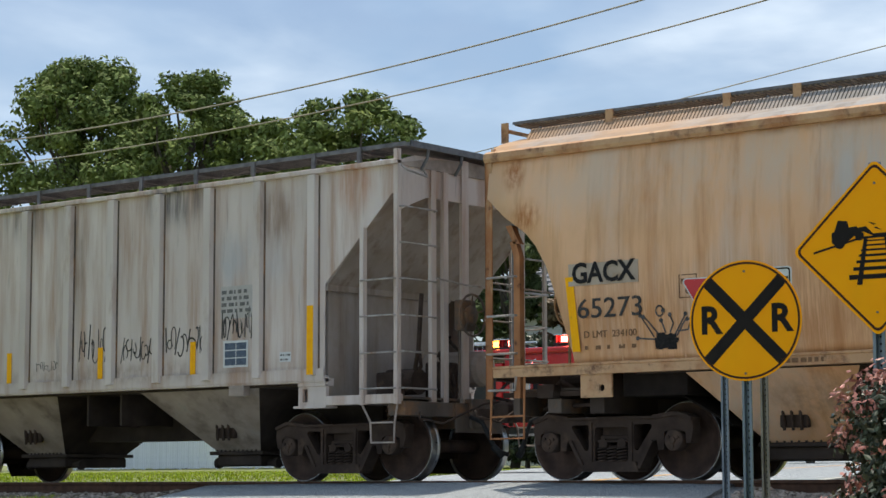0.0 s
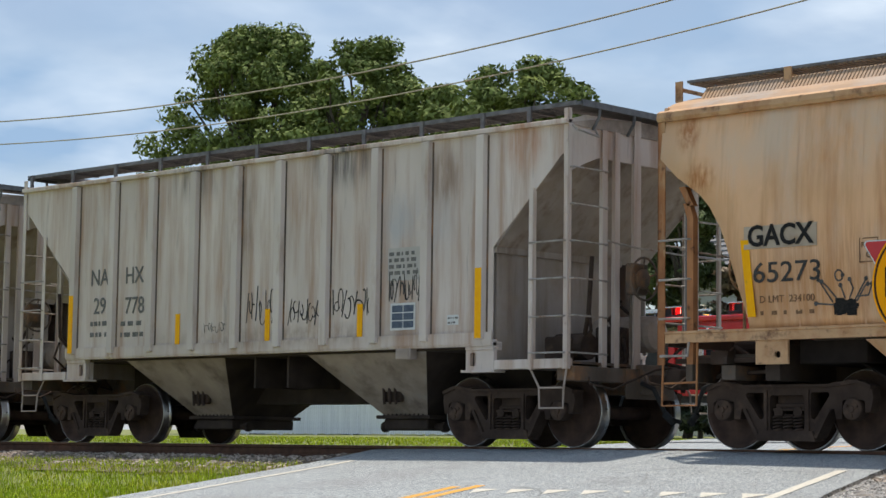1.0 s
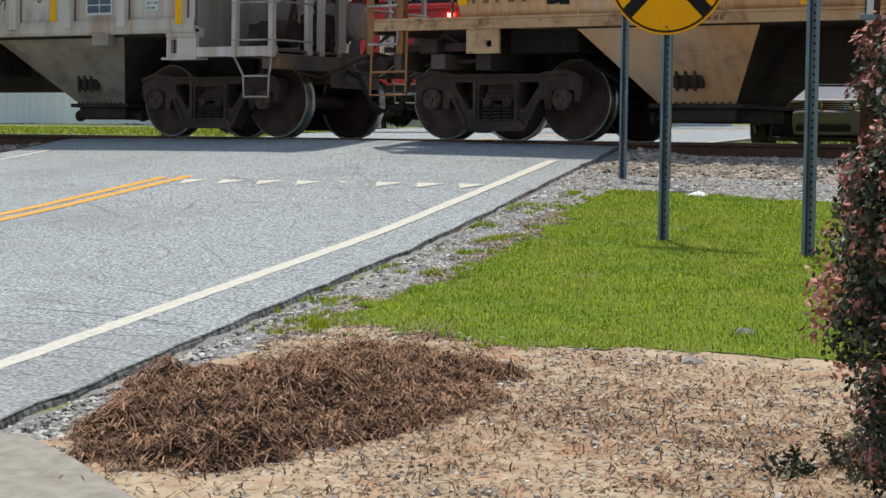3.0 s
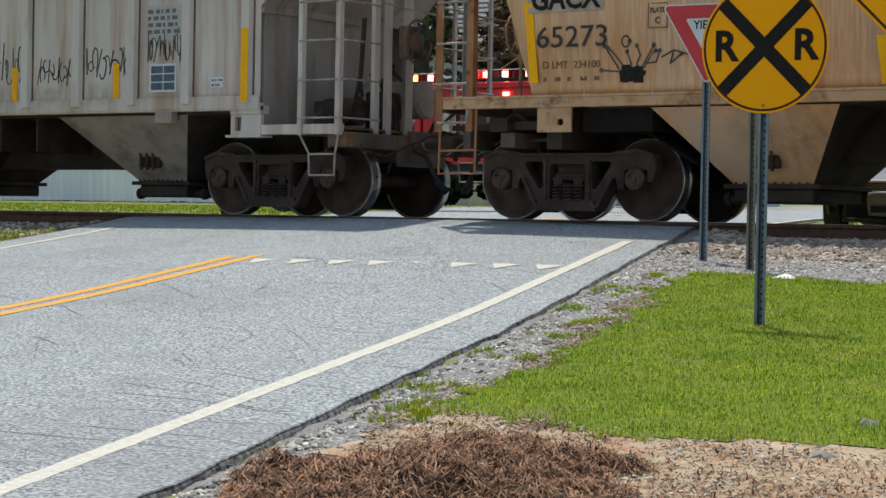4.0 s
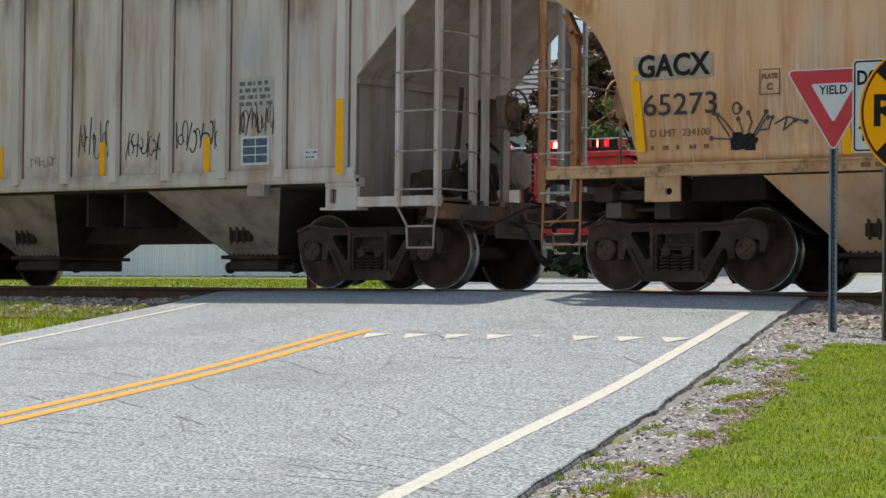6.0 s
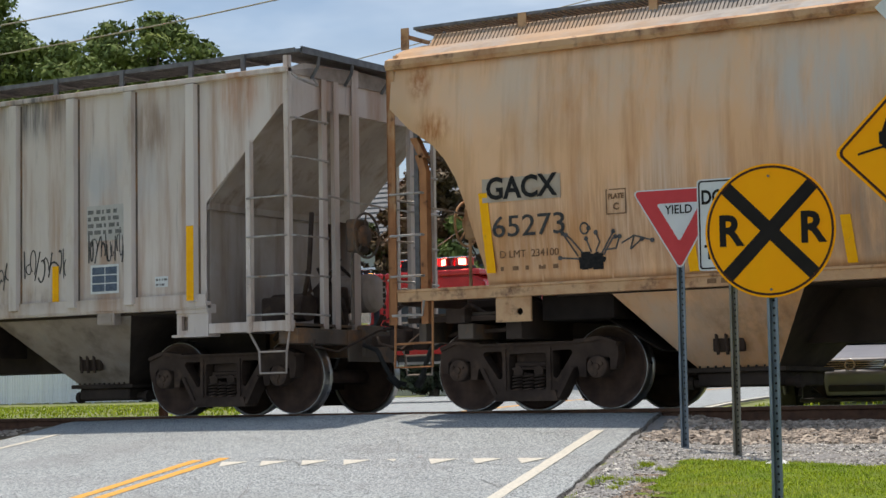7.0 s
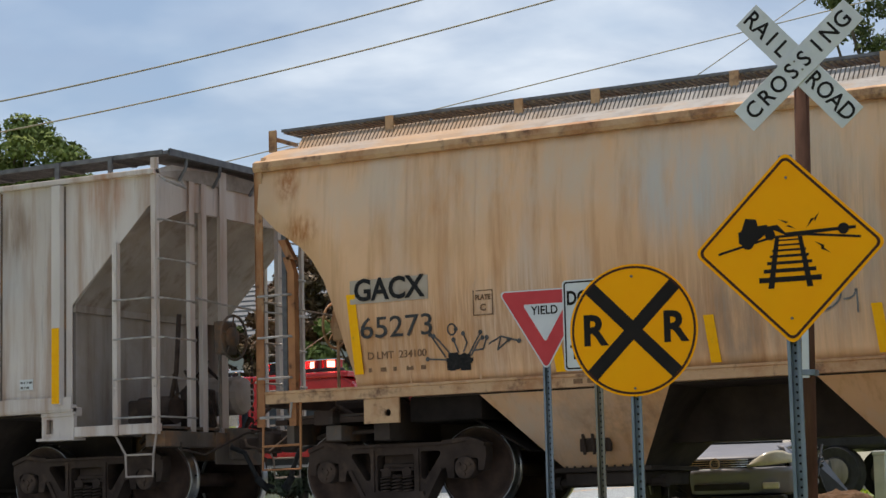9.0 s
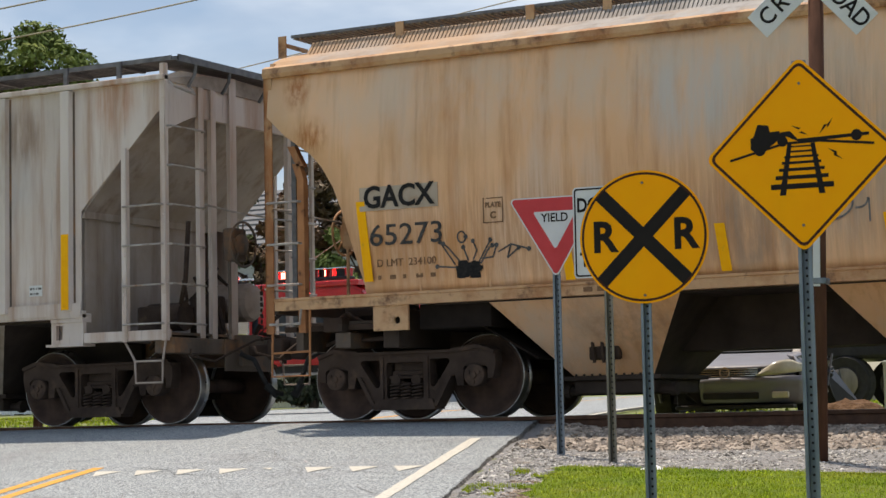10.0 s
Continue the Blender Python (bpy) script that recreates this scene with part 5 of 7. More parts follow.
        bm = bmesh.new()
        box(bm, s * (half - 0.05), s * (half - 1.3), -1.3, -1.22, 1.0, 1.06)
        box(bm, s * (half - 0.6), s * (half - 0.85), -1.36, -1.2, 0.98, 1.14, 0.01)
        bar(bm, (s * (half - 0.5), -0.6, 1.25), (s * (half - 1.2), -0.6, 1.25), 0.13, 12)
        box(bm, s * (half - 0.5), s * (half - 0.8), -0.1, 0.5, 1.1, 1.45, 0.03)
        pipe(bm, [(s * (half - 0.9), -1.0, 1.1), (s * (half - 0.7), -1.0, 1.2), (s * (half - 0.4), -0.7, 1.15), (s * (half - 0.2), -0.4, 1.0)], 0.025, 6)
        pipe(bm, [(s * (half - 1.3), -1.1, 0.9), (s * (half - 0.6), -1.1, 0.88), (s * (half - 0.3), -0.8, 0.86)], 0.025, 6)
        part("brake_gear", bm, M["truck_steel"], car, "grimy brake gear and piping")
        bm = bmesh.new()
        box(bm, s * (half - 0.12), s * (half - 1.25), -1.2, 1.2, 1.07, 1.10)
        box(bm, s * (half - 0.75), s * (half - 0.95), -1.35, 1.35, 0.80, 0.97, 0.01)
        box(bm, s * (half - 0.2), s * (half - 0.3), -1.3, 1.3, 0.78, 1.07, 0.01)
        part("end_platform", bm, M["grime"], car, "grimy end platform and cross beams")
        rnd = random.Random(60 + s)
        for q in range(9):
            bm = bmesh.new()
            x0, y0, z0 = s * (half - rnd.uniform(0.1, 1.1)), rnd.uniform(-1.2, 0.4), rnd.uniform(0.75, 1.5)
            pipe(bm, [(x0, y0, z0), (x0 + rnd.uniform(-0.3, 0.3), y0 + rnd.uniform(0, 0.4), z0 + rnd.uniform(-0.1, 0.1)), (x0 + rnd.uniform(-0.4, 0.4), y0 + rnd.uniform(0.2, 0.9), max(0.7, z0 - rnd.uniform(0.0, 0.4)))], rnd.uniform(0.014, 0.03), 6)
            part("brake_pipe", bm, M["truck_steel"], car)
        bm = bmesh.new()
        pipe(bm, [(s * (half + 0.12), -0.98, 2.40), (s * (half + 0.12), 1.4, 2.36)], 0.013, 6)
        part("end_rail", bm, M["pale_steel"], car)
        coupler(car, s * (half + 0.2), s, M["truck_steel"])
        bogie(car, s * 6.155)
    hand_brake(car, -half - 0.16, 0.36, 2.26, -1, M["tan_rust"])
    for u in (-3.75, 0, 3.75):
        hopper_bay(car, u - 0.1, 1.12, 0.47, 1.25, 0.42, 1.4, 0.62, P, M["truck_steel"])
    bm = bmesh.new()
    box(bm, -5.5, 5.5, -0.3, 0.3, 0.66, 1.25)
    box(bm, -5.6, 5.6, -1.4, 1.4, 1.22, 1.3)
    part("centre_sill", bm, M["shade_and_grime"], car)
    # markings on the side towards the road

    def sy(z):
        return -belly(z) - 0.006
    bm = bmesh.new()
    box(bm, -6.40, -5.42, sy(2.42), sy(2.42) + 0.006, 2.27, 2.53)
    part("repaint_patch", bm, M["patch_tan"], car, "dull beige patch behind the lettering")
    letters("letter", "GACX", 0.335, M["stencil"], car, -5.91, sy(2.42) - 0.008, 2.405, 0.008, 0.93)
    letters("letter", "65273", 0.33, M["stencil_worn"], car, -5.83, sy(1.98) - 0.006, 1.985, 0.001, 1.14)
    letters("letter", "D LMT  234100", 0.115, M["stencil_brown"], car, -5.85, sy(1.69) - 0.003, 1.69, 0.0, 1.0)
    bars("stencilling", car, -5.85, sy(1.53), 1.54, 0.74, 1, 0.14, 0.045, M["stencil_brown"], 21, 0.9)
    bm = bmesh.new()
    z0, z1, x0, x1 = 2.045, 2.315, -4.88, -4.64
    y = sy(2.18)
    for a in ((x0, x1, z0, z0 + 0.012), (x0, x1, z1 - 0.012, z1), (x0, x0 + 0.012, z0, z1), (x1 - 0.012, x1, z0, z1)):
        box(bm, a[0], a[1], y - 0.002, y, a[2], a[3])
    part("plate_box", bm, M["stencil_brown"], car)
    letters("letter", "PLATE", 0.075, M["stencil_brown"], car, -4.76, y - 0.003, 2.235, 0.003, 0.9)
    letters("letter", "C", 0.1, M["stencil_brown"], car, -4.76, y - 0.003, 2.125, 0.004)
    reflector(car, -6.395, sy(2.38) , 1.5, 2.38, 0.11, 0.07, 0.05)
    reflector(car, -2.23, sy(1.88), 1.40, 1.88, 0.11, 0.05, 0.05)
    reflector(car, -3.95, sy(1.88), 1.40, 1.88, 0.11, 0.05, 0.05)
    reflector(car, -0.5, sy(1.88), 1.40, 1.88, 0.11, 0.05, 0.05)
    fan = [[(-0.16, 0.06), (-0.33, 0.31)], [(-0.10, 0.09), (-0.23, 0.24), (-0.29, 0.29)], [(0.0, 0.1), (-0.05, 0.24)], [(0.06, 0.1), (0.11, 0.2), (0.07, 0.30)], [(0.13, 0.08), (0.28, 0.30)],
           [(0.15, 0.06), (0.26, 0.22), (0.30, 0.24)], [(-0.15, 0.03), (-0.38, 0.05)], [(0.17, 0.11), (0.30, 0.12), (0.35, 0.24)], [(0.37, 0.17), (0.52, 0.24), (0.47, 0.10), (0.61, 0.20)],
           [(0.52, 0.24), (0.73, 0.18)], [(-0.065 + 0.05 * math.cos(a * 0.6283), 0.35 + 0.06 * math.sin(a * 0.6283)) for a in range(11)]]
    strokes("graffiti", car, [[(-5.09 + a, 1.57 + b) for a, b in line] for line in fan], sy, 0.009, M["spray"], True)
    bm = bmesh.new()
    rnd = random.Random(5)
    for i in range(30):
        x0, z0 = -5.09 + rnd.uniform(-0.12, 0.12), 1.57 + rnd.uniform(-0.06, 0.06)
        w, h = rnd.uniform(0.02, 0.07), rnd.uniform(0.015, 0.05)
        yy = sy(z0 - h) - 0.001 * (i % 3)
        bm.faces.new([bm.verts.new(p) for p in ((x0 - w, yy, z0 - h), (x0 + w, yy, z0 - h), (x0 + w, sy(z0 + h) - 0.001 * (i % 3), z0 + h), (x0 - w, sy(z0 + h) - 0.001 * (i % 3), z0 + h))])
    tagged(part("paint_blot", bm, M["stencil"], car, "blot of black spray paint"), kind="stuff")
    scribble("graffiti", car, -0.95, sy(1.95), 2.0, 0.7, 0.42, 33, M["stencil_faint"], 4, 0.012)
    bars("stencilling", car, -3.4, -1.555, 1.29, 0.7, 1, 0.1, 0.05, M["stencil_brown"], 23)
    return car


tan_hopper()


# ---- signs ----
def channel_post(parent, h, mat, drilled=True, w=0.075):
    bm = bmesh.new()
    prism(bm, [(-w / 2, 0.0), (-w / 2, -0.012), (-w / 4, -0.012), (-w / 4, 0.028), (w / 4, 0.028), (w / 4, -0.012), (w / 2, -0.012), (w / 2, 0.0),
               (w / 4 + 0.006, 0.0), (w / 4 + 0.006, 0.036), (-w / 4 - 0.006, 0.036), (-w / 4 - 0.006, 0.0)], -0.3, h, "xy")
    post = part("post", bm, mat, parent, "galvanised channel post")
    if drilled:
        bm = bmesh.new()
        bar(bm, (0, 0.0262, 0), (0, 0.0290, 0), 0.009, 8)
        hole = data_of("post_hole", bm, M["sign_black"])
        for i in range(int(h / 0.0508)):
            put("post_hole", hole, post, (0, 0, 0.03 + i * 0.0508))
    return post


def disc(bm, r, y0, y1, seg=64, cx=0, cz=0):
    prism(bm, [(cx + r * math.cos(2 * math.pi * k / seg), cz + r * math.sin(2 * math.pi * k / seg)) for k in range(seg)], y0, y1)
    return bm


def ring(bm, r0, r1, y, seg=64):
    a = [bm.verts.new((r0 * math.cos(2 * math.pi * k / seg), y, r0 * math.sin(2 * math.pi * k / seg))) for k in range(seg)]
    b = [bm.verts.new((r1 * math.cos(2 * math.pi * k / seg), y, r1 * math.sin(2 * math.pi * k / seg))) for k in range(seg)]
    for k in range(seg):
        bm.faces.new((a[k], a[(k + 1) % seg], b[(k + 1) % seg], b[k]))
    return bm


def bolts(parent, spots, y):
    for x, z in spots:
        bm = bmesh.new()
        bar(bm, (x, y, z), (x, y - 0.008, z), 0.009, 8)
        part("bolt", bm, M["galv_old"], parent)


def advance_warning():
    t = thing("warning_sign", "round yellow railroad advance warning sign on a steel post", "road sign", (6.725, -7.945, -0.745))
    t.rotation_euler.z = radians(7)
    channel_post(t, 2.2, M["galv"])
    cz, R = 1.925, 0.455
    face = part("sign_face", disc(bmesh.new(), R, -0.018, -0.014, 72), M["sign_yellow"], t, "yellow reflective disc")
    face.location = (0, 0, cz)
    part("border", ring(bmesh.new(), R - 0.030, R - 0.014, -0.0195), M["sign_border"], face)
    bm = bmesh.new()
    for a in (45, 135):
        c, s = math.cos(radians(a)), math.sin(radians(a))
        w, ln = 0.047, R - 0.03
        vs = [(c * ln - s * w, s * ln + c * w), (c * ln + s * w, s * ln - c * w), (-c * ln + s * w, -s * ln - c * w), (-c * ln - s * w, -s * ln + c * w)]
        y = -0.0205 if a == 45 else -0.0212
        bm.faces.new([bm.verts.new((p, y, q)) for p, q in vs])
    part("cross", bm, M["sign_black"], face)
    for x in (-0.285, 0.285):
        put("letter", text_data("R", 0.29, M["sign_black"], 0.0008, 0.009, 0.98), face, (x + 0.005, -0.0205, 0.0), "", (90, 0, 0))
    bolts(face, ((0, 0.37), (0, -0.40)), -0.018)


def outline(bm, inner, outer, y):
    a = [bm.verts.new((p, y, q)) for p, q in inner]
    b = [bm.verts.new((p, y, q)) for p, q in outer]
    for k in range(len(a)):
        j = (k + 1) % len(a)
        bm.faces.new((a[k], a[j], b[j], b[k]))
    return bm


def flat(bm, poly, y):
    bm.faces.new([bm.verts.new((p, y, q)) for p, q in poly])
    return bm


def low_clearance():
    t = thing("warning_sign", "yellow diamond low ground clearance sign on a steel post", "road sign", (7.95, -8.20, -0.87))
    t.rotation_euler.z = radians(6)
    channel_post(t, 3.1, M["galv"], True, 0.09)
    D = 0.635
    face = part("sign_face", prism(bmesh.new(), rounded([(D, 0), (0, D), (-D, 0), (0, -D)], 0.05), -0.018, -0.014), M["sign_yellow"], t, "yellow reflective diamond")
    face.location = (0, 0, 2.49)
    q = lambda d, r: rounded([(d, 0), (0, d), (-d, 0), (0, -d)], r)
    part("border", outline(bmesh.new(), q(D - 0.05, 0.035), q(D - 0.025, 0.045), -0.0195), M["sign_border"], face)
    y = -0.0205
    # the track in perspective
    for s in (-1, 1):
        bm = bmesh.new()
        flat(bm, [(s * 0.075 - 0.014, 0.07), (s * 0.075 + 0.014, 0.07), (s * 0.128 + 0.02, -0.26), (s * 0.128 - 0.02, -0.26)], y)
        part("rail_symbol", bm, M["sign_black"], face)
    for i, (z, w, h) in enumerate(((0.052, 0.088, 0.010), (0.02, 0.098, 0.012), (-0.014, 0.112, 0.014), (-0.052, 0.128, 0.017), (-0.096, 0.148, 0.020), (-0.146, 0.172, 0.025), (-0.204, 0.205, 0.034))):
        part("tie_symbol", flat(bmesh.new(), [(-w, z - h / 2), (w, z - h / 2), (w, z + h / 2), (-w, z + h / 2)], y - 0.0004), M["sign_black"], face)
    bm = bmesh.new()
    # road line, humped over the track
    for (x0, z0), (x1, z1) in (((-0.47, -0.015), (-0.11, 0.075)), ((-0.11, 0.075), (0.12, 0.08)), ((0.12, 0.08), (0.47, 0.04))):
        flat(bm, [(x0, z0 - 0.008), (x1, z1 - 0.008), (x1, z1 + 0.008), (x0, z0 + 0.008)], y)
    part("road_symbol", bm, M["sign_black"], face)
    bm = bmesh.new()
    flat(bm, [(-0.33, 0.05), (-0.30, 0.03), (-0.21, 0.055), (-0.12, 0.12), (-0.14, 0.16), (-0.20, 0.155), (-0.21, 0.20), (-0.28, 0.21), (-0.31, 0.13), (-0.33, 0.12)], y - 0.0008)
    flat(bm, [(-0.22, 0.14), (-0.07, 0.155), (-0.02, 0.10), (0.44, 0.115), (0.44, 0.095), (0.0, 0.075), (-0.09, 0.12), (-0.22, 0.10)], y - 0.0004)
    disc(bm, 0.04, y - 0.001, y, 20, -0.27, 0.045)
    disc(bm, 0.034, y - 0.001, y, 20, -0.12, 0.09)
    disc(bm, 0.036, y - 0.001, y, 20, 0.36, 0.10)
    part("lorry_symbol", bm, M["sign_black"], face)
    for x, z, dx, dz in ((-0.06, 0.19, 0.11, -0.07), (0.12, 0.12, 0.09, 0.10), (0.17, 0.03, 0.10, -0.08)):
        bm = bmesh.new()
        flat(bm, [(x, z), (x + dx * 0.5 - dz * 0.12, z + dz * 0.5 + dx * 0.12), (x + dx * 0.42, z + dz * 0.42), (x + dx, z + dz), (x + dx * 0.5 + dz * 0.12, z + dz * 0.5 - dx * 0.12), (x + dx * 0.6, z + dz * 0.6)], y)
        part("spark_symbol", bm, M["sign_black"], face)
    bolts(face, ((0, 0.46), (0, -0.46)), -0.018)


def yield_sign():
    t = thing("yield_sign", "red and white triangular yield sign on a steel post", "road sign", (4.115, -3.91, -0.42))
    t.rotation_euler.z = radians(6)
    channel_post(t, 2.3, M["galv"])
    W, H = 0.455, 0.755
    tri = lambda k, r: rounded([(-W * k, H / 3 * k), (0, -2 * H / 3 * k), (W * k, H / 3 * k)], r)
    face = part("sign_face", prism(bmesh.new(), tri(1.0, 0.035), -0.018, -0.014), M["sign_white"], t)
    face.location = (0, 0, 2.16)
    part("red_band", prism(bmesh.new(), tri(0.955, 0.028), -0.0195, -0.018), M["sign_red"], face, "red reflective band")
    part("white_centre", prism(bmesh.new(), tri(0.47, 0.015), -0.021, -0.0195), M["sign_white"], face)
    letters("letter", "YIELD", 0.112, M["sign_black"], face, 0, -0.0222, 0.055, 0.002, 0.9, 0, 0.0005)


def stop_clear_sign():
    t = thing("regulatory_sign", "white black-bordered regulatory sign on a weathered steel post", "road sign", (4.89, -4.49, -0.47))
    t.rotation_euler.z = radians(6)
    channel_post(t, 2.2, M["galv_old"])
    w, h = 0.305, 0.40
    rc = lambda d, r: rounded([(-w + d, -h + d), (w - d, -h + d), (w - d, h - d), (-w + d, h - d)], r)
    face = part("sign_face", prism(bmesh.new(), rc(0, 0.035), -0.018, -0.014), M["sign_white"], t)
    face.location = (0, 0, 2.05)
    part("border", outline(bmesh.new(), rc(0.027, 0.022), rc(0.013, 0.03), -0.0195), M["sign_black"], face)
    for line, z, sz in (("DO NOT", 0.235, 0.17), ("STOP", 0.075, 0.17), ("ON", -0.085, 0.17), ("TRACKS", -0.245, 0.17)):
        letters("letter", line, sz, M["sign_black"], face, 0, -0.0205, z, 0.005, 0.78 if len(line) > 4 else 0.9, 0, 0.0005)


def crossbuck():
    t = thing("crossbuck", "white railroad crossbuck on a rusty brown pole", "road sign", (6.67, -4.31, -0.58))
    t.rotation_euler = (0, radians(1.45), radians(6))
    bm = bmesh.new()
    bar(bm, (0, 0.06, -0.3), (0, 0.06, 4.35), 0.065, 16)
    pole = part("pole", bm, M["rust_pole"], t, "rusty brown steel pole", True)
    bm = bmesh.new()
    box(bm, -0.03, 0.03, -0.013, -0.008, 1.6, 2.35)
    part("reflective_strip", bm, M["sign_white"], pole, "white reflective strip")
    bm = bmesh.new()
    box(bm, -0.08, 0.08, -0.02, 0.14, 1.62, 1.67, 0.005)
    part("clamp", bm, M["galv"], pole)
    cz = 4.26
    for ang, y, txt in ((43, -0.034, ("CROSSING",)), (-47, -0.022, ("RAIL", "ROAD"))):
        bm = bmesh.new()
        box(bm, -0.66, 0.66, -0.004, 0.004, -0.125, 0.125, 0.003)
        blade = part("blade", bm, M["sign_white"], t, "white aluminium blade with black letters")
        blade.location = (0, y, cz)
        blade.rotation_euler = (0, radians(-ang), 0)
        if len(txt) == 1:
            for i, ch in enumerate(txt[0]):
                put("letter", text_data(ch, 0.205, M["sign_black"], 0.0005, 0.003, 0.92), blade, (-0.53 + i * 0.151, -0.0055, 0), "", (90, 0, 0))
        else:
            for word, x in ((txt[0], -0.40), (txt[1], 0.385)):
                for i, ch in enumerate(word):
                    put("letter", text_data(ch, 0.205, M["sign_black"], 0.0005, 0.003, 0.92), blade, (x + (i - 1.5) * (0.125 if word == "RAIL" else 0.133), -0.0055, 0), "", (90, 0, 0))
        bolts(blade, ((0, 0.05), (0, -0.05)), -0.005)


advance_warning()
low_clearance()
yield_sign()
stop_clear_sign()
crossbuck()


# ---- loose stones, grass, litter ----
M["needle"] = material("pine_straw", two((0.075, 0.034, 0.02), (0.40, 0.235, 0.145)), 0.8, 0, 9, per_island=0.95, spec=0.2)
M["mulch_bed"] = material("mulch_bed", two((0.05, 0.028, 0.018), (0.13, 0.075, 0.05)), 0.95, 0, 30, bump=0.8, bump_scale=60)
M["litter"] = material("dry_leaf_litter", two((0.20, 0.135, 0.09), (0.48, 0.38, 0.28)), 0.9, 0, 3, per_island=0.55)
M["leaf"] = material("tree_leaves", two((0.10, 0.14, 0.04), (0.20, 0.25, 0.085)), 0.8, 0, 0.5, per_island=0.3, spec=0.12, blot=(0.21, 0.24, 0.05), blot_scale=0.35, blot_pos=(0.55, 0.75))
M["leaf_pine"] = material("pine_needle_clumps", two((0.05, 0.075, 0.03), (0.12, 0.15, 0.055)), 0.7, 0, 0.8, per_island=0.35, spec=0.15)
M["leaf_dark"] = material("dark_shrub_leaves", two((0.025, 0.04, 0.022), (0.075, 0.085, 0.045)), 0.45, 0, 3, per_island=0.45)
M["leaf_pink"] = material("pink_young_leaves", two((0.28, 0.10, 0.08), (0.55, 0.26, 0.20)), 0.5, 0, 3, per_island=0.4)
M["leaf_autumn"] = material("reddish_leaves", two((0.07, 0.06, 0.025), (0.16, 0.075, 0.04)), 0.55, 0, 0.6, per_island=0.45)
M["bark"] = material("grey_bark", two((0.06, 0.05, 0.04), (0.14, 0.115, 0.09)), 0.9, 0, 6, (1, 1, 0.3), bump=0.5, bump_scale=20)
RNG = np.random.default_rng(7)


def stones(name, label, pts, sizes, mat):
    """Many small angular stones in one mesh."""
    base = np.array([(1, 0, 0), (-1, 0, 0), (0, 1, 0), (0, -1, 0), (0, 0, 1), (0, 0, -1), (0.62, 0.62, 0.5), (-0.62, 0.55, 0.5), (0.6, -0.6, 0.5), (-0.6, -0.6, 0.45)], float)
    faces = np.array([(4, 6, 7), (4, 7, 9), (4, 9, 8), (4, 8, 6), (6, 2, 7), (7, 1, 9), (9, 3, 8), (8, 0, 6), (0, 2, 6), (2, 1, 7), (1, 3, 9), (3, 0, 8),
                      (5, 2, 0), (5, 1, 2), (5, 3, 1), (5, 0, 3)])
    n, k = len(pts), len(base)
    sc = RNG.uniform(0.55, 1.25, (n, 1, 3)) * sizes[:, None, None] * np.array([1, 1, 0.7])
    v = base[None] * sc * RNG.uniform(0.75, 1.2, (n, k, 1))
    a = RNG.uniform(0, 6.283, n)
    b = RNG.uniform(-0.5, 0.5, n)
    c, s = np.cos(a), np.sin(a)
    x, y, z = v[..., 0].copy(), v[..., 1].copy(), v[..., 2].copy()
    y2, z2 = y * np.cos(b)[:, None] - z * np.sin(b)[:, None], y * np.sin(b)[:, None] + z * np.cos(b)[:, None]
    v = np.stack([x * c[:, None] - y2 * s[:, None], x * s[:, None] + y2 * c[:, None], z2], -1) + pts[:, None]
    f = faces[None] + (np.arange(n) * k)[:, None, None]
    return tagged(put(name, mesh_np(name, v.reshape(-1, 3), f.reshape(-1, 3), mat)), label, "stones", kind="stuff")


def scatter(n, x0, x1, y0, y1, inside, lift=0.0):
    out = []
    while len(out) < n:
        x, y = RNG.uniform(x0, x1), RNG.uniform(y0, y1)
        if inside(x, y):
            out.append((x, y, ground_z(x, y) + lift))
    return np.array(out)


def near_ballast(x, y):
    return x > road_x(y) + 4.35 + wob(x, y, 2, 0.2) and -3.5 + wob(x, y, 1, 0.3) < y < -0.85


def left_ballast(x, y):
    return x < road_x(y) - 4.6 and -3.3 + wob(x, y, 1, 0.4) < y < -0.85


p = scatter(9500, 2.6, 10.5, -3.9, -0.85, near_ballast, 0.02)
stones("ballast", "pale tan and grey crushed stone ballast beside the rails", p, 0.018 + 0.036 * RNG.uniform(0, 1, len(p)) ** 1.6, M["stone_tan"])
p = scatter(2600, -17, -3.5, -3.7, -0.85, left_ballast, 0.02)
stones("ballast", "brown-grey crushed stone ballast beside the rails", p, 0.02 + 0.034 * RNG.uniform(0, 1, len(p)) ** 1.6, M["stone_tan"])
p = scatter(1500, 3.2, 11, -0.7, 0.7, lambda x, y: True, 0.0)
stones("ballast", "dark grey crushed stone between the rails", p, RNG.uniform(0.03, 0.06, len(p)), M["stone_grey"])


def shoulder(x, y):
    d = x - road_x(y) - edge_off(y) + 0.01
    return -0.015 < d and (d < 1.15 + wob(x, y, 1.1, 0.5) or y > -5.5) and y < -3.0 and not in_lawn(x, y)


p = scatter(24000, 2.6, 9.5, -17.5, -3.0, shoulder, 0.016)
stones("gravel", "loose grey gravel along the road edge", p, RNG.uniform(0.008, 0.023, len(p)), M["stone_grey"])
p = scatter(5200, 6.5, 12.5, -17, -12.1, lambda x, y: in_dirt(x, y) and noise.noise((x * 1.1, y * 1.1, 61)) > -0.15, 0.028)
stones("pebbles", "pale pebbles strewn over the dirt", p, RNG.uniform(0.005, 0.017, len(p)), M["stone_grey"])


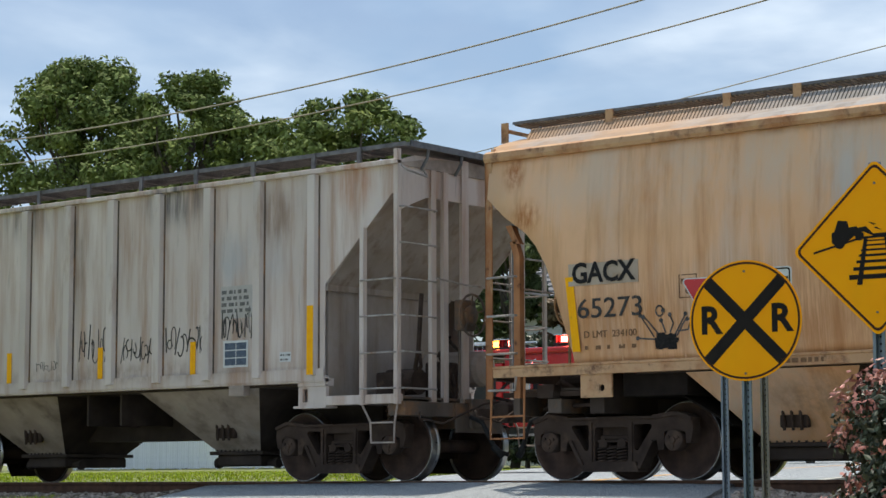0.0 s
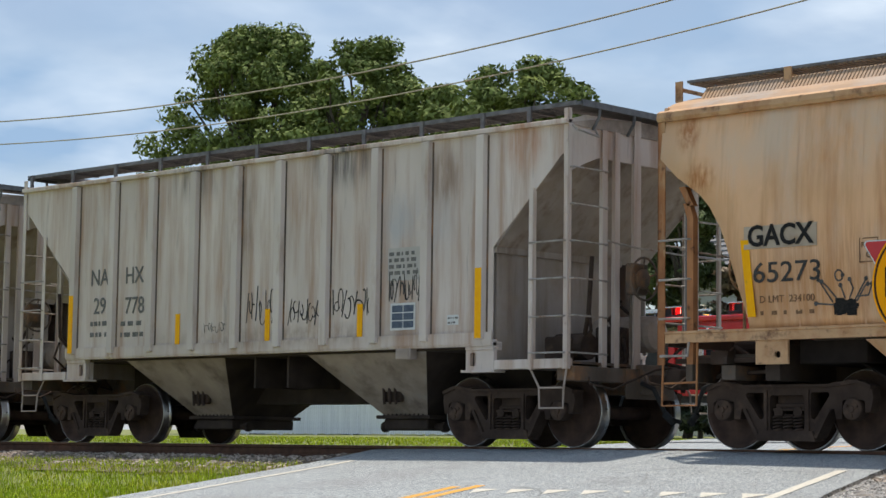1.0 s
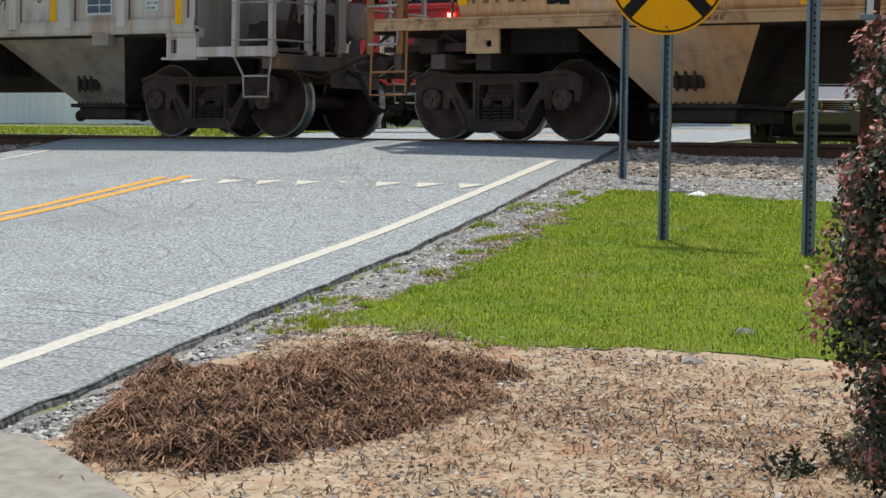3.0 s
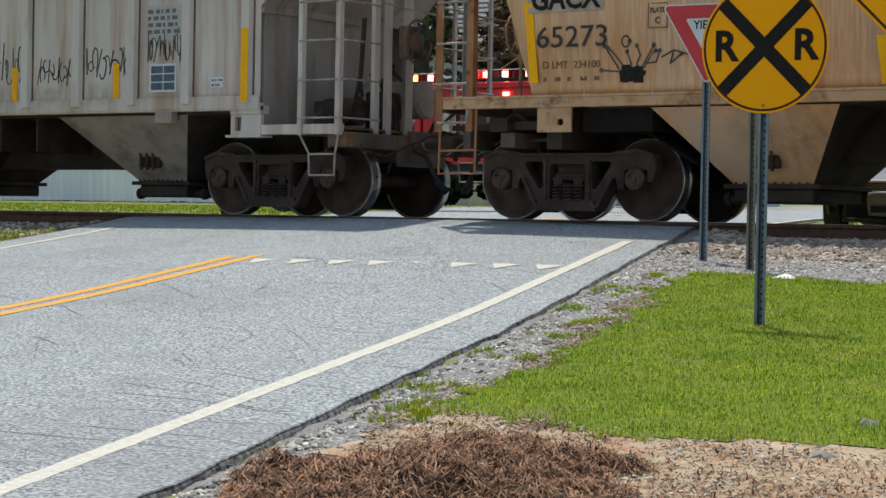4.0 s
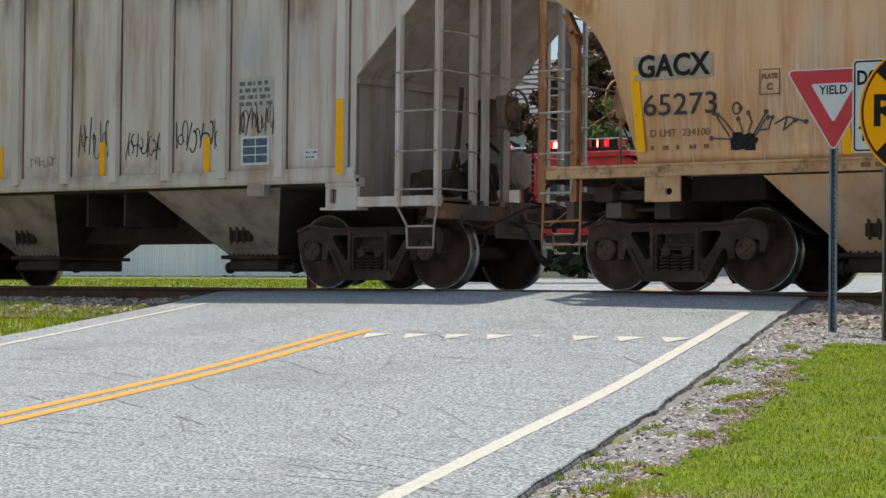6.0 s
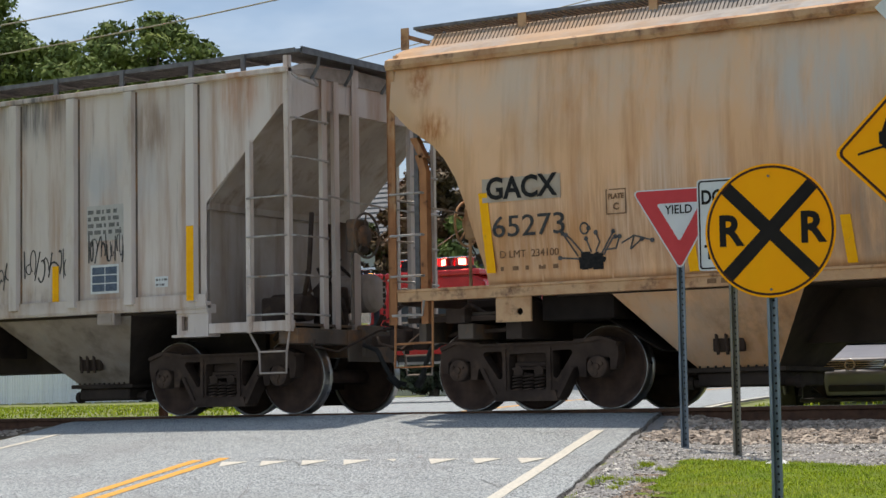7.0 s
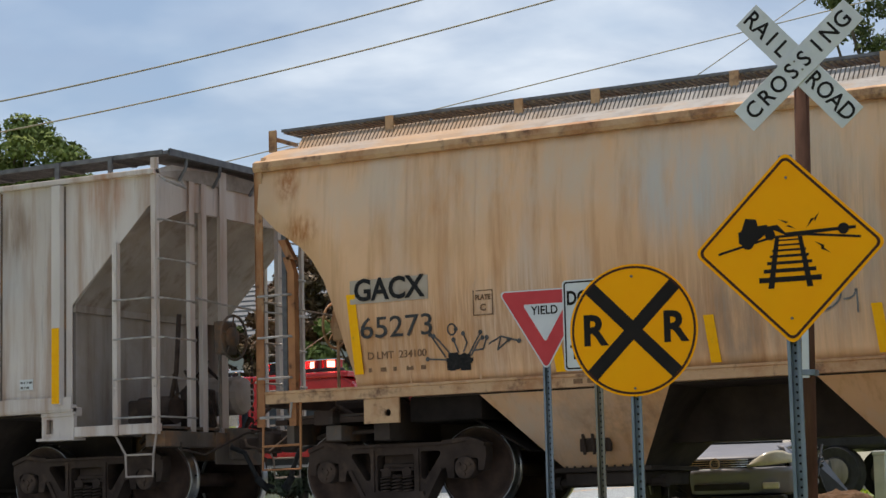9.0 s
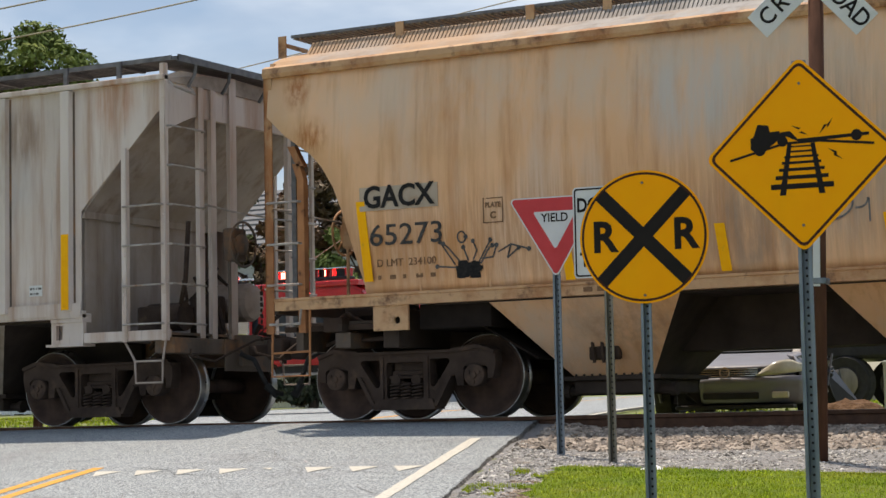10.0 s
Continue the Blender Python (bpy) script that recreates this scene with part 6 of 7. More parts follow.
def blades(name, label, pts, h, w, mat, lean=0.5, category="grass"):
    n = len(pts)
    a = RNG.uniform(0, 6.283, n)
    d = np.stack([np.cos(a), np.sin(a), np.zeros(n)], -1)
    q = np.stack([-np.sin(a), np.cos(a), np.zeros(n)], -1)
    hh = (h * RNG.uniform(0.5, 1.3, n))[:, None]
    ln = RNG.uniform(0.05, lean, n)[:, None]
    up = np.array([0, 0, 1.0])
    ww = (w * RNG.uniform(0.7, 1.3, n))[:, None]
    v = np.stack([pts - q * ww, pts + q * ww, pts + up * hh * 0.6 + d * hh * ln * 0.4 + q * ww * 0.7, pts + up * hh * 0.6 + d * hh * ln * 0.4 - q * ww * 0.7,
                  pts + up * hh * (1 - 0.35 * ln) + d * hh * ln], 1)
    i = np.arange(n)[:, None] * 5
    f = [tuple(r) for r in np.concatenate([i, i + 1, i + 2, i + 3], 1).tolist()] + [tuple(r) for r in np.concatenate([i + 3, i + 2, i + 4], 1).tolist()]
    return tagged(put(name, mesh_np(name, v.reshape(-1, 3), f, mat)), label, category, kind="stuff")


def lawn_spot(x, y):
    return in_lawn(x, y) and noise.noise((x * 0.9, y * 0.9, 4)) + 0.6 * noise.noise((x * 5, y * 5, 4)) > -1.1


def tuft_spot(x, y):
    d = x - road_x(y) - 4.5
    return -0.1 < d < 2.2 and noise.noise((x * 1.6, y * 1.6, 14)) + 0.7 * noise.noise((x * 7, y * 7, 4)) > 0.36 and not in_lawn(x, y) and -12.8 < y < -5.3


def dirt_tuft(x, y):
    return in_dirt(x, y) and noise.noise((x * 1.1, y * 2.2, 24)) > 0.5 and y > -13.2


def left_verge(x, y):
    d = road_x(y) - 4.3 - x
    return d > 0.15 and -12 < y < -2.5 + wob(x, y, 0.7, 0.9) and noise.noise((x * 0.8, y * 0.8, 34)) > -0.5


blades("grass", "short bright green mown grass", scatter(175000, 4.3, 13.0, -12.7, -4.9, lawn_spot, 0.026), 0.032, 0.0024, M["grass"], 1.3)
blades("grass_tufts", "small green tufts in the gravel", scatter(5200, 3.4, 9.5, -12.8, -5.3, tuft_spot, 0.015), 0.042, 0.0022, M["grass"])
blades("grass_tufts", "sparse green tufts on bare dirt", scatter(900, 7, 12, -13.2, -12.0, dirt_tuft, 0.02), 0.055, 0.003, M["grass"])
blades("verge_grass", "uneven green verge grass by the road", scatter(30000, -14, -1.5, -9, -1.7, left_verge, 0.0), 0.085, 0.005, M["grass"], 0.7)


def far_verge(x, y):
    return x > road_x(y) + 4.3 or x < road_x(y) - 4.6 - 0.26 * min(26, max(0, y - 4))


blades("meadow_grass", "taller green grass beyond the track", scatter(42000, -60, 8, 3.0, 32, far_verge, 0.0), 0.06, 0.014, M["grass"], 0.7)


def mound(x, y):
    """Height of the heap of pine straw."""
    if on_apron(x, y):
        return 0.0
    u, w = (x - 8.34) * 0.98 + (y + 14.12) * 0.18, -(x - 8.34) * 0.18 + (y + 14.12) * 0.98
    r = (u / 0.76) ** 2 + (w / 1.38) ** 2 + 0.6 * noise.noise((x * 2.0, y * 2.0, 8)) + 0.3 * noise.noise((x * 6, y * 6, 8))
    return (0.105 + 0.11 * noise.noise((x * 3, y * 3, 1)) + 0.06 * noise.noise((x * 9, y * 9, 1))) * max(0, 1 - r) ** 0.8


def straw_heap():
    heap = thing("straw_heap", "low heap of brown pine straw mulch on the ground", "mulch heap")
    st, v, f, ids = 0.07, [], [], {}
    for j in range(60):
        for i in range(44):
            x, y = 6.8 + i * st, -16.0 + j * st
            if mound(x + st / 2, y + st / 2) > 0.004:
                q = []
                for a, b in ((i, j), (i + 1, j), (i + 1, j + 1), (i, j + 1)):
                    if (a, b) not in ids:
                        px, py = 6.8 + a * st, -16.0 + b * st
                        ids[(a, b)] = len(v)
                        v.append((px, py, ground_z(px, py) + 0.01 + mound(px, py) * 0.9 + 0.015 * noise.noise((px * 9, py * 9, 0))))
                    q.append(ids[(a, b)])
                f.append(q)
    put("heap_bed", mesh_np("heap_bed", v, f, M["mulch_bed"], True), heap)
    pts = []
    while len(pts) < 24000:
        x, y = RNG.uniform(6.8, 11.0), RNG.uniform(-16.0, -12.3)
        m = mound(x, y)
        if m > 0.004 or (not on_apron(x, y) and x > road_x(y) + 5.2 and RNG.uniform() < 0.42 * math.exp(-abs(y + 13.8) * 0.7)):
            pts.append((x, y, ground_z(x, y) + 0.016 + m * 0.9))
    pts = np.array(pts)
    n = len(pts)
    a = RNG.uniform(0, 6.283, n)
    el = RNG.normal(0.12, 0.3, n)
    ln = RNG.uniform(0.02, 0.085, n)[:, None]
    d = np.stack([np.cos(a) * np.cos(el), np.sin(a) * np.cos(el), np.sin(el)], -1)
    q = np.stack([-np.sin(a), np.cos(a), np.zeros(n)], -1) * 0.0021
    bow = np.array([0, 0, 1.0]) * ln * RNG.uniform(0, 0.35, n)[:, None]
    up = np.array([0, 0, 0.012])
    v = np.stack([pts - d * ln - q, pts - d * ln + q, pts + bow + up + q * 1.3, pts + bow + up - q * 1.3, pts + d * ln + q * 0.4, pts + d * ln - q * 0.4], 1)
    i = np.arange(n)[:, None] * 6
    f = np.concatenate([np.concatenate([i, i + 1, i + 2, i + 3], 1), np.concatenate([i + 3, i + 2, i + 4, i + 5], 1)])
    tagged(put("straw", mesh_np("straw", v.reshape(-1, 3), f, M["needle"]), heap), "loose brown needles", kind="stuff")


straw_heap()


def flakes(name, label, pts, size, mat):
    """Flat scraps of bark and leaf lying on the ground."""
    n = len(pts)
    a = RNG.uniform(0, 6.283, n)
    t = np.stack([np.cos(a), np.sin(a), RNG.normal(0, 0.25, n)], -1) * (size * RNG.uniform(0.5, 1.5, n))[:, None]
    b = np.stack([-np.sin(a), np.cos(a), RNG.normal(0, 0.35, n)], -1) * (size * RNG.uniform(0.15, 0.55, n))[:, None]
    v = np.stack([pts - t, pts - b, pts + t, pts + b], 1)
    v[:, :, 2] = np.maximum(v[:, :, 2], pts[:, None, 2] - 0.004)
    tagged(put(name, mesh_np(name, v.reshape(-1, 3), np.arange(n * 4).reshape(n, 4), mat)), label, "litter", kind="stuff")


def litter_spot(x, y):
    return in_dirt(x, y) and noise.noise((x * 1.3, y * 1.3, 44)) > -0.35 + 0.12 * (y + 13) * (y < -13) * -1


flakes("leaf_litter", "dry brown bark and leaf litter over the dirt", scatter(15000, 7.0, 12.5, -17, -12.0, litter_spot, 0.033), 0.011, M["litter"])
flakes("leaf_litter", "dry brown litter in the gravel", scatter(9000, 4.6, 8.5, -13.5, -6.0, lambda x, y: shoulder(x, y) and x - road_x(y) > 4.9 + wob(x, y, 2, 0.3), 0.03), 0.013, M["litter"])


def driveway():
    edge = [(6.2, -16.2), (7.3, -15.45), (7.96, -15.32), (8.4, -15.5), (8.75, -15.68), (9.3, -15.95), (10.2, -16.5), (11.5, -17.6), (12.5, -19.0), (12.6, -22.0), (5.5, -22.0), (5.9, -17.5)]
    v = [(x, y, ground_z(x, y) + 0.05) for x, y in edge] + [(x, y, ground_z(x, y) - 0.06) for x, y in edge]
    n = len(edge)
    f = [list(range(n))] + [[i, i + n, (i + 1) % n + n, (i + 1) % n] for i in range(n)]
    tagged(put("driveway", mesh_np("driveway", v, f, M["concrete"])), "pale worn concrete driveway apron", "driveway", kind="structure")


driveway()


M["crack"] = material("dark_asphalt_crack", two((0.12, 0.12, 0.12), (0.22, 0.22, 0.22)), 0.95, 0, 14)


def cracks():
    """Fine dark cracks that wander over the asphalt."""
    rnd = random.Random(3)
    v, f = [], []
    for k in range(430):
        y = -2.4 - 12.6 * rnd.random() ** 1.2
        o = rnd.uniform(-3.5, 4.2)
        ang = rnd.choice((rnd.uniform(-0.3, 0.3), rnd.uniform(-0.35, 0.25), rnd.uniform(1.2, 1.9)))
        ln = rnd.uniform(0.25, 1.5)
        n = int(ln / 0.06)
        w = rnd.uniform(0.002, 0.006)
        base = len(v)
        for i in range(n):
            ang += rnd.uniform(-0.22, 0.22)
            o += 0.06 * math.cos(ang)
            y += 0.06 * math.sin(ang) * 0.8
            u = o / 4.35
            z = road_z(y) + 0.03 * (1 - u * u) - 0.03 + 0.003
            v += [(road_x(y) + o, y - w, z), (road_x(y) + o, y + w, z)]
        f += [(base + 2 * i, base + 2 * i + 2, base + 2 * i + 3, base + 2 * i + 1) for i in range(n - 1)]
    tagged(put("road_cracks", mesh_np("road_cracks", v, f, M["crack"])), "fine dark cracks in the asphalt", "cracks", kind="stuff")


cracks()


# ---- plants ----
def leaf_cloud(centres, radii, n, size, squash=0.8, shell=0.5):
    """Leaf quads gathered in clumps round the given centres."""
    cs, rs = np.array(centres), np.array(radii)
    w = rs ** 2
    idx = RNG.choice(len(cs), n, p=w / w.sum())
    d = RNG.normal(size=(n, 3))
    d /= np.linalg.norm(d, axis=1)[:, None]
    r = (shell + (1 - shell) * RNG.uniform(0, 1, n) ** 0.6) * rs[idx]
    p = cs[idx] + d * r[:, None] * np.array([1, 1, squash])
    nrm = d + RNG.normal(scale=0.7, size=(n, 3)) + np.array([0, 0, 0.4])
    nrm /= np.linalg.norm(nrm, axis=1)[:, None]
    t = np.cross(nrm, RNG.normal(size=(n, 3)))
    t /= np.linalg.norm(t, axis=1)[:, None]
    b = np.cross(nrm, t)
    s = (size * RNG.uniform(0.6, 1.3, n))[:, None]
    v = np.stack([p - t * s, p + b * s * 0.5 - nrm * s * 0.1, p + t * s, p - b * s * 0.5 - nrm * s * 0.1], 1)
    f = np.arange(n * 4).reshape(n, 4)
    return v.reshape(-1, 3), f


def limb(bm, p, q, r0, r1, rnd, n=5):
    p, q = Vector(p), Vector(q)
    pts = [p.lerp(q, i / n) + Vector((rnd.uniform(-1, 1), rnd.uniform(-1, 1), rnd.uniform(-0.5, 0.5))) * (q - p).length * 0.04 * (0 < i < n) for i in range(n + 1)]
    for i in range(n):
        bar(bm, pts[i], pts[i + 1], r0 + (r1 - r0) * i / n, 7, r0 + (r1 - r0) * (i + 1) / n)


def tree(label, x, y, height, width, crown_low, seed, leaves=9000, leaf=0.2, mat="leaf", clumps=46, group="trees behind the railway"):
    rnd = random.Random(seed)
    z0 = ground_z(x, y)
    t = thing("tree", label, "tree", (x, y, z0), group)
    bm = bmesh.new()
    limb(bm, (0, 0, -0.2), (rnd.uniform(-0.3, 0.3), rnd.uniform(-0.3, 0.3), height * 0.62), height * 0.022, height * 0.008, rnd, 6)
    cs, rs = [], []
    for k in range(clumps):
        u = rnd.random()
        zz = crown_low + (height - crown_low) * u
        prof = math.sin(math.pi * min(1, 0.12 + 0.83 * u)) ** 0.7
        a = rnd.uniform(0, 6.283)
        rr = width / 2 * prof * rnd.uniform(0.35, 1.0)
        r = width * rnd.uniform(0.045, 0.095)
        cs.append((rr * math.cos(a), rr * math.sin(a), zz - r * 0.5))
        rs.append(r)
        if k % 4 == 0:
            s = (0, 0, max(crown_low * 0.7, zz * 0.62))
            limb(bm, s, cs[-1], height * 0.007, height * 0.002, rnd, 4)
    trunk = part("trunk", bm, M["bark"], t, "grey-brown trunk and limbs")
    v, f = leaf_cloud(cs, rs, leaves, leaf, 0.75, 0.25)
    tagged(put("crown", mesh_np("crown", v, f, M[mat]), t), "ragged leafy crown with gaps", kind="stuff")


tree("tall broad oak tree with dense ragged green crown", -66.2, 50, 21.5, 12.8, 5.0, 1, 56000, 0.165, clumps=300)
tree("tall narrow green tree with pointed crown", -59.2, 50, 19.8, 11.4, 4.6, 2, 38000, 0.165, clumps=200)
tree("round green tree with dense crown", -53.0, 51, 17.0, 10.2, 4.6, 3, 30000, 0.165, clumps=170)
tree("round green tree with dense crown", -48.2, 50, 17.4, 10.8, 4.6, 4, 34000, 0.165, clumps=190)
tree("tall sparse pine tree with open clumped crown", -3.4, 36, 15.6, 7.4, 6.0, 5, 15000, 0.10, "leaf_pine", 74)
for i, (x, y, h, w, m) in enumerate(((-30.5, 39, 9.0, 5.6, "leaf_pine"), (-26.6, 40, 8.8, 5.6, "leaf_autumn"), (-23.0, 39, 8.0, 5.4, "leaf"), (-34.5, 41, 8.4, 5.8, "leaf_pine"), (-28.4, 37, 4.6, 4.6, "leaf_dark"), (-24.2, 36.5, 4.2, 4.4, "leaf_dark"), (-19.0, 40, 7.5, 5.0, "leaf"), (-3.0, 46, 4.6, 6.5, "leaf_dark"), (2.6, 47, 4.2, 6.5, "leaf_dark"), (8.0, 46, 4.6, 6.5, "leaf_pine"))):
    tree("low bushy tree behind the road", x, y, h, w, 0.6, 20 + i, 26000, 0.14, m, 130, "low trees behind the crossing")


def shrub():
    t = thing("shrub", "dense dark shrub with pinkish-red young leaves", "shrub", (11.57, -14.43, ground_z(11.57, -14.43)))
    rnd = random.Random(8)
    bm = bmesh.new()
    cs, rs, tip, tr = [], [], [], []
    for k in range(560):
        u = rnd.random()
        a = rnd.uniform(0, 6.283)
        prof = 0.625 * (1 - 0.22 * abs(2 * u - 0.9) ** 1.6)
        rr = prof * rnd.uniform(0.3, 1.0) ** 0.5
        c = (rr * math.cos(a), rr * math.sin(a), 0.12 + 1.48 * u)
        cs.append(c)
        rs.append(rnd.uniform(0.09, 0.16))
        if rr > 0.37:
            k2 = 1 + rnd.uniform(0.08, 0.24)
            tip.append((c[0] * k2, c[1] * k2, c[2] + rnd.uniform(0.0, 0.09)))
            tr.append(rnd.uniform(0.03, 0.07))
        if k % 9 == 0:
            limb(bm, (rnd.uniform(-0.08, 0.08), rnd.uniform(-0.08, 0.08), -0.05), c, 0.016, 0.004, rnd, 4)
    part("stem", bm, M["bark"], t)
    v, f = leaf_cloud(cs, rs, 80000, 0.017, 0.9, 0.2)
    tagged(put("foliage", mesh_np("foliage", v, f, M["leaf_dark"]), t), "dark green and purple leaves", kind="stuff")
    v, f = leaf_cloud(tip, tr, 14000, 0.015, 1.0, 0.1)
    tagged(put("young_foliage", mesh_np("young_foliage", v, f, M["leaf_pink"]), t), "pinkish young shoots", kind="stuff")
    for i, (x, y, h) in enumerate(((10.72, -13.95, 0.20), (10.86, -14.15, 0.17), (10.62, -14.25, 0.12), (10.95, -13.9, 0.2))):
        s = thing("weed", "small dry brown weed beside the shrub", "plant", (x, y, ground_z(x, y)), "dry weeds by the shrub")
        bm = bmesh.new()
        cc, cr = [], []
        for k in range(9):
            a = rnd.uniform(0, 6.283)
            e = (0.09 * math.cos(a), 0.09 * math.sin(a), h * rnd.uniform(0.5, 1.0))
            limb(bm, (0, 0, -0.02), e, 0.004, 0.0015, rnd, 3)
            for q in (0.5, 0.75, 1.0):
                cc.append((e[0] * q, e[1] * q, e[2] * q))
                cr.append(0.03)
        part("stem", bm, M["bark"], s)
        v, f = leaf_cloud(cc, cr, 260, 0.014, 1.0, 0.1)
        tagged(put("leaves", mesh_np("leaves", v, f, M["leaf_autumn"] if i % 2 else M["leaf_dark"]), s), kind="stuff")


shrub()


# ---- beyond the track ----
M["fence_white"] = material("white_fence_paint", two((0.74, 0.76, 0.78), (0.84, 0.85, 0.86)), 0.6, 0, 5, per_object=0.06)
M["siding"] = material("grey_siding", two((0.42, 0.43, 0.44), (0.52, 0.53, 0.54)), 0.7, 0, 3, (1, 1, 8))
M["shingle"] = material("grey_shingles", two((0.16, 0.165, 0.175), (0.24, 0.245, 0.255)), 0.9, 0, 8, (1, 1, 4), bump=0.3, bump_scale=25)
M["window"] = material("dark_window_glass", two((0.02, 0.025, 0.03), (0.05, 0.06, 0.07)), 0.08, 0, 2, rough_var=0.03)
M["engine_red"] = material("red_engine_paint", two((0.42, 0.018, 0.022), (0.55, 0.03, 0.03)), 0.25, 0, 3, coat=0.6, rough_var=0.05)
M["chrome"] = material("bright_chrome", two((0.6, 0.62, 0.64), (0.75, 0.76, 0.77)), 0.15, 1.0, 4, rough_var=0.05)
M["red_lens"] = material("red_lamp_lens", two((0.35, 0.01, 0.012), (0.5, 0.02, 0.02)), 0.15, 0, 4)
M["red_glow"] = material("lit_red_lamp", two((1.0, 0.06, 0.05), (1.0, 0.10, 0.07)), 0.3, 0, 4, emit=16)
M["amber_glow"] = material("lit_amber_lamp", two((1.0, 0.30, 0.04), (1.0, 0.36, 0.05)), 0.3, 0, 4, emit=9)
M["silver_paint"] = material("silver_car_paint", two((0.175, 0.18, 0.21), (0.215, 0.22, 0.25)), 0.45, 0.0, 3, coat=0.12, rough_var=0.05)
M["headlamp"] = material("cloudy_headlamp", two((0.48, 0.46, 0.38), (0.66, 0.63, 0.52)), 0.2, 0, 8)
M["tyre"] = material("tyre_rubber", two((0.018, 0.018, 0.018), (0.035, 0.034, 0.033)), 0.8, 0, 9)
M["black_plastic"] = material("black_plastic", two((0.012, 0.012, 0.013), (0.028, 0.028, 0.03)), 0.45, 0, 6)
M["soil_clod"] = material("torn_up_soil", two((0.10, 0.055, 0.03), (0.22, 0.13, 0.075)), 0.95, 0, 14, bump=0.8, bump_scale=40)
M["wire"] = material("weathered_wire", two((0.24, 0.215, 0.16), (0.40, 0.36, 0.27)), 0.6, 0.1, 3)
M["brick_red"] = material("red_brick", two((0.26, 0.08, 0.055), (0.36, 0.13, 0.09)), 0.85, 0, 6, per_object=0.15)


def picket_fence():
    fence = thing("picket_fence", "white painted wooden picket fence on the grass", "fence", (0, 45, 0))
    bm = bmesh.new()
    prism(bm, [(-0.06, 0.06), (0.06, 0.06), (0.06, 1.42), (0.0, 1.54), (-0.06, 1.42)], -0.012, 0.012)
    pk = data_of("picket", bm, M["fence_white"])
    x0, x1 = -66.0, -27.0
    for i in range(int((x1 - x0) / 0.145)):
        x = x0 + i * 0.145
        put("picket", pk, fence, (x, -0.03, ground_z(x, 45) + random.Random(i).uniform(-0.02, 0.02)))
    z = ground_z(-45, 45)
    for zz in (0.35, 0.9):
        part("fence_rail", box(bmesh.new(), x0, x1, 0.0, 0.04, z + zz, z + zz + 0.09), M["fence_white"], fence)
    for i in range(17):
        x = x0 + i * 2.4
        part("fence_post", box(bmesh.new(), x - 0.05, x + 0.05, 0.0, 0.1, z - 0.2, z + 1.4), M["fence_white"], fence)


picket_fence()


def house():
    x, y = -33.5, 56
    z = ground_z(x, y)
    h = thing("house", "grey-sided house with a grey shingled gable roof", "house", (x, y, z))
    part("wall", box(bmesh.new(), -7, 7, -4, 4, -0.2, 6.6), M["siding"], h)
    bm = bmesh.new()
    prism(bm, [(-4.6, 6.4), (4.6, 6.4), (4.6, 6.6), (0, 9.7), (-4.6, 6.6)], -7.5, 7.5, "yz")
    roof = part("roof", bm, M["shingle"], h, "grey shingled gable roof")
    for k in range(12):
        u = k / 12
        bm = bmesh.new()
        box(bm, -7.5, 7.5, -4.62 + 4.6 * u, -4.56 + 4.6 * u, 6.6 + 3.1 * u, 6.66 + 3.1 * u)
        part("shingle_course", bm, M["shingle"], roof)
    for ux in (-4.5, -1.5, 1.5, 4.5):
        for uz in (1.2, 4.2):
            w = part("window", box(bmesh.new(), ux - 0.55, ux + 0.55, -4.06, -4.0, uz, uz + 1.4), M["fence_white"], h)
            part("pane", box(bmesh.new(), ux - 0.46, ux + 0.46, -4.075, -4.06, uz + 0.08, uz + 1.32), M["window"], w)


house()


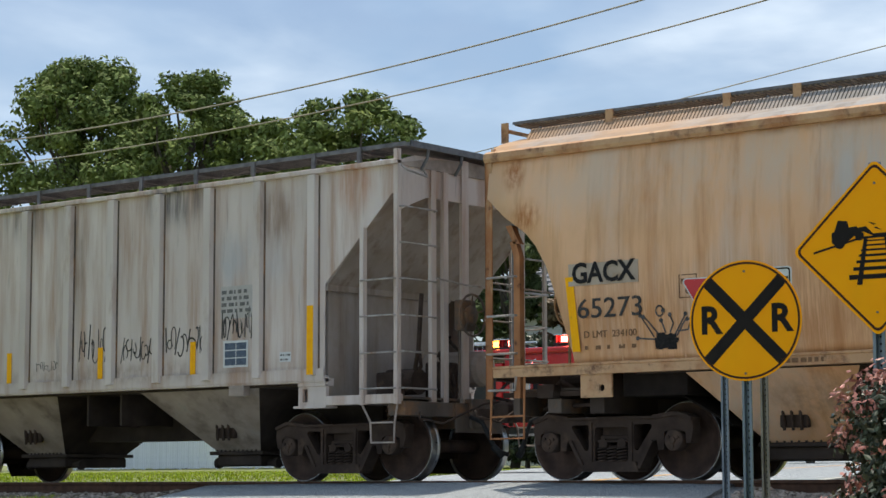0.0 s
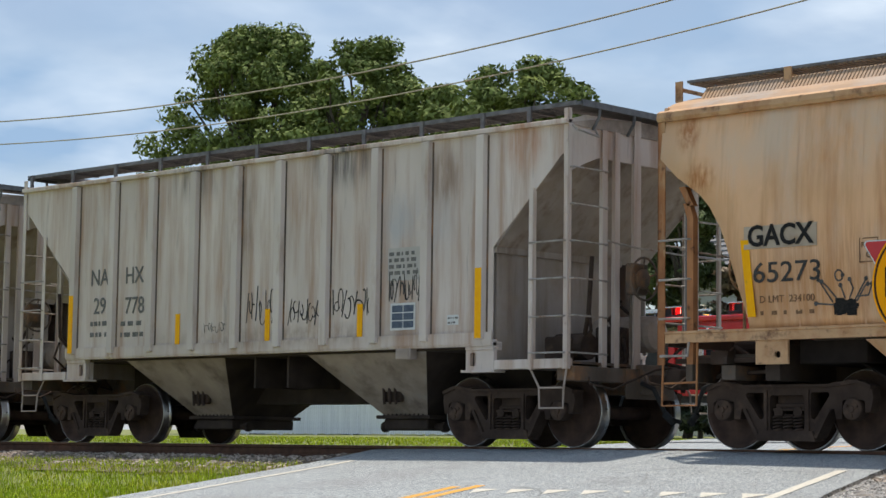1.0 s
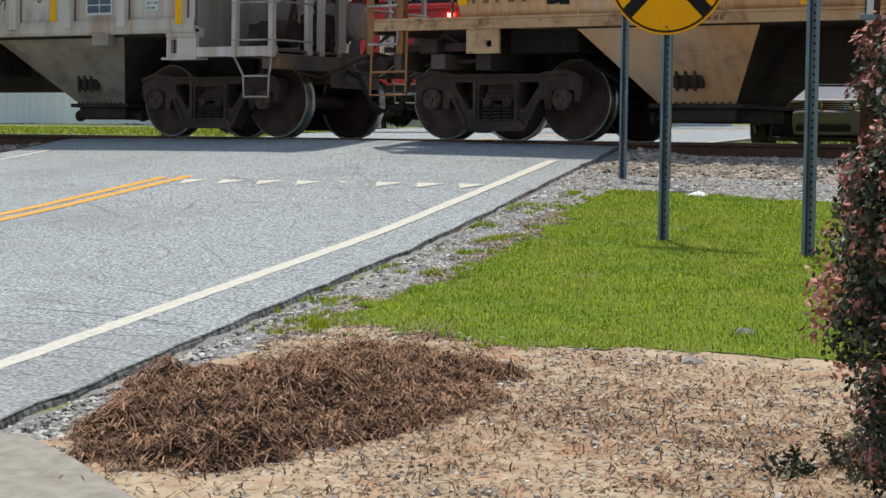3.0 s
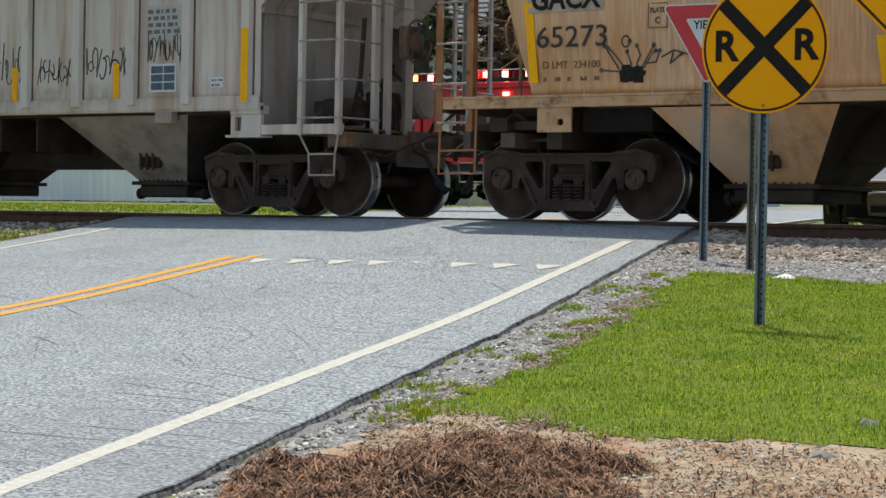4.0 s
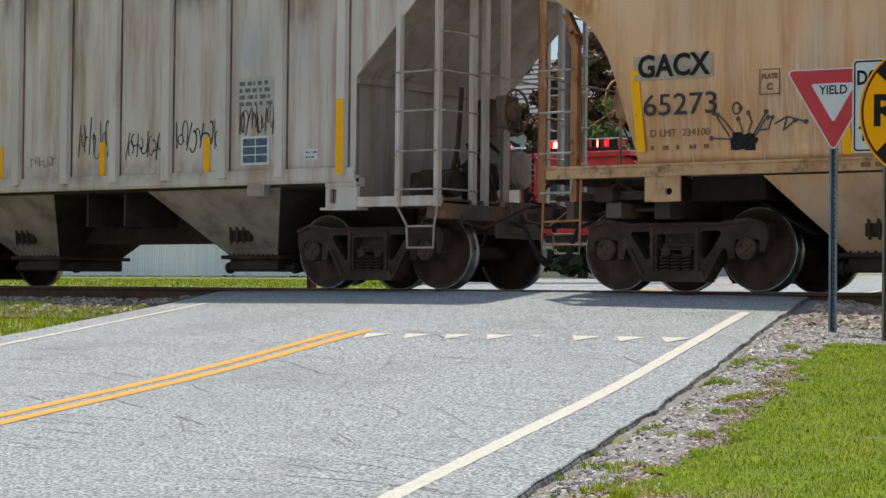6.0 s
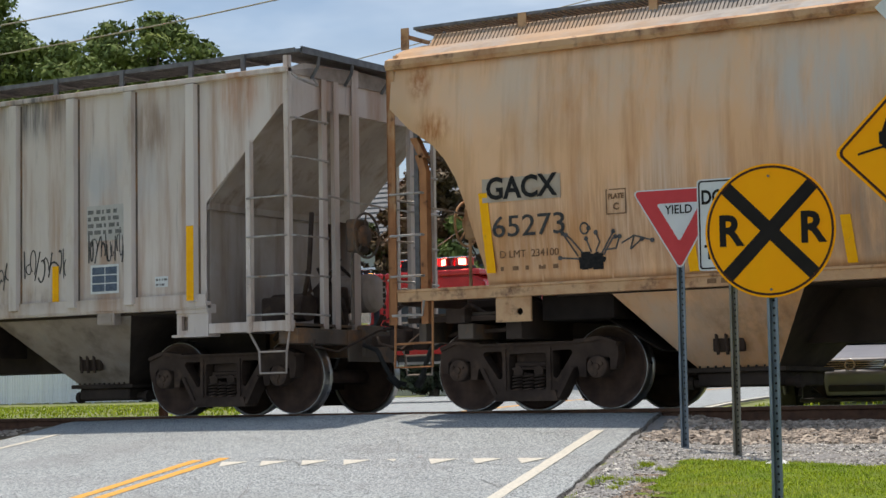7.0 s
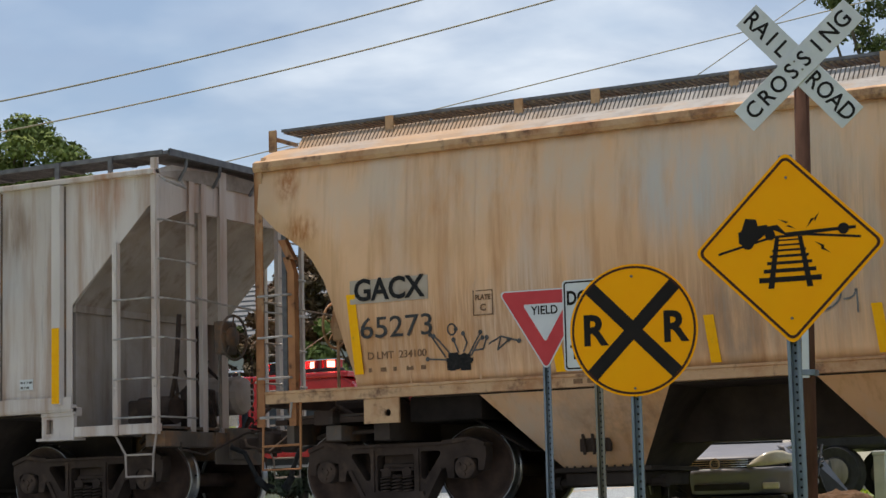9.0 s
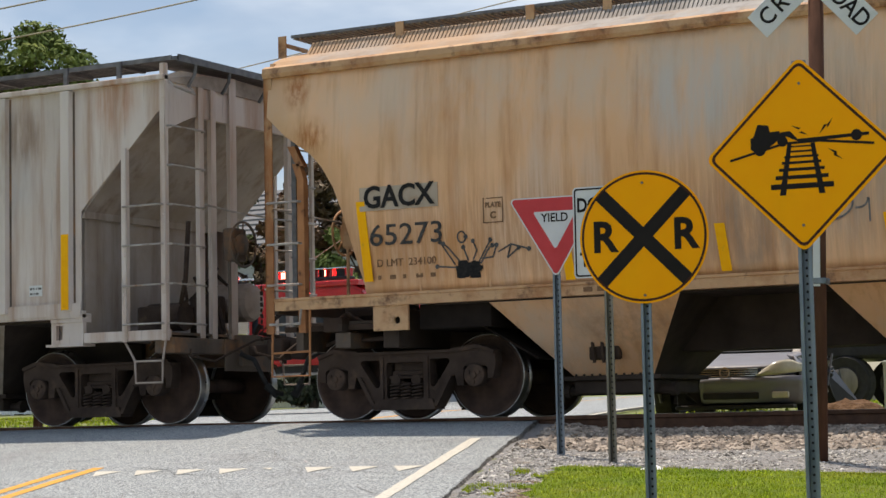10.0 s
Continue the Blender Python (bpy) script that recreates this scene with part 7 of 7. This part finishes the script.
def fire_engine():
    """Side-on across the road, its cab towards +x."""
    e = thing("fire_engine", "red fire engine with lit red roof beacons", "fire engine", (-14.6, 16.0, ground_z(-14, 16)))
    R, z0 = M["engine_red"], 0.0
    bm = bmesh.new()
    prism(bm, [(1.0, 1.1), (4.7, 1.1), (4.85, 1.4), (4.8, 2.0), (4.62, 2.62), (4.4, 2.74), (1.0, 2.74)], 0.0, 2.45)
    bmesh.ops.bevel(bm, geom=list(bm.edges), offset=0.05, segments=2, affect="EDGES")
    cab = part("cab", bm, R, e, "red crew cab")
    for x0, x1, zt in ((1.35, 2.0, 2.45), (2.25, 3.0, 2.45), (3.35, 4.35, 2.45)):
        w = part("window", box(bmesh.new(), x0, x1, -0.02, 0.02, 1.62, zt, 0.015), M["window"], cab, "dark cab side window")
    for x0, x1 in ((2.2, 3.15), (3.25, 4.45)):
        part("door", box(bmesh.new(), x0, x1, -0.012, 0.01, 1.2, 1.58, 0.004), R, cab)
    bm = bmesh.new()
    box(bm, 1.55, 1.95, -0.32, -0.12, 1.75, 2.4, 0.05)
    bar(bm, (1.8, -0.2, 2.4), (1.9, 0.02, 2.62), 0.02, 6)
    part("mirror", bm, M["chrome"], cab, "chrome wing mirror")
    bm = bmesh.new()
    box(bm, -4.6, 0.95, 0.0, 2.45, 1.1, 2.55, 0.03)
    body = part("body", bm, R, e, "red equipment body")
    for i in range(5):
        x = -4.45 + i * 1.07
        part("roller_door", box(bmesh.new(), x, x + 0.95, -0.015, 0.01, 1.2, 2.2, 0.006), M["chrome"] if i % 2 else M["black_plastic"], body, "equipment locker door")
    for i in range(2):
        part("white_stripe", box(bmesh.new(), -0.2 + i * 0.22, -0.08 + i * 0.22, -0.03, -0.015, 1.2, 2.1), M["fence_white"], body)
    part("roof_slab", box(bmesh.new(), -4.7, 4.55, -0.06, 2.5, 2.74, 2.86, 0.03), R, e, "red roof edge")
    bm = bmesh.new()
    for k in range(2):
        for y in (0.5, 1.0):
            box(bm, -4.5, 1.2, y - 0.03, y + 0.03, 2.92 + k * 0.13, 2.97 + k * 0.13)
    for i in range(18):
        bar(bm, (-4.4 + i * 0.32, 0.5, 2.95), (-4.4 + i * 0.32, 1.0, 2.95), 0.015, 6)
    part("ladder", bm, M["chrome"], e, "bright roof ladder")
    rnd = random.Random(4)
    bm = bmesh.new()
    for i in range(14):
        x = -0.5 + i * 0.15
        bar(bm, (x, 0.3, 2.86), (x, 0.3, 2.95 + rnd.uniform(0, 0.1)), 0.05, 8)
    part("roof_gear", bm, M["black_plastic"], e, "dark hose gear on the roof")
    # beacons: lamp bars, with rotors that sweep inside
    rotors = []
    for x0, x1, z in ((0.4, 1.25, 2.86), (2.3, 4.2, 2.9)):
        bar_ob = part("light_bar", box(bmesh.new(), x0, x1, 0.12, 0.42, z, z + 0.06, 0.015), M["black_plastic"], e, "roof beacon bar")
        part("bar_cap", box(bmesh.new(), x0, x1, 0.14, 0.40, z + 0.225, z + 0.25, 0.008), M["chrome"], bar_ob)
        n = max(2, int((x1 - x0) / 0.42))
        for i in range(n):
            x = x0 + (i + 0.5) * (x1 - x0) / n
            bm = bmesh.new()
            box(bm, -0.10, 0.10, -0.035, 0.0, 0.02, 0.15, 0.008)
            r = part("rotor", bm, M["amber_glow"] if (x0 < 1 and i == 0) else M["red_glow"], e, "glowing rotating lamp")
            r.location = (x, 0.27, z + 0.06)
            part("reflector_back", box(bmesh.new(), -0.12, 0.12, 0.004, 0.05, 0.0, 0.16, 0.008), M["black_plastic"], r)
            rotors.append((r, x, z + 0.06, i))
            for s in (-0.17, 0.17):
                part("divider", box(bmesh.new(), x + s - 0.012, x + s + 0.012, 0.13, 0.41, z + 0.06, z + 0.225), M["red_lens"], bar_ob)
    for x in (4.15, -3.0, -1.8):
        bm = bmesh.new()
        lathe(bm, [(0.0, -0.14), (0.28, -0.14), (0.32, -0.1), (0.52, -0.12), (0.54, 0.0), (0.52, 0.14), (0.0, 0.14)], 28)
        w = part("wheel", bm, M["tyre"], e)
        w.location = (x, 0.15, 0.54)
    part("chassis", box(bmesh.new(), -4.5, 4.6, 0.2, 2.2, 0.95, 1.12), M["black_plastic"], e)
    part("side_lamp", box(bmesh.new(), 3.15, 3.3, -0.05, 0.0, 2.56, 2.64, 0.01), M["red_glow"], e, "small lit red side lamp")
    return rotors


ROTORS = fire_engine()


def wrecked_car():
    """A sedan, nose towards the rails, crumpled along one side. Its own axes: -y forwards."""
    c = thing("sedan", "wrecked silver sedan stopped beside the rails, crumpled fender", "car", (3.38, 2.12, -0.08))
    c.rotation_euler.z = radians(12)
    S = M["silver_paint"]

    def skin(name, rows, mat, parent, label="", thick=0.02):
        bm = bmesh.new()
        g = [[bm.verts.new(p) for p in r] for r in rows]
        for a, b in zip(g, g[1:]):
            for i in range(len(a) - 1):
                bm.faces.new((a[i], a[i + 1], b[i + 1], b[i]))
        ob = part(name, bm, mat, parent, label, True)
        m = ob.modifiers.new("thickness", "SOLIDIFY")
        m.thickness = thick
        return ob
    us = np.linspace(-1, 1, 13)

    def row(z, front, width, bow, left=-1.0):
        return [(u * width, front + bow * abs(u) ** 3, z) for u in np.linspace(left, 1, 17)]
    bumper = skin("bumper", [row(0.17, 0.06, 0.84, 0.30, -0.33), row(0.21, 0.0, 0.88, 0.32, -0.33), row(0.33, -0.02, 0.90, 0.34, -0.34), row(0.40, -0.04, 0.90, 0.34, -0.34), row(0.425, -0.06, 0.90, 0.34, -0.33), row(0.47, -0.055, 0.90, 0.34, -0.32), row(0.495, -0.03, 0.89, 0.33, -0.3), row(0.505, 0.05, 0.88, 0.32, -0.28)], S, c, "silver front bumper")
    part("air_intake", box(bmesh.new(), -0.26, 0.40, -0.045, -0.01, 0.235, 0.31, 0.012), M["black_plastic"], bumper)
    for s in (1,):
        bm = bmesh.new()
        box(bm, s * 0.54, s * 0.74, 0.015, 0.12, 0.24, 0.32, 0.02)
        part("fog_lamp", bm, M["headlamp"], bumper)
    part("lower_lip", box(bmesh.new(), -0.6, 0.8, -0.02, 0.3, 0.12, 0.17, 0.015), M["black_plastic"], bumper)
    hood = skin("hood", [row(0.60, 0.0, 0.50, 0.06), row(0.625, 0.03, 0.54, 0.06), row(0.655, 0.14, 0.62, 0.06), row(0.70, 0.38, 0.72, 0.04), row(0.765, 0.8, 0.80, 0.0), row(0.81, 1.15, 0.82, 0.0)], S, c, "silver hood")
    bm = bmesh.new()
    box(bm, -0.42, 0.40, -0.005, 0.06, 0.495, 0.60, 0.02)
    gr = part("grille", bm, M["black_plastic"], c)
    for k in range(4):
        part("grille_bar", box(bmesh.new(), -0.41, 0.39, -0.015, 0.003, 0.507 + k * 0.026, 0.515 + k * 0.026), M["chrome"], gr)
    bm = bmesh.new()
    lathe(bm, [(0.045, -0.03), (0.065, -0.03), (0.065, -0.015), (0.045, -0.015)], 20, "y", True)
    em = part("badge", bm, M["chrome"], gr, "chrome oval badge")
    em.location = (0, -0.005, 0.55)
    for s in (-1, 1):
        bm = bmesh.new()
        # an almond-shaped lens wrapped round the corner
        cols = []
        for q in range(11):
            v = q / 10
            px = 0.37 + 0.51 * v
            lo = 0.505 + 0.05 * v * v
            hi = lo + 0.015 + 0.15 * math.sin(math.pi * min(1, 0.0 + 0.8 * v)) * (1 if v < 0.9 else 0.85)
            py = -0.035 + 0.36 * v ** 2.4
            cols.append([bm.verts.new((s * px, py + 0.05 * abs(w - 0.35), lo + (hi - lo) * w)) for w in (0, 0.2, 0.4, 0.6, 0.8, 1)])
        for a, b in zip(cols, cols[1:]):
            for i in range(5):
                bm.faces.new((a[i], b[i], b[i + 1], a[i + 1]))
        lens = part("headlight", bm, M["headlamp"], c, "cloudy headlight", True)
        mod = lens.modifiers.new("thickness", "SOLIDIFY")
        mod.thickness = 0.03
    rnd = random.Random(2)
    for s in (-1, 1):
        rows = []
        for z, w in ((0.22, 0.88), (0.4, 0.905), (0.52, 0.90), (0.65, 0.86), (0.745, 0.78)):
            k = 0.10 if s > 0 else 0.02
            rows.append([(s * (w - rnd.uniform(0, k)), y + rnd.uniform(-k, k) * 0.5, z + rnd.uniform(-k, k) * 0.4) for y in (0.36, 0.5, 0.62, 1.28, 1.5, 2.2, 3.2, 4.2)])
        skin("fender", rows, S, c, "crumpled silver side" if s > 0 else "silver side panel")
    bm = bmesh.new()
    prism(bm, [(0.5, 0.2), (4.4, 0.2), (4.5, 0.8), (3.9, 0.98), (3.4, 1.38), (2.2, 1.42), (1.3, 0.74), (0.75, 0.5)], -0.72, 0.72, "yz")
    part("cabin", bm, M["black_plastic"], c)
    bm = bmesh.new()
    quad_plate(bm, [(-0.62, 1.36, 0.84), (0.62, 1.36, 0.84), (0.55, 2.12, 1.39), (-0.55, 2.12, 1.39)], -0.02)
    part("windscreen", bm, M["window"], c)
    for s in (-1, 1):
        for y in (0.85, 3.55):
            bm = bmesh.new()
            lathe(bm, [(0.0, -0.1), (0.19, -0.1), (0.2, -0.08), (0.30, -0.1), (0.32, -0.06), (0.32, 0.1), (0.0, 0.1)], 28, "x")
            w = part("wheel", bm, M["tyre"], c)
            w.location = (s * 0.86, y, 0.31)
            bm = bmesh.new()
            lathe(bm, [(0.0, s * 0.02), (0.05, s * 0.03), (0.19, s * 0.015), (0.2, 0.0), (0.0, 0.0)], 20, "x")
            r = part("rim", bm, M["chrome"], w, "silver alloy rim")
            r.location = (s * 0.1, 0, 0)
    bm = bmesh.new()
    for k in range(7):
        a = [(0.9 + rnd.uniform(-0.05, 0.25), 0.55 + rnd.uniform(0, 0.7), rnd.uniform(0.25, 0.8)) for _ in range(4)]
        pipe(bm, a, rnd.uniform(0.012, 0.03), 6)
    part("torn_metal", bm, M["black_plastic"], c, "torn dark metal and trim")
    bm = bmesh.new()
    for k in range(9):
        a = [(rnd.uniform(-0.62, -0.3), rnd.uniform(0.02, 0.25), rnd.uniform(0.14, 0.5)) for _ in range(4)]
        quad_plate(bm, a, 0.02)
    box(bm, -0.6, -0.28, 0.1, 0.4, 0.13, 0.5, 0.03)
    part("crushed_corner", bm, M["black_plastic"], c, "crushed dark front corner")
    bm = bmesh.new()
    quad_plate(bm, [(0.95, 0.9, 0.65), (1.18, 1.1, 0.15), (1.45, 1.4, 0.12), (1.1, 1.4, 0.6)], 0.02)
    part("loose_liner", bm, M["black_plastic"], c, "hanging black wheel liner")


wrecked_car()


def clod(name, label, x, y, rx, h, seed, mat, n=420):
    v, f = [], []
    g = 16
    for j in range(g + 1):
        for i in range(g + 1):
            a, b = (i / g * 2 - 1), (j / g * 2 - 1)
            k = max(0, 1 - a * a - b * b)
            px, py = x + a * rx, y + b * rx * 0.7
            v.append((px, py, ground_z(px, py) - 0.02 + h * k ** 0.6 + 0.07 * noise.noise((px * 9, py * 9, seed)) * (k > 0)))
    f = [(j * (g + 1) + i, j * (g + 1) + i + 1, (j + 1) * (g + 1) + i + 1, (j + 1) * (g + 1) + i) for j in range(g) for i in range(g)]
    tagged(put(name, mesh_np(name, v, f, mat, False)), label, "soil")


clod("torn_soil", "heap of torn-up brown soil and turf beside the car", 4.75, 2.6, 0.55, 0.28, 1, M["soil_clod"])


def parked_truck():
    """A dark pickup far behind the wreck, only its wheel and tail in view."""
    t = thing("pickup_truck", "dark pickup truck parked beyond the wrecked car", "truck", (1.5, 10.3, ground_z(1.5, 10.3)))
    t.rotation_euler.z = radians(-8)
    part("bed", box(bmesh.new(), -2.6, 2.0, -0.9, 0.9, 0.75, 1.25, 0.06), M["black_plastic"], t)
    part("cab", prism(bmesh.new(), [(-2.4, 1.2), (-0.4, 1.2), (-0.6, 1.85), (-2.0, 1.9)], -0.85, 0.85), M["black_plastic"], t)
    part("bumper", box(bmesh.new(), 2.0, 2.16, -0.85, 0.85, 0.62, 0.82, 0.03), M["chrome"], t)
    for x in (-1.6, 1.2):
        for y in (-0.85, 0.85):
            bm = bmesh.new()
            lathe(bm, [(0.0, -0.12), (0.22, -0.12), (0.24, -0.09), (0.38, -0.12), (0.40, -0.06), (0.40, 0.12), (0.0, 0.12)], 28)
            w = part("wheel", bm, M["tyre"], t)
            w.location = (x, y, 0.40)
            bm = bmesh.new()
            lathe(bm, [(0.0, -0.145), (0.07, -0.145), (0.2, -0.125), (0.22, -0.12), (0.0, -0.12)], 20)
            part("rim", bm, M["galv_old"], w)


parked_truck()


def low_wall():
    w = thing("brick_wall", "low red brick wall with a pale kerb", "wall", (2.0, 24.0, ground_z(2, 24) + 0.12))
    part("wall_core", box(bmesh.new(), -6, 8, 0.02, 0.2, -0.3, 0.5), M["brick_red"], w)
    bm = bmesh.new()
    box(bm, -0.105, 0.105, 0, 0.03, 0, 0.06, 0.004)
    bk = data_of("brick", bm, M["brick_red"])
    for j in range(7):
        for i in range(42):
            put("brick", bk, w, (-4 + i * 0.225 + (j % 2) * 0.11, 0.0, 0.0 + j * 0.071))
    part("kerb", box(bmesh.new(), -6, 8, -0.35, -0.1, -0.3, 0.1, 0.02), M["concrete"], w)


low_wall()


def wires():
    for y, a, b, c, r in ((7, 0.00351, 0.12415, 8.41, 0.015), (17, 0.00248, 0.14168, 11.21, 0.018)):
        bm = bmesh.new()
        pipe(bm, [(x, y, c + b * x + a * x * x) for x in np.linspace(-80, 30, 90)], r, 6)
        tagged(part("overhead_wire", bm, M["wire"], None, "thin sagging overhead utility wire"), category="wire", group="overhead wires")
    for (xa, za), (xb, zb), r in (((-8.741, 8.483), (-1.572, 9.242), 0.012), ((-2.321, 8.565), (-0.033, 9.77), 0.010)):
        bm = bmesh.new()
        k = (zb - za) / (xb - xa)
        pipe(bm, [(x, 17, za + k * (x - xa)) for x in np.linspace(-16, 8, 24)], r, 6)
        tagged(part("overhead_wire", bm, M["wire"], None, "thin taut overhead utility wire"), category="wire", group="overhead wires")


wires()


def stub_and_rag():
    t = thing("marker_stub", "short rusty brown marker stub beside the track", "post", (-6.84, 1.9, ground_z(-6.84, 1.9)))
    part("stub", box(bmesh.new(), -0.05, 0.05, -0.05, 0.05, -0.1, 0.42, 0.008), M["rust_pole"], t)
    x, y = 5.5, -5.05
    v, f = [], []
    for j in range(7):
        for i in range(9):
            px, py = x + (i - 4) * 0.026, y + (j - 3) * 0.022
            v.append((px, py, ground_z(px, py) + 0.03 + 0.035 * max(0, 1 - ((i - 4) / 4) ** 2 - ((j - 3) / 3) ** 2) + 0.02 * noise.noise((px * 14, py * 14, 0))))
    f = [(j * 9 + i, j * 9 + i + 1, j * 9 + i + 10, j * 9 + i + 9) for j in range(6) for i in range(8)]
    tagged(put("litter_bag", mesh_np("litter_bag", v, f, M["fence_white"], True)), "crumpled white scrap on the gravel", "litter")
    for k, (x, y) in enumerate(((9.25, -12.35), (9.05, -11.4), (8.6, -13.9))):
        stones("field_stone", "flat pale stone on the dirt", np.array([[x, y, ground_z(x, y) + 0.015]]), np.array([0.09 - 0.02 * k]), M["stone_grey"])


stub_and_rag()


def service_box():
    """A small pale pedestal on the grass behind the wrecked car."""
    b = thing("utility_pedestal", "small pale grey utility pedestal on the grass", "utility box", (4.51, 5.0, ground_z(4.51, 5.0)))
    part("pedestal_body", box(bmesh.new(), -0.075, 0.075, -0.06, 0.06, -0.1, 0.66, 0.012), M["pedestal"], b)
    part("pedestal_cap", box(bmesh.new(), -0.085, 0.085, -0.07, 0.07, 0.66, 0.72, 0.015), M["pedestal"], b)


M["pedestal"] = material("pale_grey_green_plastic", two((0.40, 0.45, 0.44), (0.52, 0.56, 0.55)), 0.6, 0, 5)
service_box()


# ---- what moves ----
def motions():
    for r, x, z, i in ROTORS:
        rows = []
        for k in range(151):
            t = k / 15
            rows.append((t, pose(x, 0.27, z, 0, 0, 70 * i + 36 * k)))
        walk(r, rows)


motions()
